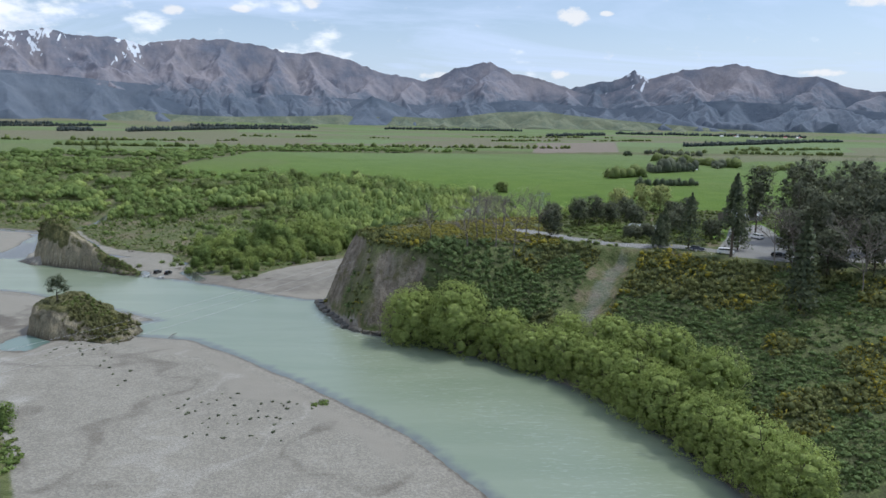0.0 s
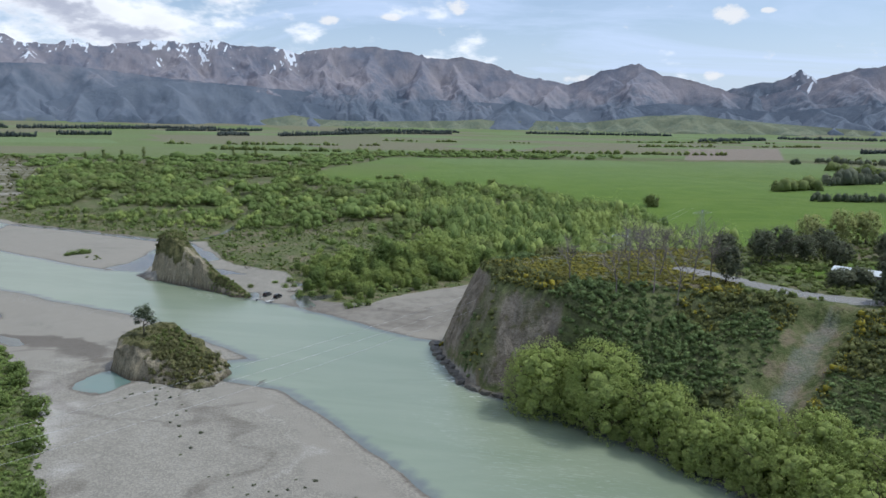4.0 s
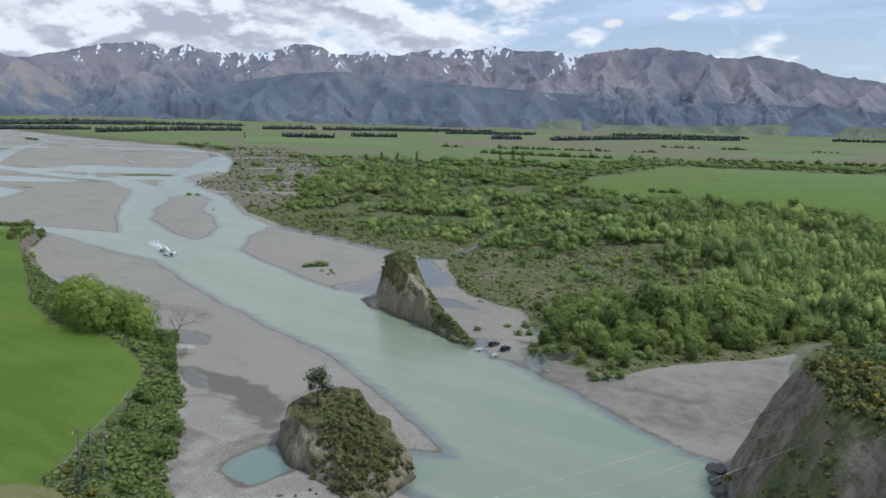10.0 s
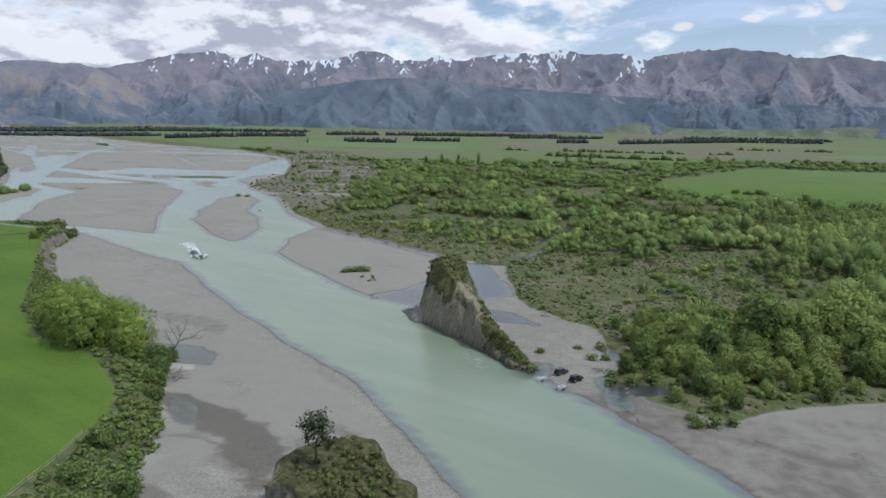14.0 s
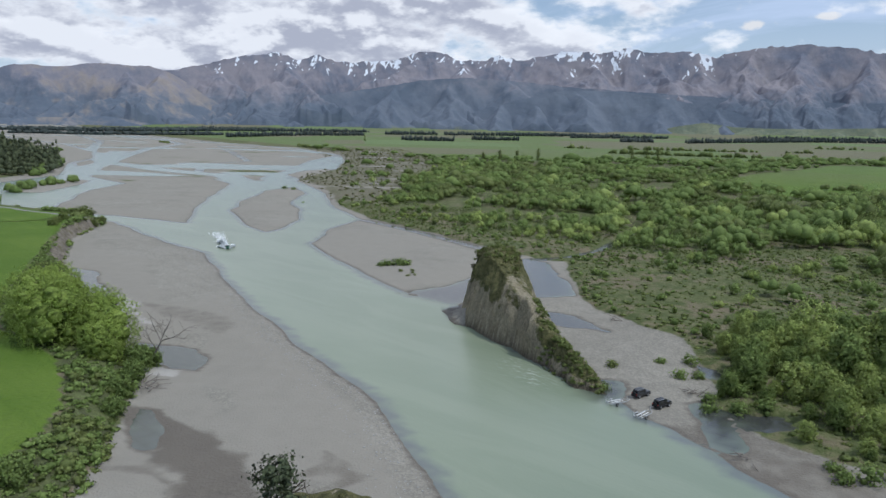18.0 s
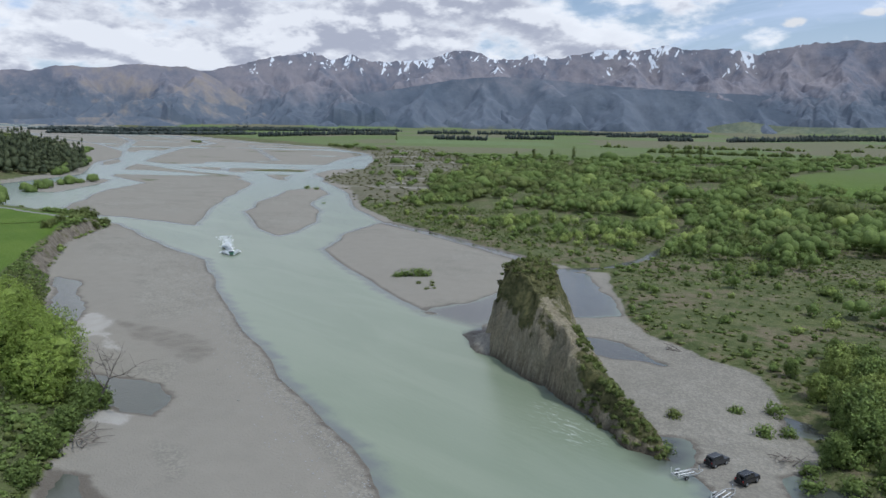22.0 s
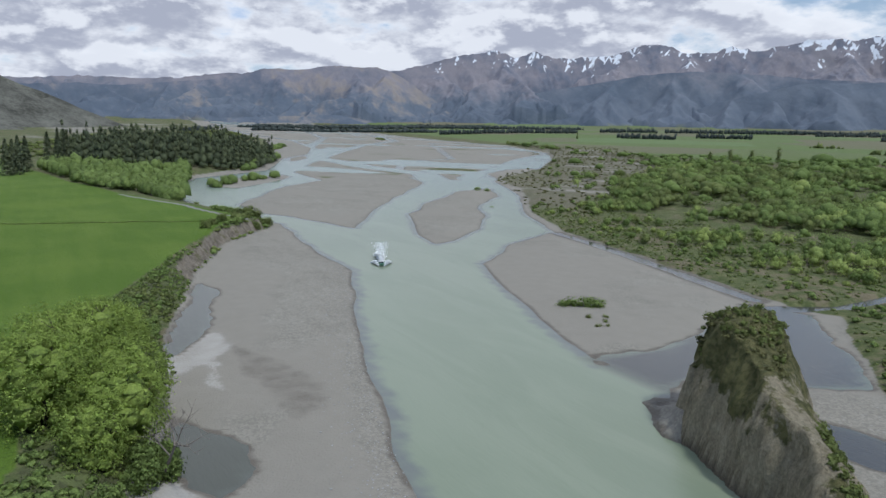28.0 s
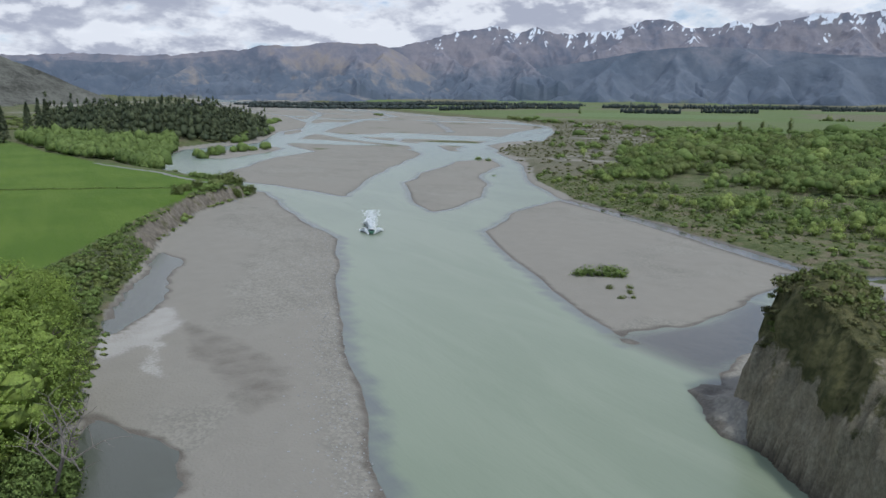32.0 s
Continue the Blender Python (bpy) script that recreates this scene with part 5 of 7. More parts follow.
def crown_mesh(name, mat, lobes, n, size, seed, core=0.50, up=0.2):
    """A crown of leaf sprays over uneven lobes (x, y, z, radius, flattening)."""
    g = np.random.default_rng(seed)
    L = np.array(lobes, float)
    wgt = L[:, 3] ** 2
    each = 8
    m = max(24, n // each)
    k = g.choice(len(L), 2 * m, p=wgt / wgt.sum())
    d = unit(g.normal(0, 1, (2 * m, 3)) + np.array([0, 0, up]))
    wob = 1 + 0.42 * (g.uniform(0, 1, 2 * m) - 0.60)
    tuft = L[k, :3] + d * L[k, 3:4] * wob[:, None] * np.stack([np.ones(2 * m), np.ones(2 * m), L[k, 4]], -1)
    buried = np.zeros(2 * m, bool)
    for j, q in enumerate(L):
        gap = (tuft - q[:3]) / (q[3] * np.array([1, 1, q[4]]))
        buried |= ((gap * gap).sum(-1) < 0.55) & (k != j)
    keep = np.repeat(np.flatnonzero(~buried)[:m], each)
    n = len(keep)
    off = g.normal(0, 1, (n, 3)) * np.array([1, 1, 0.8]) + d[keep] * 0.35
    pos = tuft[keep] + off * size * 0.92
    lean = d[keep] * 0.75 + unit(off) * 0.60
    hue = np.clip(g.uniform(0.30, 0.80, len(L))[k] + g.normal(0, 0.16, 2 * m), 0, 1)[keep]
    d = unit(lean)
    v, f = cards(pos, d, np.full(n, size))
    mid_ = np.average(L[:, :3], axis=0, weights=wgt) * np.array([1, 1, 0.8])
    size_ = np.maximum(np.ptp(L[:, :3], axis=0), 0.5)
    verts, groups, tint, soft = [v], [f], [np.repeat(hue, 4)], [np.repeat(soft_normals(d, (pos - mid_) / size_), 4, axis=0)]
    if core:
        rad = (L[:, None, 3:4] * core) * np.stack([np.ones(len(L)), np.ones(len(L)), L[:, 4]], -1)[:, None, :]
        cv = L[:, None, :3] + BALL[None] * rad
        st = len(v) + np.arange(len(L))[:, None, None] * len(BALL)
        verts.append(cv.reshape(-1, 3))
        soft.append(np.tile(unit(BALL), (len(L), 1)))
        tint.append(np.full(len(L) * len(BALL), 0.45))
        groups += [(st + BALL_F[None]).reshape(-1, 4), (st + BALL_T[None]).reshape(-1, 3)]
    return mesh_np(name, np.concatenate(verts), groups, [mat], False, {"tint": np.concatenate(tint), "soft": np.concatenate(soft)})


def round_lobes(seed, h, w, base=0.18, n=26, lobe=0.26):
    """Lobes spread over a dome."""
    g = np.random.default_rng(seed)
    out = [(0, 0, h * (0.50 + 0.4 * base), w * 0.36, 0.9 * h / w), (w * 0.12, w * 0.08, h * 0.34, w * 0.33, 0.75 * h / w), (-w * 0.10, w * 0.10, h * 0.62, w * 0.28, 0.8 * h / w)]
    for i in range(n):
        t = i / n
        z = base + (1 - base) * (0.12 + 0.80 * t)
        ring = math.sqrt(max(0.05, 1 - ((z - 0.42) / 0.62) ** 2)) * g.uniform(0.55, 1.0)
        a = i * 2.4 + g.uniform(-0.4, 0.4)
        rr = lobe * w * g.uniform(0.42, 1.22) * 0.62
        out.append((math.cos(a) * ring * (w * 0.5 - rr * 0.6), math.sin(a) * ring * (w * 0.5 - rr * 0.6), z * h - rr * 0.5, rr, g.uniform(0.75, 1.0)))
    return out


def tree(name, label, category, x, y, h, w, mat, seed, n=2500, size=0.5, base=0.15, lobes=26, lobe=0.26, trunk=0.28, group="", z=None):
    m = Matrix.Translation((x, y, (height(x, y) if z is None else z) - 0.1)) @ Matrix.Rotation(seed * 1.7, 4, "Z")
    ob = empty(name, label, category, m, group)
    part("trunk", limbs(seed, h, trunk, 0.5, 2, 3, first=0.5), None, ob)
    part("crown", crown_mesh("crown", mat, round_lobes(seed, h, w, base, lobes, lobe), n, size, seed), None, ob)
    return ob


def conifer(name, label, x, y, h, w, seed, mat=None, n=900, size=0.9, group="", bare=0.15, z=None):
    """A conifer: whorls of drooping boughs round a straight trunk."""
    g = np.random.default_rng(seed)
    m = Matrix.Translation((x, y, (height(x, y) if z is None else z) - 0.1))
    ob = empty(name, label, "conifer", m, group)
    verts, faces = [], []
    tube(verts, faces, (0, 0, -0.3), (0, 0, h * 0.6), 0.018 * h, 0.010 * h, 7)
    tube(verts, faces, (0, 0, h * 0.6), (0, 0, h), 0.010 * h, 0.02, 6)
    t = g.uniform(0, 1, n) ** 0.8
    whorl = np.round(t * 15) / 15
    a = np.round(g.uniform(0, 1, n) * 9 + whorl * 7) * math.tau / 9 + g.normal(0, 0.16, n)
    zz = h * (bare + (1 - bare) * (0.35 * t + 0.65 * whorl))
    reach = w * 0.5 * (1 - (zz / h - bare) / (1 - bare)) ** 0.75 * g.uniform(0.62, 1.05, n)
    u = np.sqrt(g.uniform(0.02, 1, n))
    pos = np.stack([np.cos(a) * reach * u, np.sin(a) * reach * u, zz - 0.16 * reach * u + g.normal(0, 0.2, n)], -1)
    out = np.stack([np.cos(a), np.sin(a), np.full(n, 0.5)], -1)
    v, f = cards(pos, unit(out), np.full(n, size))
    part("trunk", mesh_np("trunk", np.array(verts), np.array(faces), [M_BARK], True), None, ob)
    part("crown", mesh_np("crown", v, f, [mat or M_PINE], False, {"tint": np.repeat(g.uniform(0, 1, n), 4), "soft": np.repeat(soft_normals(out, out + np.array([0, 0, 0.3]), 0.4), 4, axis=0)}), None, ob)
    return ob


# ---- willows along the foot of the bluff ----
WILLOWS = [(8, 180, 18, 18), (22, 172, 21, 20), (35, 164, 15, 14), (40, 157, 10, 11), (44, 155, 13, 13), (51, 150, 14, 13), (57, 142, 14, 13), (61, 134, 15, 14), (64, 125, 15, 14),
           (68, 116, 15, 14), (71, 107, 14, 13), (74, 98, 14, 13), (77, 89, 13, 13), (79, 80, 13, 13), (72, 131, 16, 14), (62, 148, 14, 13), (78, 114, 16, 14), (54, 158, 13, 12), (66, 140, 14, 12)]
for i, (x, y, h, w) in enumerate(WILLOWS):
    tree("willow_tree", "large pale green weeping willow leaning over the river edge" if h > 15 else "round fresh green willow on the steep river bank", "tree",
         x, y, h, w, M_WILLOW, 400 + i, int(16500 * max(0.8, w / 13.5) ** 2), 0.28, 0.0, 40, 0.42, 0.35, "bank willows", max(0.2, min(height(x, y), 5.0)))

# ---- willow clump on the terrace edge and the field margin ----
for i, (x, y, h, w) in enumerate([(-221, 203, 14, 16), (-209, 201, 14.5, 16), (-205, 210, 13, 14), (-231, 209, 13, 15), (-217, 213, 12, 14), (-241, 213, 10, 13), (-197, 206, 9, 9), (-251, 216, 8, 10)]):
    tree("willow_tree", "dense rounded bright green willow beside the paddock", "tree", x, y, h, w, M_CRACK, 440 + i, int(19000 * max(0.6, w / 13.5) ** 2), 0.26, 0.0, 34, 0.46, 0.35, "terrace willows")
for i, (x, y, h, w) in enumerate([(-126, 163, 5, 5), (-108, 148, 5.5, 5.5), (-134, 171, 4, 4.5), (-150, 175, 4.5, 5), (-96, 132, 5, 6), (-80, 112, 5.5, 7), (-118, 148, 3, 3.5), (-141, 165, 3, 4), (-190, 212, 5.0, 5.0), (-184, 207, 4.5, 5), (-178, 202, 4, 5), (-170, 197, 3, 4), (-196, 213, 5, 6), (-193, 215.5, 4.4, 3.6), (-198, 216, 3.6, 3.4)]):
    tree("willow_bush", "leafy green willow bush on the overgrown river bank", "bush", x, y, h, w, M_SCRUB, 460 + i, 1800, 0.30, 0.0, 30, 0.26, 0.10, "bank bushes")
for i, (x, y, h) in enumerate([(-121, 141, 4.0), (-124, 144, 3.2), (-112, 126, 3.5)]):
    conifer("pine_sapling", "small dark pine seedling in bank scrub", x, y, h, 2.6, 480 + i, None, 320, 0.45, "pine saplings", 0.03)
for i, (x, y) in enumerate([(-117, 138), (-119, 142), (-128, 143), (-121, 134)]):
    tree("gorse_bush", "gorse bush in yellow flower by the paddock edge", "bush", x, y, 1.9, 2.6, M_BROOM, 490 + i, 500, 0.22, 0.0, 9, 0.4, 0.05, "gorse bushes")

# ---- young willow woods on the right flat: the nearest stand singly ----
CLEARING = [(-172, 366), (-132, 343), (-98, 340), (-70, 350), (-64, 372), (-85, 397), (-112, 416), (-150, 430), (-188, 420)]
DENSE = [(-104, 288), (-80, 275), (-60, 284), (-44, 305), (-26, 328), (15, 345), (70, 350), (108, 420), (80, 440), (62, 520), (2, 646), (-82, 692), (-150, 708), (-160, 620), (-120, 520), (-60, 440), (-58, 380), (-70, 345), (-108, 330)]


def wood_chance(x, y):
    _, cov, d, right, _, veg = survey(x, y)
    clear_d = inside(x, y, CLEARING)
    dense = step(inside(x, y, DENSE), -6, 6)
    patch = step(fbm(x, y, 46, 90) + 0.6 * fbm(x, y, 17, 91), -0.12, 0.04)
    bank = step(veg, 3, 40)
    p = np.maximum(dense * (0.72 + 0.28 * step(fbm(x, y, 13, 92), -0.16, -0.04)), patch * (0.12 + 0.80 * bank))
    p = np.where(inside(x, y, DENSE) > 0, p, p * 0.62)
    p = np.where(clear_d > 0, 0.10, p) * (1 - 0.90 * cov["waste"])
    far = np.hypot(x + 50, y - 150)
    edge = step(-veg, -14, -4) * (x > -112) * (x < -20) * (y < 335) * 0.7
    p = np.maximum(p, edge)
    return p * (veg > 2.5) * (right < 0.02) * (cov["field"] < 0.35) * (d > 1.5) * (cov["road"] < 0.3) * (far < 5000) * (x < 115)


def wood_size(x, y):
    dense = step(inside(x, y, DENSE), -10, 8)
    big = np.clip(fbm(x, y, 38, 95) + 0.5, 0, 1)
    veg = inside(x, y, VEG_RIGHT)
    row = fbm((x + 0.55 * y) * 0.5, (y - 0.55 * x) * 1.6, 24, 96)
    old = step(y + 0.3 * x, 380, 460) * (1 - dense)
    h = (1.8 + 5.0 * big * step(veg, 8, 60) + 4.6 * dense + 4.0 * np.clip(row, -0.35, 0.5) + 3.2 * old) * rng.uniform(0.5, 1.3, len(x))
    h = np.where(rng.uniform(0, 1, len(x)) < 0.07, h * 1.45, h)
    h = np.maximum(h, 1.2)
    return h, h * rng.uniform(0.70, 1.30, len(x)) * (1 - 0.38 * dense + 0.12 * old) + 0.8


nx_, ny_ = scatter(-430, 112, 265, 560, 4.9, wood_chance)
nh, nw = wood_size(nx_, ny_)
cam_line = near_line(nx_, ny_, [(-70, 200), (-20, 110), (0, 60)])
order = np.argsort(cam_line)
SINGLE = order[:230]
rest = order[230:]
proto = []
for i in range(7):
    h, w = 5.0, (4.0, 3.4, 4.6, 3.0, 3.8, 4.3, 3.2)[i]
    ob = empty("young_willow", "upright young willow in bright spring leaf on the river flat", "tree", Matrix.Translation((0, 0, -500)), "young willows")
    part("trunk", limbs(520 + i, h, 0.07, 0.4, 1, 3, first=0.55), None, ob)
    part("crown", crown_mesh("crown", M_WILLOW if i % 3 else M_SCRUB, round_lobes(520 + i, h, w, 0.03, 20, 0.42), 2400, 0.23, 520 + i, 0.46), None, ob)
    proto.append(ob)
sz = survey(nx_[SINGLE], ny_[SINGLE])[0]
for j, k in enumerate(SINGLE):
    s = nh[k] / 4.3
    base_ob = proto[j % 7]
    c = copy_thing(base_ob, Matrix.Translation((nx_[k], ny_[k], sz[j] - 0.1)) @ Matrix.Rotation(j * 2.1, 4, "Z"))
    c.scale = (s, s, s)
for ob in proto:
    for ch in ob.children:
        bpy.data.objects.remove(ch)
    bpy.data.objects.remove(ob)
def mixed(px, py, h, w, n, size, names, fresh=0.0):
    """A wood of three kinds of growth, in drifts."""
    drift = fresh + 0.10 * step(inside(px, py, DENSE), -8, 8) + fbm(px, py, 30, 98) + rng.normal(0, 0.10, len(px))
    for keep, mat, label in ((drift > 0.21, M_WILLOW, names[0]), ((drift <= 0.21) & (drift > -0.13), M_SCRUB, names[1]), (drift <= -0.13, M_BUSH, names[2])):
        thicket("willow_wood", label, "woodland", mat, px[keep], py[keep], h[keep], w[keep], n, size, core=0.50, lobes=5)


mixed(nx_[rest], ny_[rest], nh[rest] * 1.58, nw[rest] * 1.30, 240, 0.47, ("pale green willow thicket on the river flat", "dense thicket of bright green young willows on the flat", "olive and brown-green scrub trees among the willows"), 0.08)
fx, fy = scatter(-640, 112, 560, 905, 6.8, wood_chance)
fh, fw = wood_size(fx, fy)
f2x, f2y = scatter(-900, -430, 430, 560, 8.0, wood_chance)
f2h, f2w = wood_size(f2x, f2y)
mixed(np.r_[fx, f2x], np.r_[fy, f2y], np.r_[fh, f2h] * 1.55, np.r_[fw, f2w] * 1.62, 140, 0.95, ("pale willow drifts further across the flat", "mixed willow woodland further across the flat", "brown-green scrub further across the flat"), -0.08)
hx, hy = scatter(-1300, 112, 905, 1420, 10.5, wood_chance)
gx2, gy2 = scatter(-1300, -640, 560, 905, 10.5, wood_chance)
hx, hy = np.r_[hx, gx2], np.r_[hy, gy2]
hh, hw = wood_size(hx, hy)
thicket("far_wood", "distant green woodland belt at the edge of the plain", "woodland", M_SCRUB, hx, hy, hh * 1.25, hw * 1.9, 22, 2.3)
# low growth between: tussocks and small shrubs
def low_chance(x, y):
    _, cov, d, right, _, veg = survey(x, y)
    return (0.46 + 1.1 * fbm(x, y, 20, 97)) * (veg > 1) * (right < 0.02) * (cov["field"] < 0.3) * (d > 1.2) * (cov["road"] < 0.3)
tx, ty = scatter(-420, 40, 262, 500, 2.0, low_chance)
thicket("low_scrub", "low rough grass and broom between the willows", "scrub", M_BUSH, tx, ty, rng.uniform(0.25, 1.0, len(tx)), rng.uniform(0.8, 2.6, len(tx)), 9, 0.5, lobes=1, core=0.85)

mx_, my_ = scatter(-440, 40, 262, 520, 5.0, lambda x, y: np.clip(low_chance(x, y), 0, 1) * (0.30 + 1.5 * np.clip(fbm(x, y, 26, 111), -0.15, 0.4)))
thicket("young_scrub", "scattered fresh green willow bushes on the open flat", "scrub", M_SCRUB, mx_, my_, rng.uniform(0.8, 2.8, len(mx_)), rng.uniform(1.4, 3.6, len(mx_)), 60, 0.42, core=0.75)

ox, oy = scatter(-1330, -390, 468, 1220, 8.0, lambda x, y: (0.55 + 1.2 * fbm(x, y, 50, 112)) * (inside(x, y, WASTE) > -12) * (survey(x, y)[2] > 2))
thicket("waste_scrub", "low brown-green scrub on stony waste ground", "scrub", M_OLIVE, ox, oy, rng.uniform(0.6, 2.0, len(ox)), rng.uniform(2.0, 5.5, len(ox)), 14, 1.1, lobes=2, core=0.7)
# farm pond among the willows
pond_z = height(-44, 585) + 0.9
pond_rim = [(-57, 587), (-54, 606), (-47, 619), (-38, 616), (-34, 604), (-31, 572), (-34, 541), (-41, 546), (-46, 568)]
pond_me = mesh_np("pond", np.array([(-43.0, 586.0, pond_z)] + [(x, y, pond_z) for x, y in pond_rim]), np.array([(0, k + 1, (k + 1) % 9 + 1) for k in range(9)])[:, ::-1], [M_WATER], False, {"clear": np.ones(10)})
thing_np("pond", pond_me, "still grey farm pond among willows", "pond", "structure")

# ---- scrub on the slopes ----
def slope_chance(x, y):
    _, cov, d, right, _, _ = survey(x, y)
    return (0.95 - 1.7 * np.clip(cov["rock"], 0, 1)) * (right > 0.04) * (right < 0.985) * (cov["road"] < 0.3) * (cov["slip"] > 6.5) * (1 - 0.6 * step(fbm(x, y, 18, 99), 0.08, 0.2))
qx, qy = scatter(-30, 150, 80, 262, 1.14, slope_chance)
qs = rng.uniform(0, 1, len(qx)) ** 2.2
mixd = fbm(qx, qy, 26, 101) - 0.22 * step(qx, 50, 95) * step(-qy, -175, -150) + 0.06
go = mixd > -0.02
thicket("gorse_scrub", "gorse with yellow flowers covering the steep bluff", "scrub", M_GORSE, qx[go], qy[go], 1.2 + 2.6 * qs[go], 1.5 + 2.4 * qs[go], 32, 0.50, pz=survey(qx[go], qy[go])[0] - 0.35, lobes=2, core=0.55)
thicket("bracken_scrub", "dark green bracken and vines on the steep bluff", "scrub", M_BRACKEN, qx[~go], qy[~go], 0.6 + (1.2 + 1.2 * step(-qx[~go], -62, -45)) * qs[~go] + 0.6 * step(-qx[~go], -62, -45), 1.6 + 2.4 * qs[~go], 30, 0.50, pz=survey(qx[~go], qy[~go])[0] - 0.30, lobes=2, core=0.5)
bx, by = scatter(-6, 60, 198, 262, 1.35, lambda x, y: (survey(x, y)[3] > 0.95) * (0.75 + fbm(x, y, 12, 103)) * (survey(x, y)[1]["road"] < 0.2))
thicket("broom_scrub", "low yellow flowering broom on top of the bluff", "scrub", M_BROOM, bx, by, rng.uniform(0.4, 1.2, len(bx)), rng.uniform(1.5, 3.0, len(bx)), 34, 0.36, lobes=2, core=0.6)


def left_chance(x, y):
    _, cov, d, _, left, _ = survey(x, y)
    return (0.80 - 0.30 * step(x, -260, -200) * step(-x, 165, 180) - 0.9 * np.clip(cov["rock"], 0, 1)) * (left > 0.06) * (inside(x, y, FIELD_LEFT) < -0.8) * (cov["brown"] < 0.3) * (d > 1.5)
lx, ly = scatter(-450, -66, 90, 312, 1.32, left_chance)
ls = np.clip(0.7 + fbm(lx, ly, 14, 105) * 1.6, 0.35, 1.6) * (1 + 0.55 * step(-lx, 300, 380))
lh, lw_ = ls * rng.uniform(0.5, 2.1, len(lx)) * np.where(rng.uniform(0, 1, len(lx)) < 0.06, 1.7, 1.0), ls * rng.uniform(1.2, 2.8, len(lx)) + 0.9
fresh_ = fbm(lx, ly, 11, 108) + rng.normal(0, 0.08, len(lx)) > -0.09
for keep, mat, label in ((fresh_, M_SCRUB, "fresh green bushes and long grass on the terrace bank"), (~fresh_, M_BUSH, "tangled olive scrub and blackberry on the terrace bank")):
    thicket("bank_scrub", label, "scrub", mat, lx[keep], ly[keep], lh[keep], lw_[keep], 40, 0.44, lobes=2, core=0.6)


def cap(label, poly, gap, mat, hmax, shrink, pair):
    """Low plants growing on a rock, as one part of it."""
    x, y = scatter(min(p[0] for p in poly), max(p[0] for p in poly), min(p[1] for p in poly), max(p[1] for p in poly), gap, lambda x, y: 0.85 * (inside(x, y, poly) + fbm(x, y, 5, 107) * 3 > shrink))
    owner, ground_at = pair
    v, f, tint, soft = plants(x, y, ground_at(x, y) - 0.3, rng.uniform(0.4, hmax, len(x)), rng.uniform(0.9, 2.5, len(x)), 60, 0.34, 0.04, 0.55, 2)
    ob = part("scrub", mesh_np("scrub", v, f, [mat], False, {"tint": tint, "soft": soft}), None, owner, label)
    tagged(ob, label, kind="stuff")


cap("olive scrub and gorse on top of the rock", TOP_A, 1.7, M_OLIVE, 1.5, 0.4, OUTCROP_A)
cap("dark scrub bushes along the crest of the rock", [(-103, 183), (-94, 181), (-86, 182), (-85, 187), (-93, 193), (-102, 195)], 1.7, M_BUSH, 2.8, -0.2, OUTCROP_A)
cap("scrub hanging down the side of the rock", [(-99, 176), (-86, 172), (-79, 177), (-80, 188), (-88, 188), (-99, 184)], 1.2, M_OLIVE, 3.4, -0.5, OUTCROP_A)
cap("yellow-flowered gorse at the foot of the rock", [(-92, 176), (-84, 172), (-79, 177), (-80, 186), (-86, 183)], 2.2, M_BROOM, 1.4, -0.5, OUTCROP_A)
cap("grass and low shrubs on the crown of the rock", [(-173, 300), (-169, 295), (-161, 293), (-154, 292.5), (-152, 295), (-157, 301), (-163, 309), (-171, 310)], 1.5, M_BUSH, 2.2, 0.2, OUTCROP_B)
cap("olive tussock and herbs on the shoulders of the rock", [(-174, 300), (-170, 294), (-161, 291), (-152, 288), (-149, 292), (-156, 302), (-163, 311), (-172, 311)], 1.25, M_OLIVE, 0.9, 0.9, OUTCROP_B)
cap("green scrub on the back shoulder of the rock", [(-113, 271), (-120, 270), (-129, 273.5), (-135, 278.5), (-139, 284), (-145, 289), (-150, 297), (-144, 296), (-136, 289.5), (-122, 278)], 0.95, M_BUSH, 1.8, -0.2, OUTCROP_B)


# ---- shelter belts, hedges and far trees ----
def belt(a, b, h, w, gap, label, mat=None, n=26, size=None, name="shelter_belt", gaps=0.0, uneven=0.15, lobes=2):
    L = math.hypot(b[0] - a[0], b[1] - a[1])
    k = max(2, int(L / gap))
    t = (np.arange(k) + rng.uniform(-0.45, 0.45, k)) / k
    if gaps:
        t = t[vnoise(t * L / 70 + a[0], t * 0, 401) > gaps]
    px, py = a[0] + (b[0] - a[0]) * t + rng.normal(0, w * 0.18, len(t)), a[1] + (b[1] - a[1]) * t + rng.normal(0, w * 0.18, len(t))
    big_ = rng.uniform(1 - uneven * 2, 1 + uneven, len(t))
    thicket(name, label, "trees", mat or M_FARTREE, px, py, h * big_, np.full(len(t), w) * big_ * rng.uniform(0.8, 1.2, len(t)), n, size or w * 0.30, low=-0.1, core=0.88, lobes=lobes)


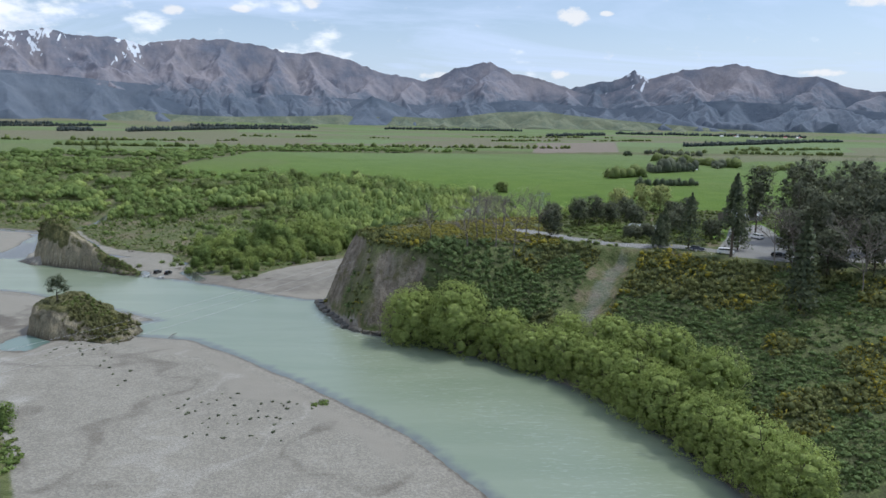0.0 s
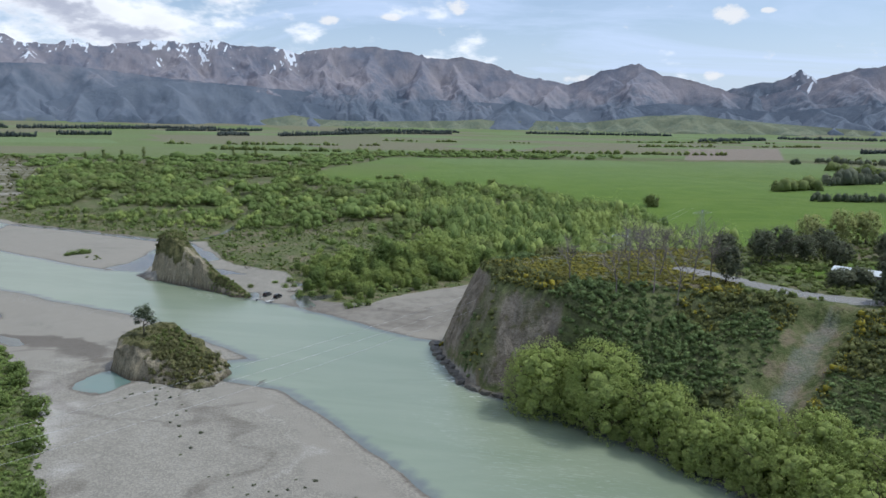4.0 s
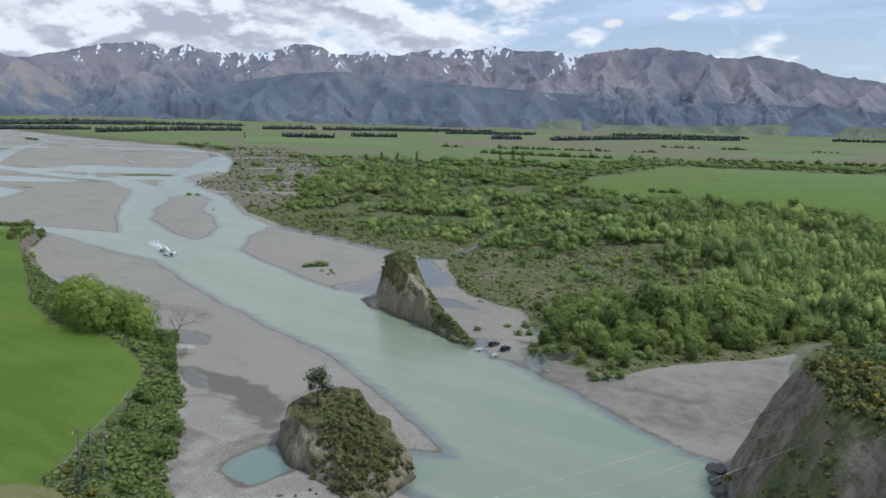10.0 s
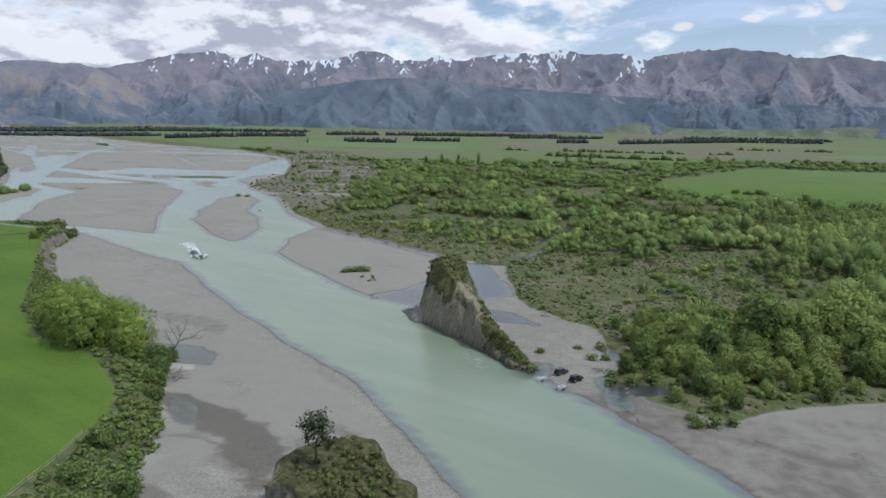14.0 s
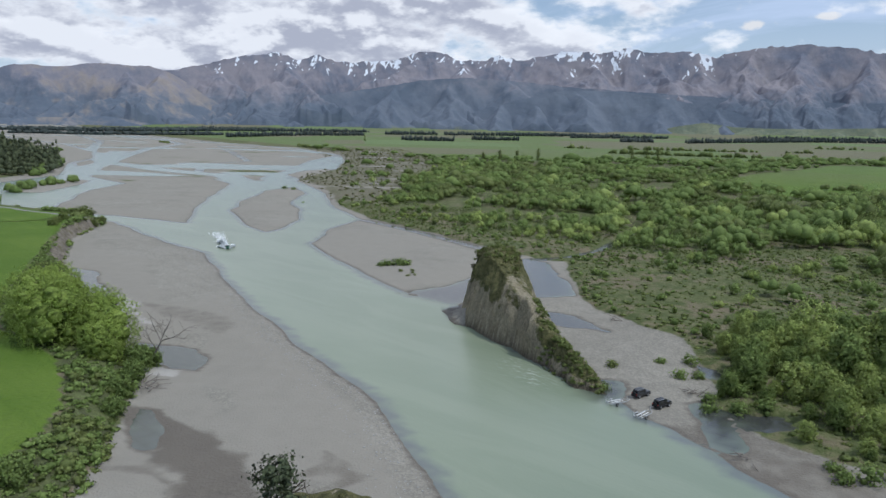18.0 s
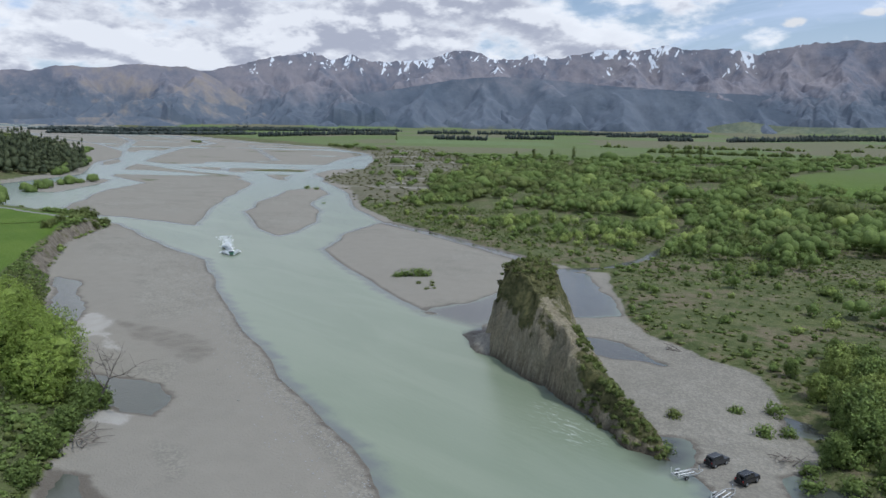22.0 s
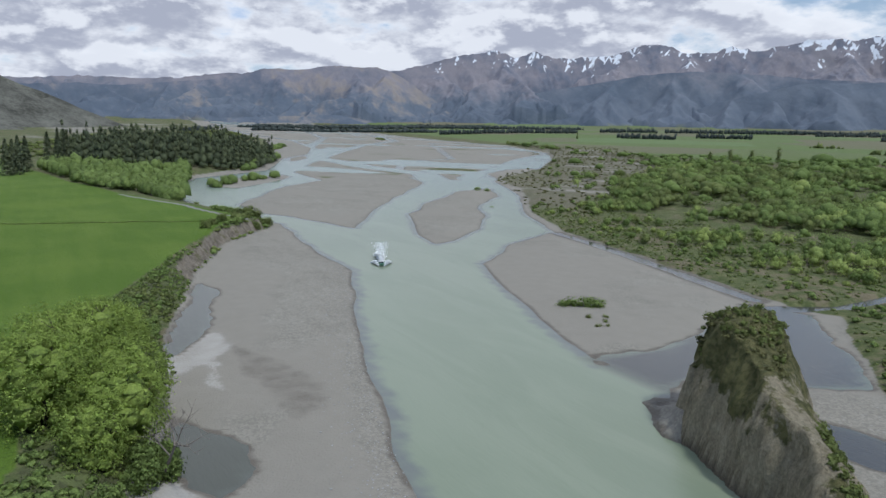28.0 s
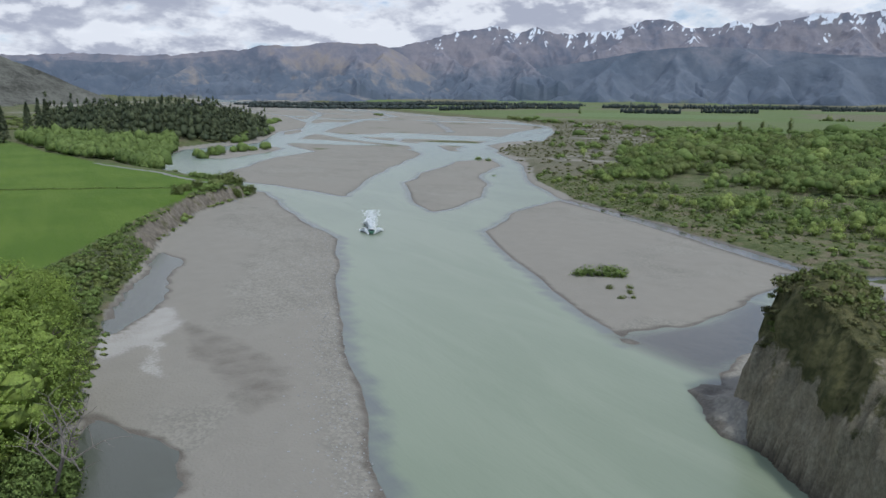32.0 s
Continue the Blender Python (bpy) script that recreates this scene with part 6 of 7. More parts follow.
DARK = "dark clipped pine shelter belt across the plain"
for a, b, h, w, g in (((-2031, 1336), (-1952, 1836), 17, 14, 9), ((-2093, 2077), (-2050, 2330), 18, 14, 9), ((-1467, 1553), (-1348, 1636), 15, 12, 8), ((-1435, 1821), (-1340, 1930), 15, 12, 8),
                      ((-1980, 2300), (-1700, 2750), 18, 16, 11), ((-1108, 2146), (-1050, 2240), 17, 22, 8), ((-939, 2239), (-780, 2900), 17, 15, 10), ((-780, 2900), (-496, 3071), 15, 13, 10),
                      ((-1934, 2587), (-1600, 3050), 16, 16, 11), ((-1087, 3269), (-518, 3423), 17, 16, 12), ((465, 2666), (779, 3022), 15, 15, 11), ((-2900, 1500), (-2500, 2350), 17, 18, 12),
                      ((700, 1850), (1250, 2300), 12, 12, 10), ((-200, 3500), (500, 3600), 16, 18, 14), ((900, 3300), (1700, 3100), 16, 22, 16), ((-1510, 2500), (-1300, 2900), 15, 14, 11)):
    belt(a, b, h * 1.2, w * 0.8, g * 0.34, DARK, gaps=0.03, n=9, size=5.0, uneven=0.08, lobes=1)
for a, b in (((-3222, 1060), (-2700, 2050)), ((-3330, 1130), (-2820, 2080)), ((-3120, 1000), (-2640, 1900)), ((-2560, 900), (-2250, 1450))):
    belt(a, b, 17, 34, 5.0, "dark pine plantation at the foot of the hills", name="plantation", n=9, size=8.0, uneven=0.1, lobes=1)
GREEN = "line of green willows and hedge trees between paddocks"
for a, b, h, w, g, gp in (((-308, 1452), (24, 1560), 9, 12, 8, 0.2), ((24, 1560), (420, 1640), 9, 12, 8, 0.3), ((-700, 1330), (-310, 1400), 9, 13, 8, 0.15), ((-420, 1040), (-330, 1290), 9, 13, 8, 0.1),
                          ((-900, 1500), (-450, 1720), 8, 12, 9, 0.3), ((200, 2050), (760, 2300), 9, 14, 10, 0.35), ((-620, 2050), (-100, 2150), 8, 13, 10, 0.4), ((420, 1500), (900, 1450), 10, 14, 9, 0.2)):
    belt(a, b, h * 1.15, w, g * 0.7, GREEN, M_BUSH, 24, 2.6, "hedgerow", gp, 0.35)
belt((230, 795), (279, 834), 19, 17, 4, "twiggy brown-green trees beside the farm", M_BUSH, 60, 1.6, "hedgerow")
belt((308, 890), (384, 945), 26, 21, 4.5, "dark grove of tall farm trees", M_EUC, 60, 2.0, "grove")
belt((228, 690), (300, 706), 11, 8, 2.6, "low dark clipped conifer hedge", M_PINE, 40, 1.3, "hedgerow")
belt((410, 1180), (480, 1010), 18, 22, 5, "brushy grey-green trees along the farm lane", M_BUSH, 50, 1.8, "hedgerow")
belt((455, 1400), (560, 1340), 18, 18, 8, "dark farm trees by the sheds", M_EUC, 40, 2.0, "grove")
belt((395, 1330), (415, 1350), 16, 14, 7, "dark square clump of pines", M_PINE, 60, 2.0, "grove")
belt((-60, 725), (-20, 690), 9, 10, 4, "grey-green willows round the farm pond", M_BUSH, 70, 1.0, "hedgerow")
belt((-202, 800), (-176, 806), 8, 11, 5, "small dark clump of trees in the paddock", M_BUSH, 70, 1.0, "grove")
belt((470, 925), (565, 1010), 13, 17, 7, "brushy grey-green trees behind the gum trees", M_BUSH, 50, 1.8, "hedgerow", uneven=0.3)
belt((440, 1000), (520, 1120), 15, 18, 8, "tall mixed farm trees by the lane", M_EUC, 50, 2.0, "grove", uneven=0.3)
belt((1050, 2250), (1500, 2480), 15, 15, 5, DARK, None, 12, 4.0)
belt((760, 1650), (1180, 1800), 11, 14, 7, GREEN, M_BUSH, 24, 2.6, "hedgerow", 0.25, 0.35)
belt((150, 2450), (700, 2600), 10, 14, 8, GREEN, M_BUSH, 24, 2.8, "hedgerow", 0.3, 0.35)
# left bank, upstream
def grove(name, label, mat, poly, gap, h, w, n, size, cone=False, edge=60):
    x, y = scatter(min(p[0] for p in poly), max(p[0] for p in poly), min(p[1] for p in poly), max(p[1] for p in poly), gap, lambda x, y: (0.72 + 0.9 * fbm(x, y, 34, 140)) * (inside(x, y, poly) + fbm(x, y, 60, 141) * edge > 0))
    thicket(name, label, "trees", mat, x, y, h * np.clip(0.95 + 0.9 * fbm(x, y, 40, 142), 0.6, 1.3) * rng.uniform(0.55, 1.2, len(x)), w * rng.uniform(0.8, 1.25, len(x)), n, size, low=0.0, core=0.8, cone=cone)


grove("pine_wood", "block of dark ragged pines behind the willows", M_PINE, [(-838, 246), (-812, 278), (-785, 330), (-808, 394), (-890, 446), (-1005, 488), (-1100, 410), (-1150, 290), (-1000, 240)], 9.5, 28, 9.0, 90, 1.5, True, 26)
grove("pine_wood", "dark understorey pines of the same wood", M_PINE, [(-838, 246), (-812, 278), (-785, 330), (-808, 394), (-890, 446), (-1005, 488), (-1100, 410), (-1150, 290), (-1000, 240)], 9.5, 11, 11, 50, 1.5, False, 26)
grove("willow_grove", "large fresh green willows between paddock and river", M_SCRUB, [(-512, 273), (-556, 284), (-640, 294), (-714, 318), (-775, 338), (-800, 330), (-745, 300), (-720, 284), (-770, 262), (-838, 236), (-764, 213), (-644, 231), (-549, 251)], 6.6, 13.5, 11.5, 150, 1.0, False, 12)
belt((-815, 398), (-1030, 492), 11, 15, 6, "fresh green willows along the upstream bank", M_SCRUB, 90, 1.3, "willow_row", uneven=0.3)
hedge_t = np.linspace(0, 1, 260)
thicket("rough_grass_strip", "dark strip of rough grass along a paddock ditch", "grass", M_BUSH, -470 + 66 * hedge_t + rng.normal(0, 0.3, 260), 40 + 228 * hedge_t, rng.uniform(0.3, 0.9, 260), rng.uniform(0.9, 1.7, 260), 10, 0.45, lobes=1)
for i, (x, y, h, w) in enumerate([(-384, 262, 3.4, 4.6), (-393, 267, 2.8, 4.2), (-401, 273, 4.0, 5.4), (-409, 281, 3.2, 5.0), (-417, 287, 4.6, 6.4), (-424, 292, 5.2, 7.0), (-431, 296, 4.6, 6.2), (-437, 297, 3.4, 5.0), (-428, 301, 3.4, 5.2), (-420, 297, 4.0, 5.4), (-410, 290, 3.6, 4.6), (-446, 293, 3.0, 5.0), (-458, 290, 2.6, 4.8), (-472, 285, 2.4, 5.0), (-490, 280, 2.6, 4.6)]):
    tree("bank_bush", "dark olive bush on the eroding terrace edge", "bush", x, y, h, w, M_BUSH, 1460 + i, 700, 0.42, 0.0, 14, 0.34, 0.08, "terrace bushes")
grove("scrub_flat", "grey-green scrub and rough pasture beyond the pines", M_BUSH, [(-900, 200), (-1200, 470), (-1640, 640), (-2100, 700), (-1700, 330), (-1100, 150)], 22, 6, 17, 40, 2.2)
belt((-651, 329), (-690, 350), 10, 12, 4.5, "willows on a shingle island", M_SCRUB, 150, 0.9, "willow_row", uneven=0.3)
belt((-690, 362), (-722, 398), 8.5, 10, 5, "willows on a shingle island", M_SCRUB, 120, 0.9, "willow_row", uneven=0.3)
belt((-1080, 470), (-1350, 610), 8, 14, 7, "green willows on the far bank", M_SCRUB, 50, 1.8, "willow_row")
belt((-2350, 700), (-2050, 560), 14, 14, 9, "dark plantation strip on the hill side", name="plantation")
belt((-1640, 950), (-1720, 975), 6, 12, 7, "willows on a far shingle bank", M_BUSH, 40, 1.8, "willow_row")
belt((-1210, 1100), (-1120, 1060), 8, 13, 6, "willows on the far bank of the braids", M_BUSH, 40, 1.8, "willow_row")
belt((-1360, 1120), (-1250, 1100), 8, 13, 6, "willows on the far bank of the braids", M_BUSH, 40, 1.8, "willow_row")
for i, (x, y, h) in enumerate([(-716, 190, 27), (-724, 198, 29), (-738, 194, 26), (-752, 203, 28), (-840, 221, 30), (-850, 230, 33), (-862, 238, 29), (-872, 236, 32), (-930, 232, 20)]):
    conifer("pine_tree", "tall dark pine at the edge of the paddock", x, y, h, 13, 600 + i, None, 1100, 1.7, "paddock pines", 0.06)
for i, (x, y, h) in enumerate([(-705, 1006, 17), (-690, 1030, 15), (-660, 1043, 19), (-526, 1083, 20), (-512, 1100, 21), (-500, 1112, 20), (-1510, 1449, 16), (-740, 1010, 13)]):
    g = [(0, 0, h * t, h * 0.115 * (1 - 0.72 * abs(t - 0.4)), 1.3) for t in (0.12, 0.25, 0.4, 0.55, 0.7, 0.82, 0.92)]
    ob = empty("poplar_tree", "narrow upright poplar at the edge of the paddock", "tree", Matrix.Translation((x, y, height(x, y) - 0.2)), "poplars")
    part("trunk", limbs(620 + i, h, 0.3, 0.2, 1, 2, first=0.7), None, ob)
    part("crown", crown_mesh("crown", M_BUSH, g, 420, 1.1, 620 + i), None, ob)
tree("field_tree", "lone round dark green tree in the open paddock", "tree", 81, 606, 10, 13, M_BUSH, 640, 1400, 0.9, 0.05, 22, 0.3, 0.3)
tree("field_tree", "round dark leafy tree by the farm pond", "tree", -66, 742, 9, 10, M_BUSH, 641, 900, 0.9, 0.05, 18, 0.3, 0.3)

# ---- shrubs on the bars ----
for i, (x, y, h, w) in enumerate([(-239.5, 330.5, 2.5, 4.8), (-237, 333, 3.1, 5.6), (-235, 335.5, 2.6, 5.0), (-241, 328.5, 1.6, 3.2)]):
    tree("willow_shrub", "low green willow shrub on the shingle bar", "bush", x, y, h, w, M_SCRUB, 660 + i, 520, 0.32, 0.0, 10, 0.42, 0.05, "bar shrubs")
for i, (x, y, h, w) in enumerate([(-228, 326, 0.6, 1.3), (-221, 323, 0.5, 1.2), (-223, 327, 0.5, 1.1), (-226, 330, 0.4, 1.0), (-220, 325, 0.4, 0.8), (-113, 296, 1.2, 2.2), (-106, 290, 2.0, 3.6), (-103, 293, 1.8, 3.0), (-108, 301, 2.6, 4.0), (-120, 286, 1.5, 3.0),
                                  (-115, 273, 2.0, 3.4), (-94, 277, 2.6, 4.2), (-90, 280, 2.8, 4.6), (-86, 283, 2.6, 4.2), (-96, 281, 2.2, 3.6), (-92, 286, 3.0, 4.6), (-68, 262, 2.2, 3.4), (-65, 264, 3.4, 4.4), (-62, 267, 2.6, 3.6), (-70, 265, 1.6, 2.8), (-549, 503, 3.4, 6.5), (-543, 508, 2.6, 5), (-455, 452, 1.4, 3.5),
                                  (-440, 478, 3, 5), (-428, 505, 3.4, 6), (-12, 128, 0.9, 2.6), (-14, 127, 0.6, 1.8)]):
    dull = i in (0, 1, 2, 3, 4, 9)
    tree("shrub" if dull else "willow_shrub", "small dry brown-green shrub on the shingle" if dull else "green willow shrub growing on the shingle", "bush", x, y, h, w, M_BUSH if dull else M_SCRUB, 670 + i, 420 if w > 2 else 160, 0.30, 0.0, 9, 0.42, 0.05, "shingle shrubs")
sx, sy = scatter(-98, 0, 108, 176, 3.0, lambda x, y: np.maximum(step(-near_line(x, y, [(-26, 108), (-38, 124), (-30, 118), (-22, 122)]), -13, -4) * 0.62, np.maximum(step(-np.hypot((x + 88), y - 168), -12, -4) * 0.75, step(-near_line(x, y, [(-86, 168), (-62, 138), (-44, 124), (-34, 112)]), -5, -1.5) * 0.5)) * (inside(x, y, LAND_LEFT) > 2))
thicket("dry_tussocks", "scattered dark dry tussocks on grey shingle", "tussocks", M_EUC, sx, sy, rng.uniform(0.3, 0.8, len(sx)), rng.uniform(0.5, 1.6, len(sx)), 30, 0.22, lobes=2)

# ---- pine on the rock stack ----
pine = empty("pine_tree", "wind-shaped dark pine with an open crown on the rock stack", "conifer", Matrix.Translation((-106, 187.5, 9.7)) @ Matrix.Diagonal((1.2, 1.2, 1.15, 1)))
part("trunk", limbs(700, 6.5, 0.20, 0.5, 2, 3, (0.05, 0.02), 0.55), None, pine)
part("crown", crown_mesh("crown", M_PINE, [(-0.9, 0.3, 4.6, 1.3, 0.8), (-0.3, -0.4, 6.1, 1.4, 0.8), (0.9, 0.2, 5.3, 1.2, 0.7), (2.0, -0.1, 4.1, 1.15, 0.7), (-1.6, 0, 3.0, 0.8, 0.7), (0.4, 0.6, 6.5, 1.0, 0.8), (2.4, 0.4, 3.2, 0.8, 0.6), (-0.2, 0.9, 5.2, 1.0, 0.8), (1.2, -0.8, 5.9, 0.9, 0.7)], 1100, 0.34, 700), None, pine)


# ---- trees on the terrace by the road ----
def bare_tree(x, y, h, seed, label):
    m = Matrix.Translation((x, y, height(x, y) - 0.2))
    ob = empty("bare_tree", label, "tree", m, "bare trees")
    me = limbs(seed, h, 0.22, 0.42, 3, 4, first=0.66)
    me.materials.clear()
    me.materials.append(M_DEAD)
    part("trunk", me, None, ob)
    return ob


for i, (x, y, h) in enumerate([(30, 206, 13), (36, 200, 15), (42, 197, 16), (33, 212, 12), (47, 207, 14), (26, 196, 11), (52, 209, 12), (39, 214, 13)]):
    bare_tree(x, y, h, 720 + i, "leafless grey-brown tree standing in gorse on the bluff")
for i, (x, y, h) in enumerate([(114, 164, 15), (127, 143, 17), (132, 150, 14), (118, 160, 12)]):
    bare_tree(x, y, h, 730 + i, "twiggy grey leafless tree on the slope below the car park")
conifer("pine_tree", "broad dark pine on the slope below the car park", 111, 143, 25, 13, 785, None, 2400, 0.85, "roadside pines", 0.05)
bare_tree(14, 203, 9, 740, "gnarled dead tree at the cliff edge")
for i, (x, y, h, w) in enumerate([(56, 209, 11, 8), (72, 238, 12, 9), (80, 246, 12, 9), (88, 252, 9, 10), (64, 250, 8, 8), (95, 240, 9, 8), (104, 226, 8, 8), (110, 232, 10, 8), (98, 262, 10, 9), (118, 262, 9, 9), (128, 272, 10, 9), (112, 206, 8, 7), (86, 212, 5, 7), (92, 216, 5, 7)]):
    tree("macrocarpa_tree", "dark rounded evergreen tree beside the road", "tree", x, y, h, w, M_EUC, 750 + i, 1900, 0.5, 0.25, 36, 0.2, 0.25, "roadside evergreens")
for i, (x, y, h) in enumerate([(100, 284, 11), (112, 288, 12), (122, 292, 11)]):
    tree("poplar_tree", "golden-leaved spring poplar behind the shed", "tree", x, y, h * 1.2, 10.5, M_GOLD, 760 + i, 2400, 0.5, 0.05, 40, 0.22, 0.25, "golden poplars")
for i, (x, y, h, w) in enumerate([(97, 187, 18, 12), (89, 192, 11, 8), (92, 196, 12, 8), (113, 187, 13, 10)]):
    conifer("pine_tree", "dark green layered pine beside the road", x, y, h, w, 770 + i, None, 1300, 0.75, "roadside pines", 0.12)
conifer("pine_tree", "very tall ragged pine on a bare trunk by the car park", 105.5, 174.5, 25, 12, 780, None, 2200, 0.8, "roadside pines", 0.35)
for i, (x, y, h, w) in enumerate([(120, 166, 18, 10), (127, 162, 23, 12), (135, 166, 26, 13), (145, 170, 29, 14), (140, 203, 30, 15), (149, 214, 32, 15), (158, 205, 31, 15), (167, 212, 32, 15), (176, 205, 31, 16), (155, 186, 29, 14), (167, 188, 29, 14), (134, 150, 18, 10), (124, 154, 15, 9), (182, 190, 29, 15), (148, 157, 22, 11), (128, 175, 24, 11), (142, 186, 27, 13), (137, 226, 27, 12)]):
    tree("gum_tree", "tall dusky grey-green gum tree beside the car park", "tree", x, y, h, w, M_EUC, 790 + i, 2600, 0.62, 0.22, 46, 0.20, 0.35, "gum trees")
gxs, gys = scatter(60, 175, 196, 300, 2.6, lambda x, y: (survey(x, y)[3] > 0.97) * (survey(x, y)[1]["road"] < 0.1) * (0.75 + fbm(x, y, 16, 131)))
thicket("garden_scrub", "low garden shrubs and rough grass on the terrace", "scrub", M_BUSH, gxs, gys, rng.uniform(0.6, 2.2, len(gxs)), rng.uniform(1.5, 3.6, len(gxs)), 40, 0.5, lobes=2)

# ---- dead tree, driftwood and snags on the left bank ----
dead = empty("dead_tree", "leafless branching dead tree leaning over a pool", "tree", Matrix.Translation((-193, 214.5, 0.9)) @ Matrix.Scale(1.75, 4))
me = limbs(830, 8.0, 0.17, 0.55, 3, 3, (0.35, 0.15), 0.5)
me.materials.clear()
me.materials.append(M_DEAD)
part("trunk", me, None, dead)


def driftwood(x, y, n, span, label, seed):
    r = random.Random(seed)
    ob = empty("driftwood_pile", label, "driftwood", Matrix.Translation((x, y, height(x, y))))
    for i in range(n):
        v, f = [], []
        a = np.array([r.gauss(0, span), r.gauss(0, span), r.uniform(0.1, 0.5 + 0.25 * span)])
        d = unit(np.array([r.gauss(0, 1), r.gauss(0, 1), r.gauss(0, 0.3)])) * r.uniform(0.8, 1.9) * (0.6 + span)
        b = a + d
        b[2] = max(0.1, b[2])
        w = r.uniform(0.05, 0.14)
        mid_ = (a + b) / 2 + np.array([r.gauss(0, 0.15), r.gauss(0, 0.15), 0.1])
        tube(v, f, a, mid_, w, w * 0.8, 6)
        tube(v, f, mid_, b, w * 0.8, w * 0.35, 6)
        part("log", mesh_np("log", np.array(v), np.array(f), [M_DEAD], True), None, ob)
    return ob


driftwood(-180, 207, 26, 1.5, "tangled grey flood driftwood against the bank", 1)
driftwood(-139, 322, 9, 0.9, "grey driftwood stump stranded on shingle", 2)
driftwood(-82, 260, 8, 0.6, "pale sticks of driftwood at the water's edge", 3)
driftwood(-100, 282, 12, 1.1, "pale flood wrack caught under shrubs", 4)
driftwood(-55, 262, 3, 0.9, "single bleached log on the sand bar", 5)
driftwood(-38, 268, 3, 1.0, "single bleached log on the sand bar", 6)
driftwood(-68, 181, 4, 0.7, "dark waterlogged wood at the backwater edge", 7)
driftwood(-178, 340, 5, 0.8, "dark snag on the edge of the pond", 8)


# ---- poles, pylons and wires ----
def bars(name, pairs, r, mat, parent, label="", sides=6):
    for a, b in pairs:
        v, f = [], []
        tube(v, f, a, b, r, r * 0.9, sides)
        part(name, mesh_np(name, np.array(v), np.array(f), [mat], True), None, parent, label)


def rail_posts(name, label, line, high, mat, rails):
    ob = empty(name, label, "fence", Matrix.Translation((line[0][0], line[0][1], height(*line[0]))))
    o = Vector(ob.matrix_world.translation)
    tops = []
    for x, y in line:
        z = height(x, y)
        p = Vector((x, y, z)) - o
        bars("post", [((p.x, p.y, p.z - 0.3), (p.x, p.y, p.z + high))], 0.09, mat, ob)
        tops.append(p)
    for k in range(rails):
        f = (k + 1) / (rails + 0.2) * high
        bars("rail", [((a.x, a.y, a.z + f), (b.x, b.y, b.z + f)) for a, b in zip(tops, tops[1:])], 0.025, M_WIRE, ob, sides=4)
    return ob


H1 = empty("power_pole", "grey timber H-frame power pole on the terrace bank", "power pole", Matrix.Translation((-125, 146, height(-125, 146))))
bars("pole", [((-2.2, -1.0, -0.5), (-2.2, -1.0, 9.2)), ((0, 0, -0.5), (0, 0, 9.8)), ((2.2, 1.0, -0.5), (2.2, 1.0, 9.2))], 0.16, M_TIMBER, H1)
bars("crossarm", [((-3.4, -1.5, 8.8), (3.4, 1.5, 8.8))], 0.10, M_TIMBER, H1)
bars("brace", [((-2.2, -1.0, 5.5), (0, 0, 8.4)), ((2.2, 1.0, 5.5), (0, 0, 8.4))], 0.06, M_TIMBER, H1)
bars("insulator", [((s * 3.2, s * 1.42, 8.1), (s * 3.2, s * 1.42, 8.75)) for s in (-1, 0.05, 1)], 0.10, M_WHITEPAINT, H1, "pale insulator string")
H2 = empty("power_pole", "timber power pole with steel brackets behind the bluff", "power pole", Matrix.Translation((-4, 262, height(-4, 262))))
bars("pole", [((-2.0, 0, -0.5), (-2.0, 0, 14)), ((2.0, 0, -0.5), (2.0, 0, 14))], 0.18, M_TIMBER, H2)
bars("crossarm", [((-4.5, 0, 13.4), (4.5, 0, 13.4)), ((-3, 0, 11.8), (3, 0, 11.8))], 0.11, M_TIMBER, H2)
bars("brace", [((-2, 0, 8), (2, 0, 12)), ((2, 0, 8), (-2, 0, 12))], 0.06, M_TIMBER, H2)
for i, (x, y) in enumerate([(7, 262), (17, 268), (26, 274)]):
    p = empty("power_pole", "slim timber power pole behind the bluff", "power pole", Matrix.Translation((x, y, height(x, y))), "bluff poles")
    bars("pole", [((0, 0, -0.5), (0, 0, 11 - i))], 0.15, M_TIMBER, p)
    bars("crossarm", [((-1.6, 0, 10.4 - i), (1.6, 0, 10.4 - i))], 0.09, M_TIMBER, p)
    bars("insulator", [((s, 0, 10.5 - i), (s, 0, 10.95 - i)) for s in (-1.4, 0, 1.4)], 0.09, M_WHITEPAINT, p)


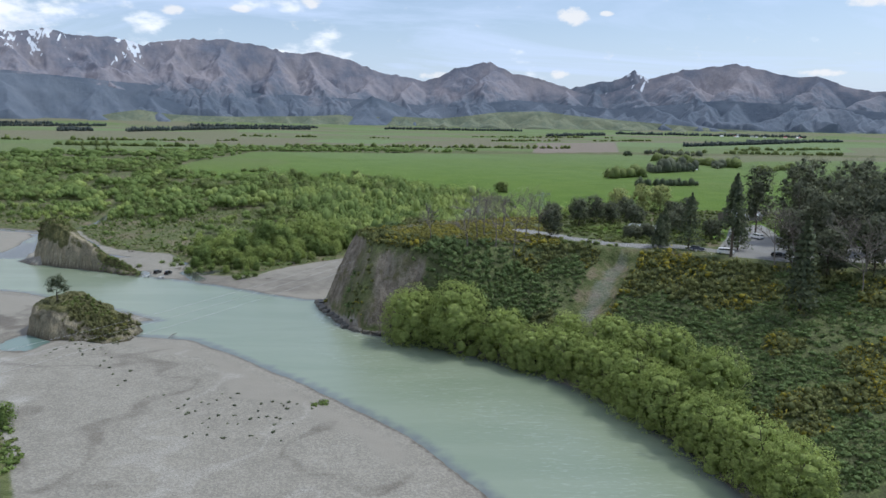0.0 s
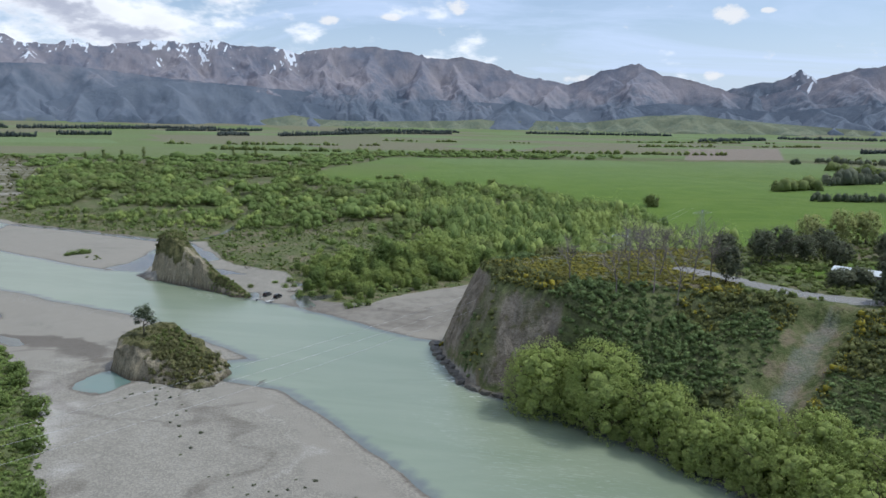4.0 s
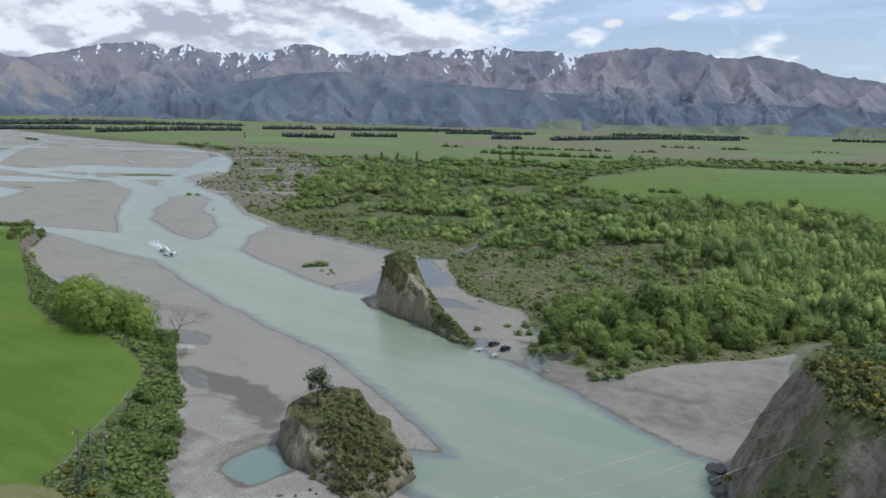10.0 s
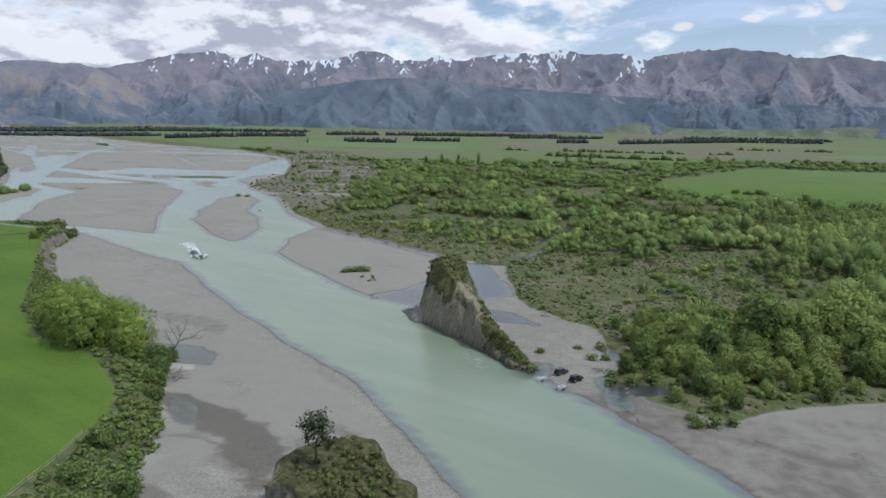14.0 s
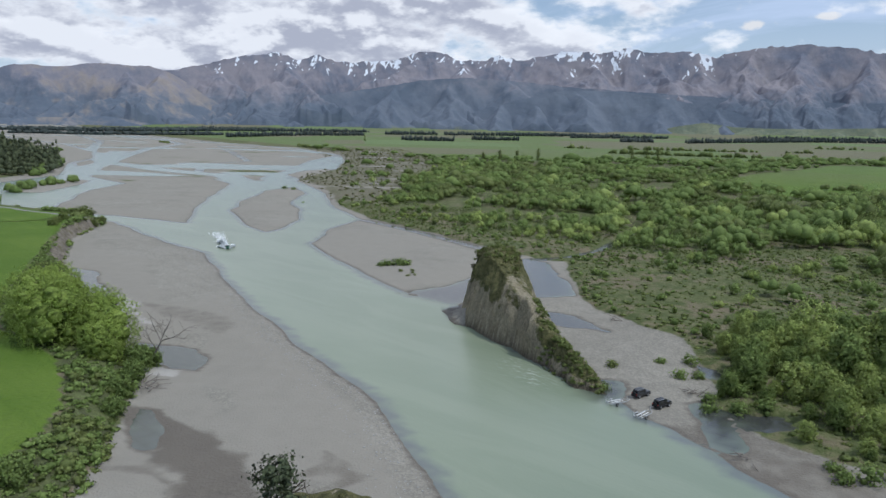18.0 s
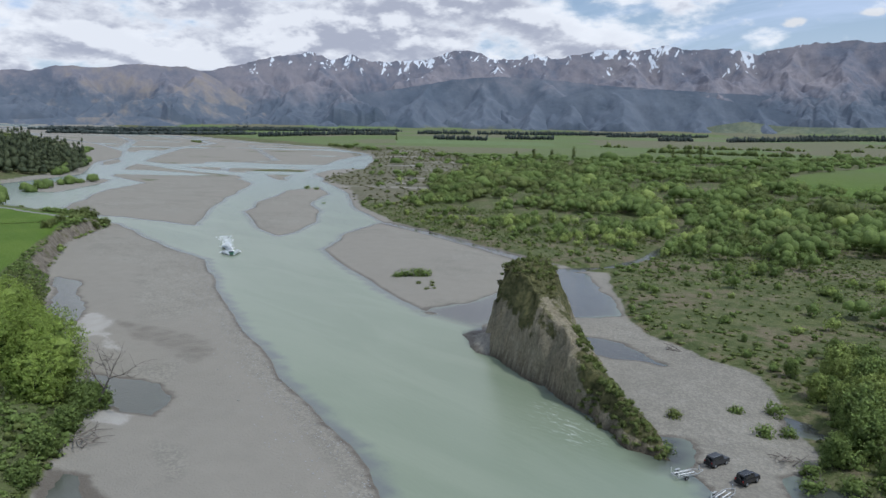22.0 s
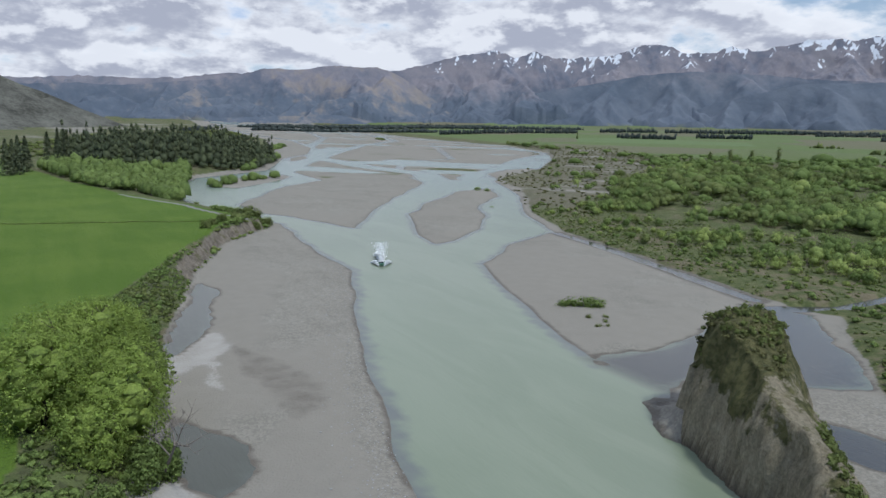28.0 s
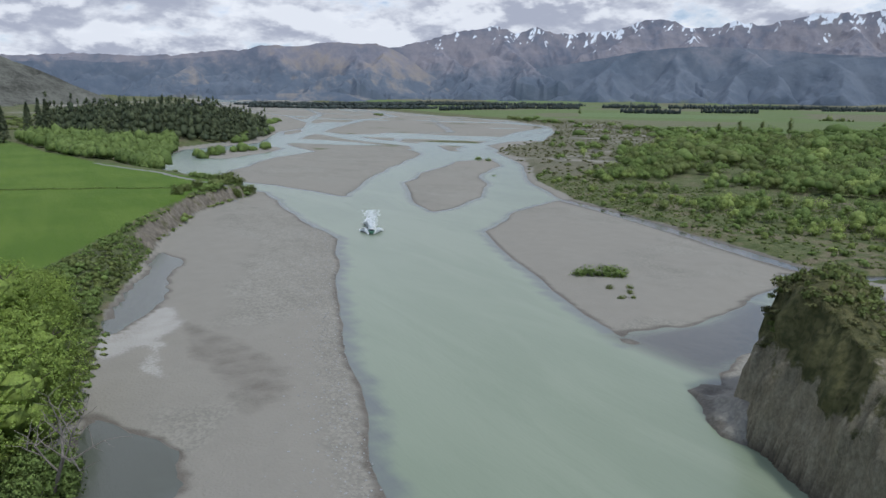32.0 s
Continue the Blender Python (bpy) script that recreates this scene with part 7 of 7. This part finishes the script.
def pylon(x, y, z, h, label, turn):
    ob = empty("pylon", label, "pylon", Matrix.Translation((x, y, z)) @ Matrix.Rotation(turn, 4, "Z"), "pylons")
    levels = [(0, 2.6), (0.28, 1.9), (0.52, 1.3), (0.72, 0.9), (0.90, 0.7), (1.0, 0.45)]
    for sx_, sy_ in ((1, 1), (1, -1), (-1, -1), (-1, 1)):
        bars("leg", [((sx_ * a * 1, sy_ * a, t * h), (sx_ * b, sy_ * b, u * h)) for (t, a), (u, b) in zip(levels, levels[1:])], 0.09, M_STEEL, ob, sides=4)
    lattice_bars = []
    for (t, a), (u, b) in zip(levels, levels[1:]):
        for s in (1, -1):
            lattice_bars += [((a, s * a, t * h), (-b, s * b, u * h)), ((-a, s * a, t * h), (b, s * b, u * h)), ((s * a, a, t * h), (s * b, -b, u * h)), ((s * a, -a, t * h), (s * b, b, u * h))]
    bars("lattice_bar", lattice_bars, 0.05, M_STEEL, ob, sides=4)
    bars("crossarm", [((-7.5, 0, 0.90 * h), (7.5, 0, 0.90 * h)), ((-7.5, 0, 0.90 * h), (0, 0, 0.97 * h)), ((7.5, 0, 0.90 * h), (0, 0, 0.97 * h)), ((-6, 0, 0.86 * h), (6, 0, 0.86 * h))], 0.08, M_STEEL, ob, sides=4)
    bars("insulator", [((s, 0, 0.90 * h), (s * 1.0 - 1.2, -1.6, 0.885 * h)) for s in (-7.3, 0, 7.3)], 0.13, M_WHITEPAINT, ob, "white insulator string")
    return ob


pylon(38, 312, height(38, 312), 27, "slender grey steel lattice pylon behind the bluff", 0.5)
pylon(96, 470, height(96, 470), 16, "small grey steel lattice pylon at the paddock edge", 0.6)


def wire(a, b, sag, label):
    v, f = [], []
    n = 26
    pts = [Vector(a).lerp(Vector(b), k / n) - Vector((0, 0, sag * 4 * (k / n) * (1 - k / n))) for k in range(n + 1)]
    for p, q in zip(pts, pts[1:]):
        tube(v, f, p, q, 0.02, 0.02, 4)
    return thing_np("power_line", mesh_np("power_line", np.array(v), np.array(f), [M_WIRE], True), label, "wire", group="power lines")


PZ = height(38, 312) + 24
for k in (-7.0, 0.0, 7.0):
    wire((38 + k * 0.88, 312 + k * 0.48, PZ), (-84 + k * 0.9, 78 - k * 0.45, 21), 5.0, "pale power line strung across the river")
far_pole = empty("power_pole", "tall timber H-frame power pole on the paddock terrace", "power pole", Matrix.Translation((-84, 78, height(-84, 78))))
fz = 21 - height(-84, 78)
bars("pole", [((-3, 1.5, -0.5), (-3, 1.5, fz + 0.6)), ((3, -1.5, -0.5), (3, -1.5, fz + 0.6))], 0.18, M_TIMBER, far_pole)
bars("crossarm", [((-7, 3.5, fz), (7, -3.5, fz))], 0.12, M_TIMBER, far_pole)
for k in (-1.4, 1.4):
    wire((-4 + k * 2.4, 262, height(-4, 262) + 13.4), (60 + k, 300, 40), 1.5, "thin power line along the bluff")
rail_posts("wire_fence", "post and wire fence along the bluff top", [(0, 214), (3, 219), (6, 224), (10, 229), (15, 234), (21, 238)], 1.4, M_DEAD, 2)
rail_posts("wire_fence", "post and wire fence at the paddock edge", [(-128, 141), (-133, 146), (-138, 152), (-143, 159), (-148, 166), (-155, 174)], 1.1, M_TIMBER, 2)


# ---- vehicles ----
def block(sx, sy, sz, at=(0, 0, 0), bevel=0.04, taper=(1, 1), shift=0.0):
    bm = bmesh.new()
    bmesh.ops.create_cube(bm, size=1)
    for v in bm.verts:
        up_ = v.co.z > 0
        v.co = Vector((v.co.x * sx * (taper[0] if up_ else 1) + (shift if up_ else 0), v.co.y * sy * (taper[1] if up_ else 1), v.co.z * sz)) + Vector(at)
    if bevel:
        bmesh.ops.bevel(bm, geom=list(bm.edges), offset=bevel, segments=2, affect="EDGES", profile=0.7)
    return bm


def wheel_on(parent, x, y, r=0.38, w=0.26):
    for name, rr, ww, mat in (("tyre", r, w, M_TYRE), ("rim", r * 0.6, w + 0.03, M_STEEL)):
        bm = bmesh.new()
        bmesh.ops.create_cone(bm, cap_ends=True, segments=20, radius1=rr, radius2=rr, depth=ww, matrix=Matrix.Translation((x, y, r)) @ Matrix.Rotation(math.pi / 2, 4, "X"))
        bmesh.ops.bevel(bm, geom=[e for e in bm.edges if len(e.link_faces) == 2 and e.calc_face_angle() > 1], offset=0.03, segments=1, affect="EDGES")
        ob = part(name if name == "tyre" else "rim", bm, mat, parent if name == "tyre" else wheel_on.last)
        if name == "tyre":
            wheel_on.last = ob


def car(x, y, turn, label, paint, style="suv", group="", z=None):
    L, W, H = {"suv": (3.9, 1.66, 1.66), "car": (4.3, 1.75, 1.45), "van": (5.0, 1.85, 1.95)}[style]
    m = Matrix.Translation((x, y, (height(x, y) if z is None else z) + 0.02)) @ Matrix.Rotation(turn, 4, "Z")
    ob = empty({"suv": "suv", "car": "car", "van": "van"}[style], label, "car" if style != "van" else "van", m, group)
    body_h = 0.62 if style != "van" else 0.75
    part("body", block(L, W, body_h, (0, 0, 0.42 + body_h / 2), 0.10, (0.98, 0.94)), paint, ob)
    cab_l, cab_x = (L * 0.66, -L * 0.12) if style != "van" else (L * 0.86, -L * 0.05)
    cab_h = H - 0.42 - body_h
    part("cabin", block(cab_l, W * 0.92, cab_h, (cab_x, 0, 0.42 + body_h + cab_h / 2), 0.09, (0.80, 0.84), -0.08), paint, ob)
    gl = 0.6
    for s in (1, -1):
        part("side_window", block(cab_l * 0.78, 0.03, cab_h * gl, (cab_x - 0.04, s * W * 0.435, 0.44 + body_h + cab_h * 0.48), 0.01, (0.9, 1)), M_GLASS, ob)
        part("headlight", block(0.06, 0.28, 0.16, (L / 2 - 0.01, s * W * 0.34, 0.42 + body_h * 0.7), 0.02), M_WHITEPAINT, ob)
        part("tail_light", block(0.06, 0.16, 0.26, (-L / 2 + 0.01, s * W * 0.38, 0.42 + body_h * 0.75), 0.02), M_RED, ob)
    part("windscreen", block(0.05, W * 0.74, cab_h * gl, (cab_x + cab_l * 0.455 - 0.08, 0, 0.44 + body_h + cab_h * 0.5), 0.01), M_GLASS, ob)
    part("rear_window", block(0.05, W * 0.72, cab_h * gl * 0.9, (cab_x - cab_l * 0.455 - 0.08, 0, 0.44 + body_h + cab_h * 0.5), 0.01), M_GLASS, ob)
    part("front_bumper", block(0.16, W * 0.96, 0.24, (L / 2, 0, 0.45), 0.05), M_TYRE, ob)
    part("rear_bumper", block(0.16, W * 0.96, 0.24, (-L / 2, 0, 0.45), 0.05), M_TYRE, ob)
    for sx_ in (0.31, -0.31):
        for s in (1, -1):
            wheel_on(ob, sx_ * L, s * (W / 2 - 0.12), 0.38 if style == "suv" else 0.33)
    if style == "suv":
        for s in (1, -1):
            part("roof_rail", block(cab_l * 0.7, 0.05, 0.06, (cab_x - 0.1, s * W * 0.33, H + 0.05), 0.01), M_STEEL, ob)
        bm = bmesh.new()
        bmesh.ops.create_cone(bm, cap_ends=True, segments=18, radius1=0.36, radius2=0.36, depth=0.2, matrix=Matrix.Translation((-L / 2 - 0.12, 0, 1.0)) @ Matrix.Rotation(math.pi / 2, 4, "Y"))
        part("spare_wheel", bm, M_TYRE, ob)
    return ob


def trailer(x, y, turn, label):
    m = Matrix.Translation((x, y, max(0.0, height(x, y)))) @ Matrix.Rotation(turn, 4, "Z")
    ob = empty("boat_trailer", label, "trailer", m, "boat trailers")
    for s in (1, -1):
        part("side_beam", block(3.8, 0.10, 0.12, (-0.4, s * 0.75, 0.55), 0.02), M_GALV, ob)
        bars("drawbar", [((1.5, s * 0.75, 0.55), (3.0, 0, 0.5))], 0.06, M_GALV, ob)
        part("mudguard", block(0.9, 0.26, 0.10, (-0.9, s * 1.02, 0.78), 0.03), M_GALV, ob)
        wheel_on(ob, -0.9, s * 1.02, 0.32, 0.2)
        part("bunk_rail", block(3.0, 0.14, 0.10, (-0.5, s * 0.35, 0.68), 0.02), M_WHITEPAINT, ob)
        bars("guide_post", [((-2.2, s * 0.8, 0.55), (-2.2, s * 0.8, 1.5))], 0.04, M_WHITEPAINT, ob)
    for k in (-2.2, -0.6, 1.2):
        part("cross_beam", block(0.10, 1.5, 0.10, (k, 0, 0.53), 0.02), M_GALV, ob)
    part("winch_post", block(0.12, 0.12, 0.8, (2.2, 0, 0.95), 0.02), M_GALV, ob)
    return ob


car(-107.0, 274.2, 1.30, "black off-road vehicle parked on shingle with a boat trailer", M_GREYPAINT, "suv", "parked off-roaders")
car(-101.4, 271.6, 1.35, "black off-road vehicle parked on shingle by the water", M_BLACKPAINT, "suv", "parked off-roaders")
trailer(-108.7, 267.9, 1.15, "empty silver boat trailer backed to the river's edge")
trailer(-102.1, 265.6, 1.50, "empty silver boat trailer standing in the shallows")
car(99, 184.5, -0.55, "dark blue car on the river road", M_BLUEPAINT, "car")
car(105.5, 178.5, -0.35, "white van parked at the roadside", M_WHITEPAINT, "van")
car(131, 212, 1.9, "white van in the gravel car park", M_WHITEPAINT, "van")
car(122.5, 179, 0.1, "dark car parked under the gum trees", M_BLACKPAINT, "car")
car(137, 240, 0.3, "silver car by the house", M_STEEL, "car")


# ---- jet boat and its wake ----
boat = empty("jet_boat", "small green jet boat throwing spray on the river", "boat", Matrix.Translation((-318, 309, 0.15)) @ Matrix.Rotation(math.atan2(-0.42, 0.9), 4, "Z"))
bm = bmesh.new()
prof = [(-2.4, 1.0, 0.0), (-1.0, 1.05, 0.0), (0.8, 0.95, 0.05), (2.0, 0.55, 0.15), (2.9, 0.04, 0.3)]
rows_ = []
for px_, hw_, kz in prof:
    rows_.append([bm.verts.new((px_, -hw_, 0.75 + kz * 0.6)), bm.verts.new((px_, -hw_ * 0.75, 0.1 + kz)), bm.verts.new((px_, 0, -0.15 + kz)), bm.verts.new((px_, hw_ * 0.75, 0.1 + kz)), bm.verts.new((px_, hw_, 0.75 + kz * 0.6))])
for a_, b_ in zip(rows_, rows_[1:]):
    for k in range(4):
        bm.faces.new((a_[k], b_[k], b_[k + 1], a_[k + 1]))
    bm.faces.new((a_[4], b_[4], b_[0], a_[0]))
bm.faces.new(rows_[0])
part("hull", bm, M_GREENPAINT, boat)
part("cockpit", block(1.8, 1.5, 0.25, (-0.6, 0, 0.85), 0.06), M_TYRE, boat)
part("windscreen", block(0.08, 1.5, 0.5, (0.6, 0, 1.05), 0.02, (1, 0.8), -0.2), M_GLASS, boat)
part("engine_cover", block(0.9, 1.1, 0.35, (-1.8, 0, 0.85), 0.08), M_WHITEPAINT, boat)
g = np.random.default_rng(12)
def spray(pos, size, label):
    v, f = cards(pos, unit(g.normal(0, 0.5, pos.shape) + np.array([0, 0, 1.2])), np.full(len(pos), size))
    part("spray", mesh_np("spray", v, f, [M_FOAM]), None, boat, label)


n = 3400
t = g.uniform(0, 1, n) ** 1.4
spray(np.stack([-2.2 - t * 17, -0.10 * t * 17 + g.normal(0, 0.32, n) * (0.6 + 0.9 * t), 0.15 + (0.4 + 2.6 * np.sin(math.pi * np.minimum(t * 1.15, 1))) * g.uniform(0, 1, n) ** 0.7], -1), 0.50, "white rooster tail behind the boat")
t = g.uniform(0, 1, n) ** 1.5
spray(np.stack([-4 - t * 46, g.normal(0, 1, n) * (0.5 + 1.0 * t), 0.03 + np.abs(g.normal(0, 0.10, n)) * (1 - t)], -1)[: n // 2], 0.42, "pale foaming wake on the water")
t = g.uniform(0, 1, n)
side_ = g.choice([-1, 1], n)
spray(np.stack([1.6 - 6.5 * t + g.normal(0, 0.3, n), side_ * (0.9 + 3.0 * t * g.uniform(0.55, 1.05, n)), 0.1 + 1.2 * np.sin(math.pi * t) * g.uniform(0.1, 1, n)], -1)[: n // 2], 0.45, "white bow spray thrown to both sides")


# ---- buildings ----
def gable(name, label, x, y, z, turn, L, W, H, ridge, wall, roof, doors=1, windows=3, category="house"):
    ob = empty(name, label, category, Matrix.Translation((x, y, z)) @ Matrix.Rotation(turn, 4, "Z"))
    bm = bmesh.new()
    pts = [(-L / 2, -W / 2, -0.3), (L / 2, -W / 2, -0.3), (L / 2, W / 2, -0.3), (-L / 2, W / 2, -0.3)]
    lo = [bm.verts.new(p) for p in pts]
    hi = [bm.verts.new((p[0], p[1], H)) for p in pts]
    r1, r2 = bm.verts.new((-L / 2, 0, H + ridge)), bm.verts.new((L / 2, 0, H + ridge))
    for k in range(4):
        bm.faces.new((lo[k], lo[(k + 1) % 4], hi[(k + 1) % 4], hi[k]))
    bm.faces.new((hi[0], hi[3], r1))
    bm.faces.new((hi[1], r2, hi[2]))
    part("wall", bm, wall, ob)
    for s in (1, -1):
        bm = bmesh.new()
        e = 0.35
        q = [(-L / 2 - e, s * (W / 2 + e), H - ridge * e / (W / 2)), (L / 2 + e, s * (W / 2 + e), H - ridge * e / (W / 2)), (L / 2 + e, 0, H + ridge), (-L / 2 - e, 0, H + ridge)]
        a_ = [bm.verts.new((p[0], p[1], p[2] + 0.02)) for p in q]
        b_ = [bm.verts.new((p[0], p[1], p[2] + 0.14)) for p in q]
        bm.faces.new(a_)
        bm.faces.new(b_[::-1])
        for k in range(4):
            bm.faces.new((a_[k], b_[k], b_[(k + 1) % 4], a_[(k + 1) % 4]))
        part("roof", bm, roof, ob)
    for k in range(windows):
        wx_ = -L / 2 + (k + 0.6) * L / (windows + 0.2)
        w_ = part("window", block(1.3, 0.08, 1.1, (wx_, -W / 2, 1.55), 0.02), M_WHITEPAINT, ob)
        part("pane", block(1.1, 0.06, 0.9, (wx_, -W / 2 - 0.03, 1.55), 0), M_GLASS, w_)
    for k in range(doors):
        part("door", block(0.95, 0.07, 2.05, (L / 2 - 1.0 - 2 * k, -W / 2 - 0.01, 1.02), 0.02), M_TIMBER, ob)
    return ob


gable("house", "timber house with a grey iron roof behind the car park", 147, 262, 29.4, 0.35, 16, 9, 2.9, 2.2, M_TIMBER, M_ROOFGREY)
gable("shed", "low shed with a pale iron roof beside the road", 95, 222, 29.3, -0.55, 14, 6, 2.4, 0.9, M_TIMBER, M_ROOFPALE, 1, 2, "shed")
gable("barn", "long white-roofed barn on the plain", -1362, 2043, 11, 1.2, 60, 14, 5, 3, M_WHITEPAINT, M_ROOFPALE, 1, 0, "barn")
gable("barn", "pale farm shed among trees", 388, 965, 8.5, 0.4, 18, 9, 3.5, 2, M_WHITEPAINT, M_ROOFPALE, 1, 1, "barn")
gable("glasshouse", "long low pale tunnel house in the paddocks", 345, 1440, 9.5, 0.7, 95, 8, 2.2, 1.0, M_ROOFPALE, M_ROOFPALE, 1, 0, "shed")
gable("farmhouse", "small red-roofed farmhouse on the plain", 660, 1330, 11, 0.2, 18, 10, 3, 2.4, M_WHITEPAINT, M_RED, 1, 2)

village = random.Random(77)
for k in range(18):
    far_r, far_a = village.uniform(3250, 3620), radians(village.uniform(23.5, 30.5))
    vx, vy = -50 + far_r * math.sin(far_a), 150 + far_r * math.cos(far_a)
    gable("village_house", "small pale house of a far village below the hills", vx, vy, height(vx, vy), village.uniform(0, 3), 15, 9, 3.2, 2.4, M_WHITEPAINT, village.choice((M_ROOFPALE, M_ROOFGREY, M_RED)), 0, 0)

# retaining wall of open crib blocks under the road
crib = empty("retaining_wall", "pale concrete crib retaining wall below the road", "wall", Matrix.Translation((66, 197.5, 25.6)) @ Matrix.Rotation(-0.20, 4, "Z"))
for row in range(2):
    part("footing_beam", block(16, 0.5, 0.35, (8, 0.9 * row, 1.7 * row), 0.03), M_CONC, crib)
    for k in range(12):
        part("crib_block", block(0.42, 0.9, 1.1, (0.7 + k * 1.33, 0.9 * row, 0.7 + 1.7 * row), 0.04), M_CONC, crib)
    part("cap_beam", block(16, 0.5, 0.28, (8, 0.9 * row, 1.35 + 1.7 * row), 0.03), M_CONC, crib)
rail_posts("guard_rail", "white guard rail along the outer edge of the road", [(66, 202), (72, 198), (79, 195), (86, 192), (93, 188), (98, 183), (101, 178)], 0.8, M_WHITEPAINT, 2)

# broken ledges along the foot of the bluff
ledge = random.Random(91)
LEDGES = [(-28, 229), (-27, 222), (-22.5, 213), (-18.5, 204), (-14, 195), (-8, 189), (0, 186.5), (7, 184)]
for (ax, ay), (bx_, by_) in zip(LEDGES, LEDGES[1:]):
    for k in range(3):
        t = (k + ledge.random()) / 3
        r = ledge.uniform(0.8, 2.0)
        bm = bmesh.new()
        bmesh.ops.create_icosphere(bm, subdivisions=2, radius=1.0)
        for v in bm.verts:
            f_ = 1 + 0.55 * (noise.noise(v.co * 1.3 + Vector((ax, k * 7.0, ay))))
            v.co = Vector((v.co.x * r * 1.3 * f_, v.co.y * r * f_, max(-0.6, min(0.55, v.co.z)) * r * 0.9 * f_))
        ob = new("ledge_rock", bpy.data.meshes.new("ledge_rock"))
        bm.to_mesh(ob.data)
        bm.free()
        ob.data.materials.append(M_LEDGE)
        ob.matrix_world = Matrix.Translation((ax + (bx_ - ax) * t, ay + (by_ - ay) * t, 0.15)) @ Matrix.Rotation(ledge.uniform(0, 6.28), 4, "Z")
        tagged(ob, "dark wet rock ledge at the foot of the bluff", "rock", "ledge rocks")

# larger stones along the water's edge
stx, sty = scatter(-330, -70, 196, 300, 0.9, lambda x, y: 0.55 * step(-inside(x, y, LAND_LEFT), -14, -2) * (inside(x, y, LAND_LEFT) > 0.4))
sr = rng.uniform(0.06, 0.20, len(stx))
szz = survey(stx, sty)[0]
cube_v = BALL[[0, 1, 2, 3, 4, 5, 12, 13, 14, 15, 16, 17]] * np.array([1, 1, 0.7])
vv = (np.stack([stx, sty, szz], -1)[:, None, :] + cube_v[None] * (sr[:, None, None] * rng.uniform(0.7, 1.4, (len(stx), 1, 3)))).reshape(-1, 3)
st = np.arange(len(stx))[:, None, None] * 12
qs = np.array([(k, (k + 1) % 6, (k + 1) % 6 + 6, k + 6) for k in range(6)])
caps = np.array([(6, 7, 8, 9), (6, 9, 10, 11)])
M_STONE = plain("river_stone", (0.30, 0.30, 0.295), 0.9, 0, 0.3, 1.3)
thing_np("river_stones", mesh_np("river_stones", vv, [(st + qs[None]).reshape(-1, 4), (st + caps[None]).reshape(-1, 4)], [M_STONE]), "grey river cobbles along the shingle bar", "stones", "stuff")
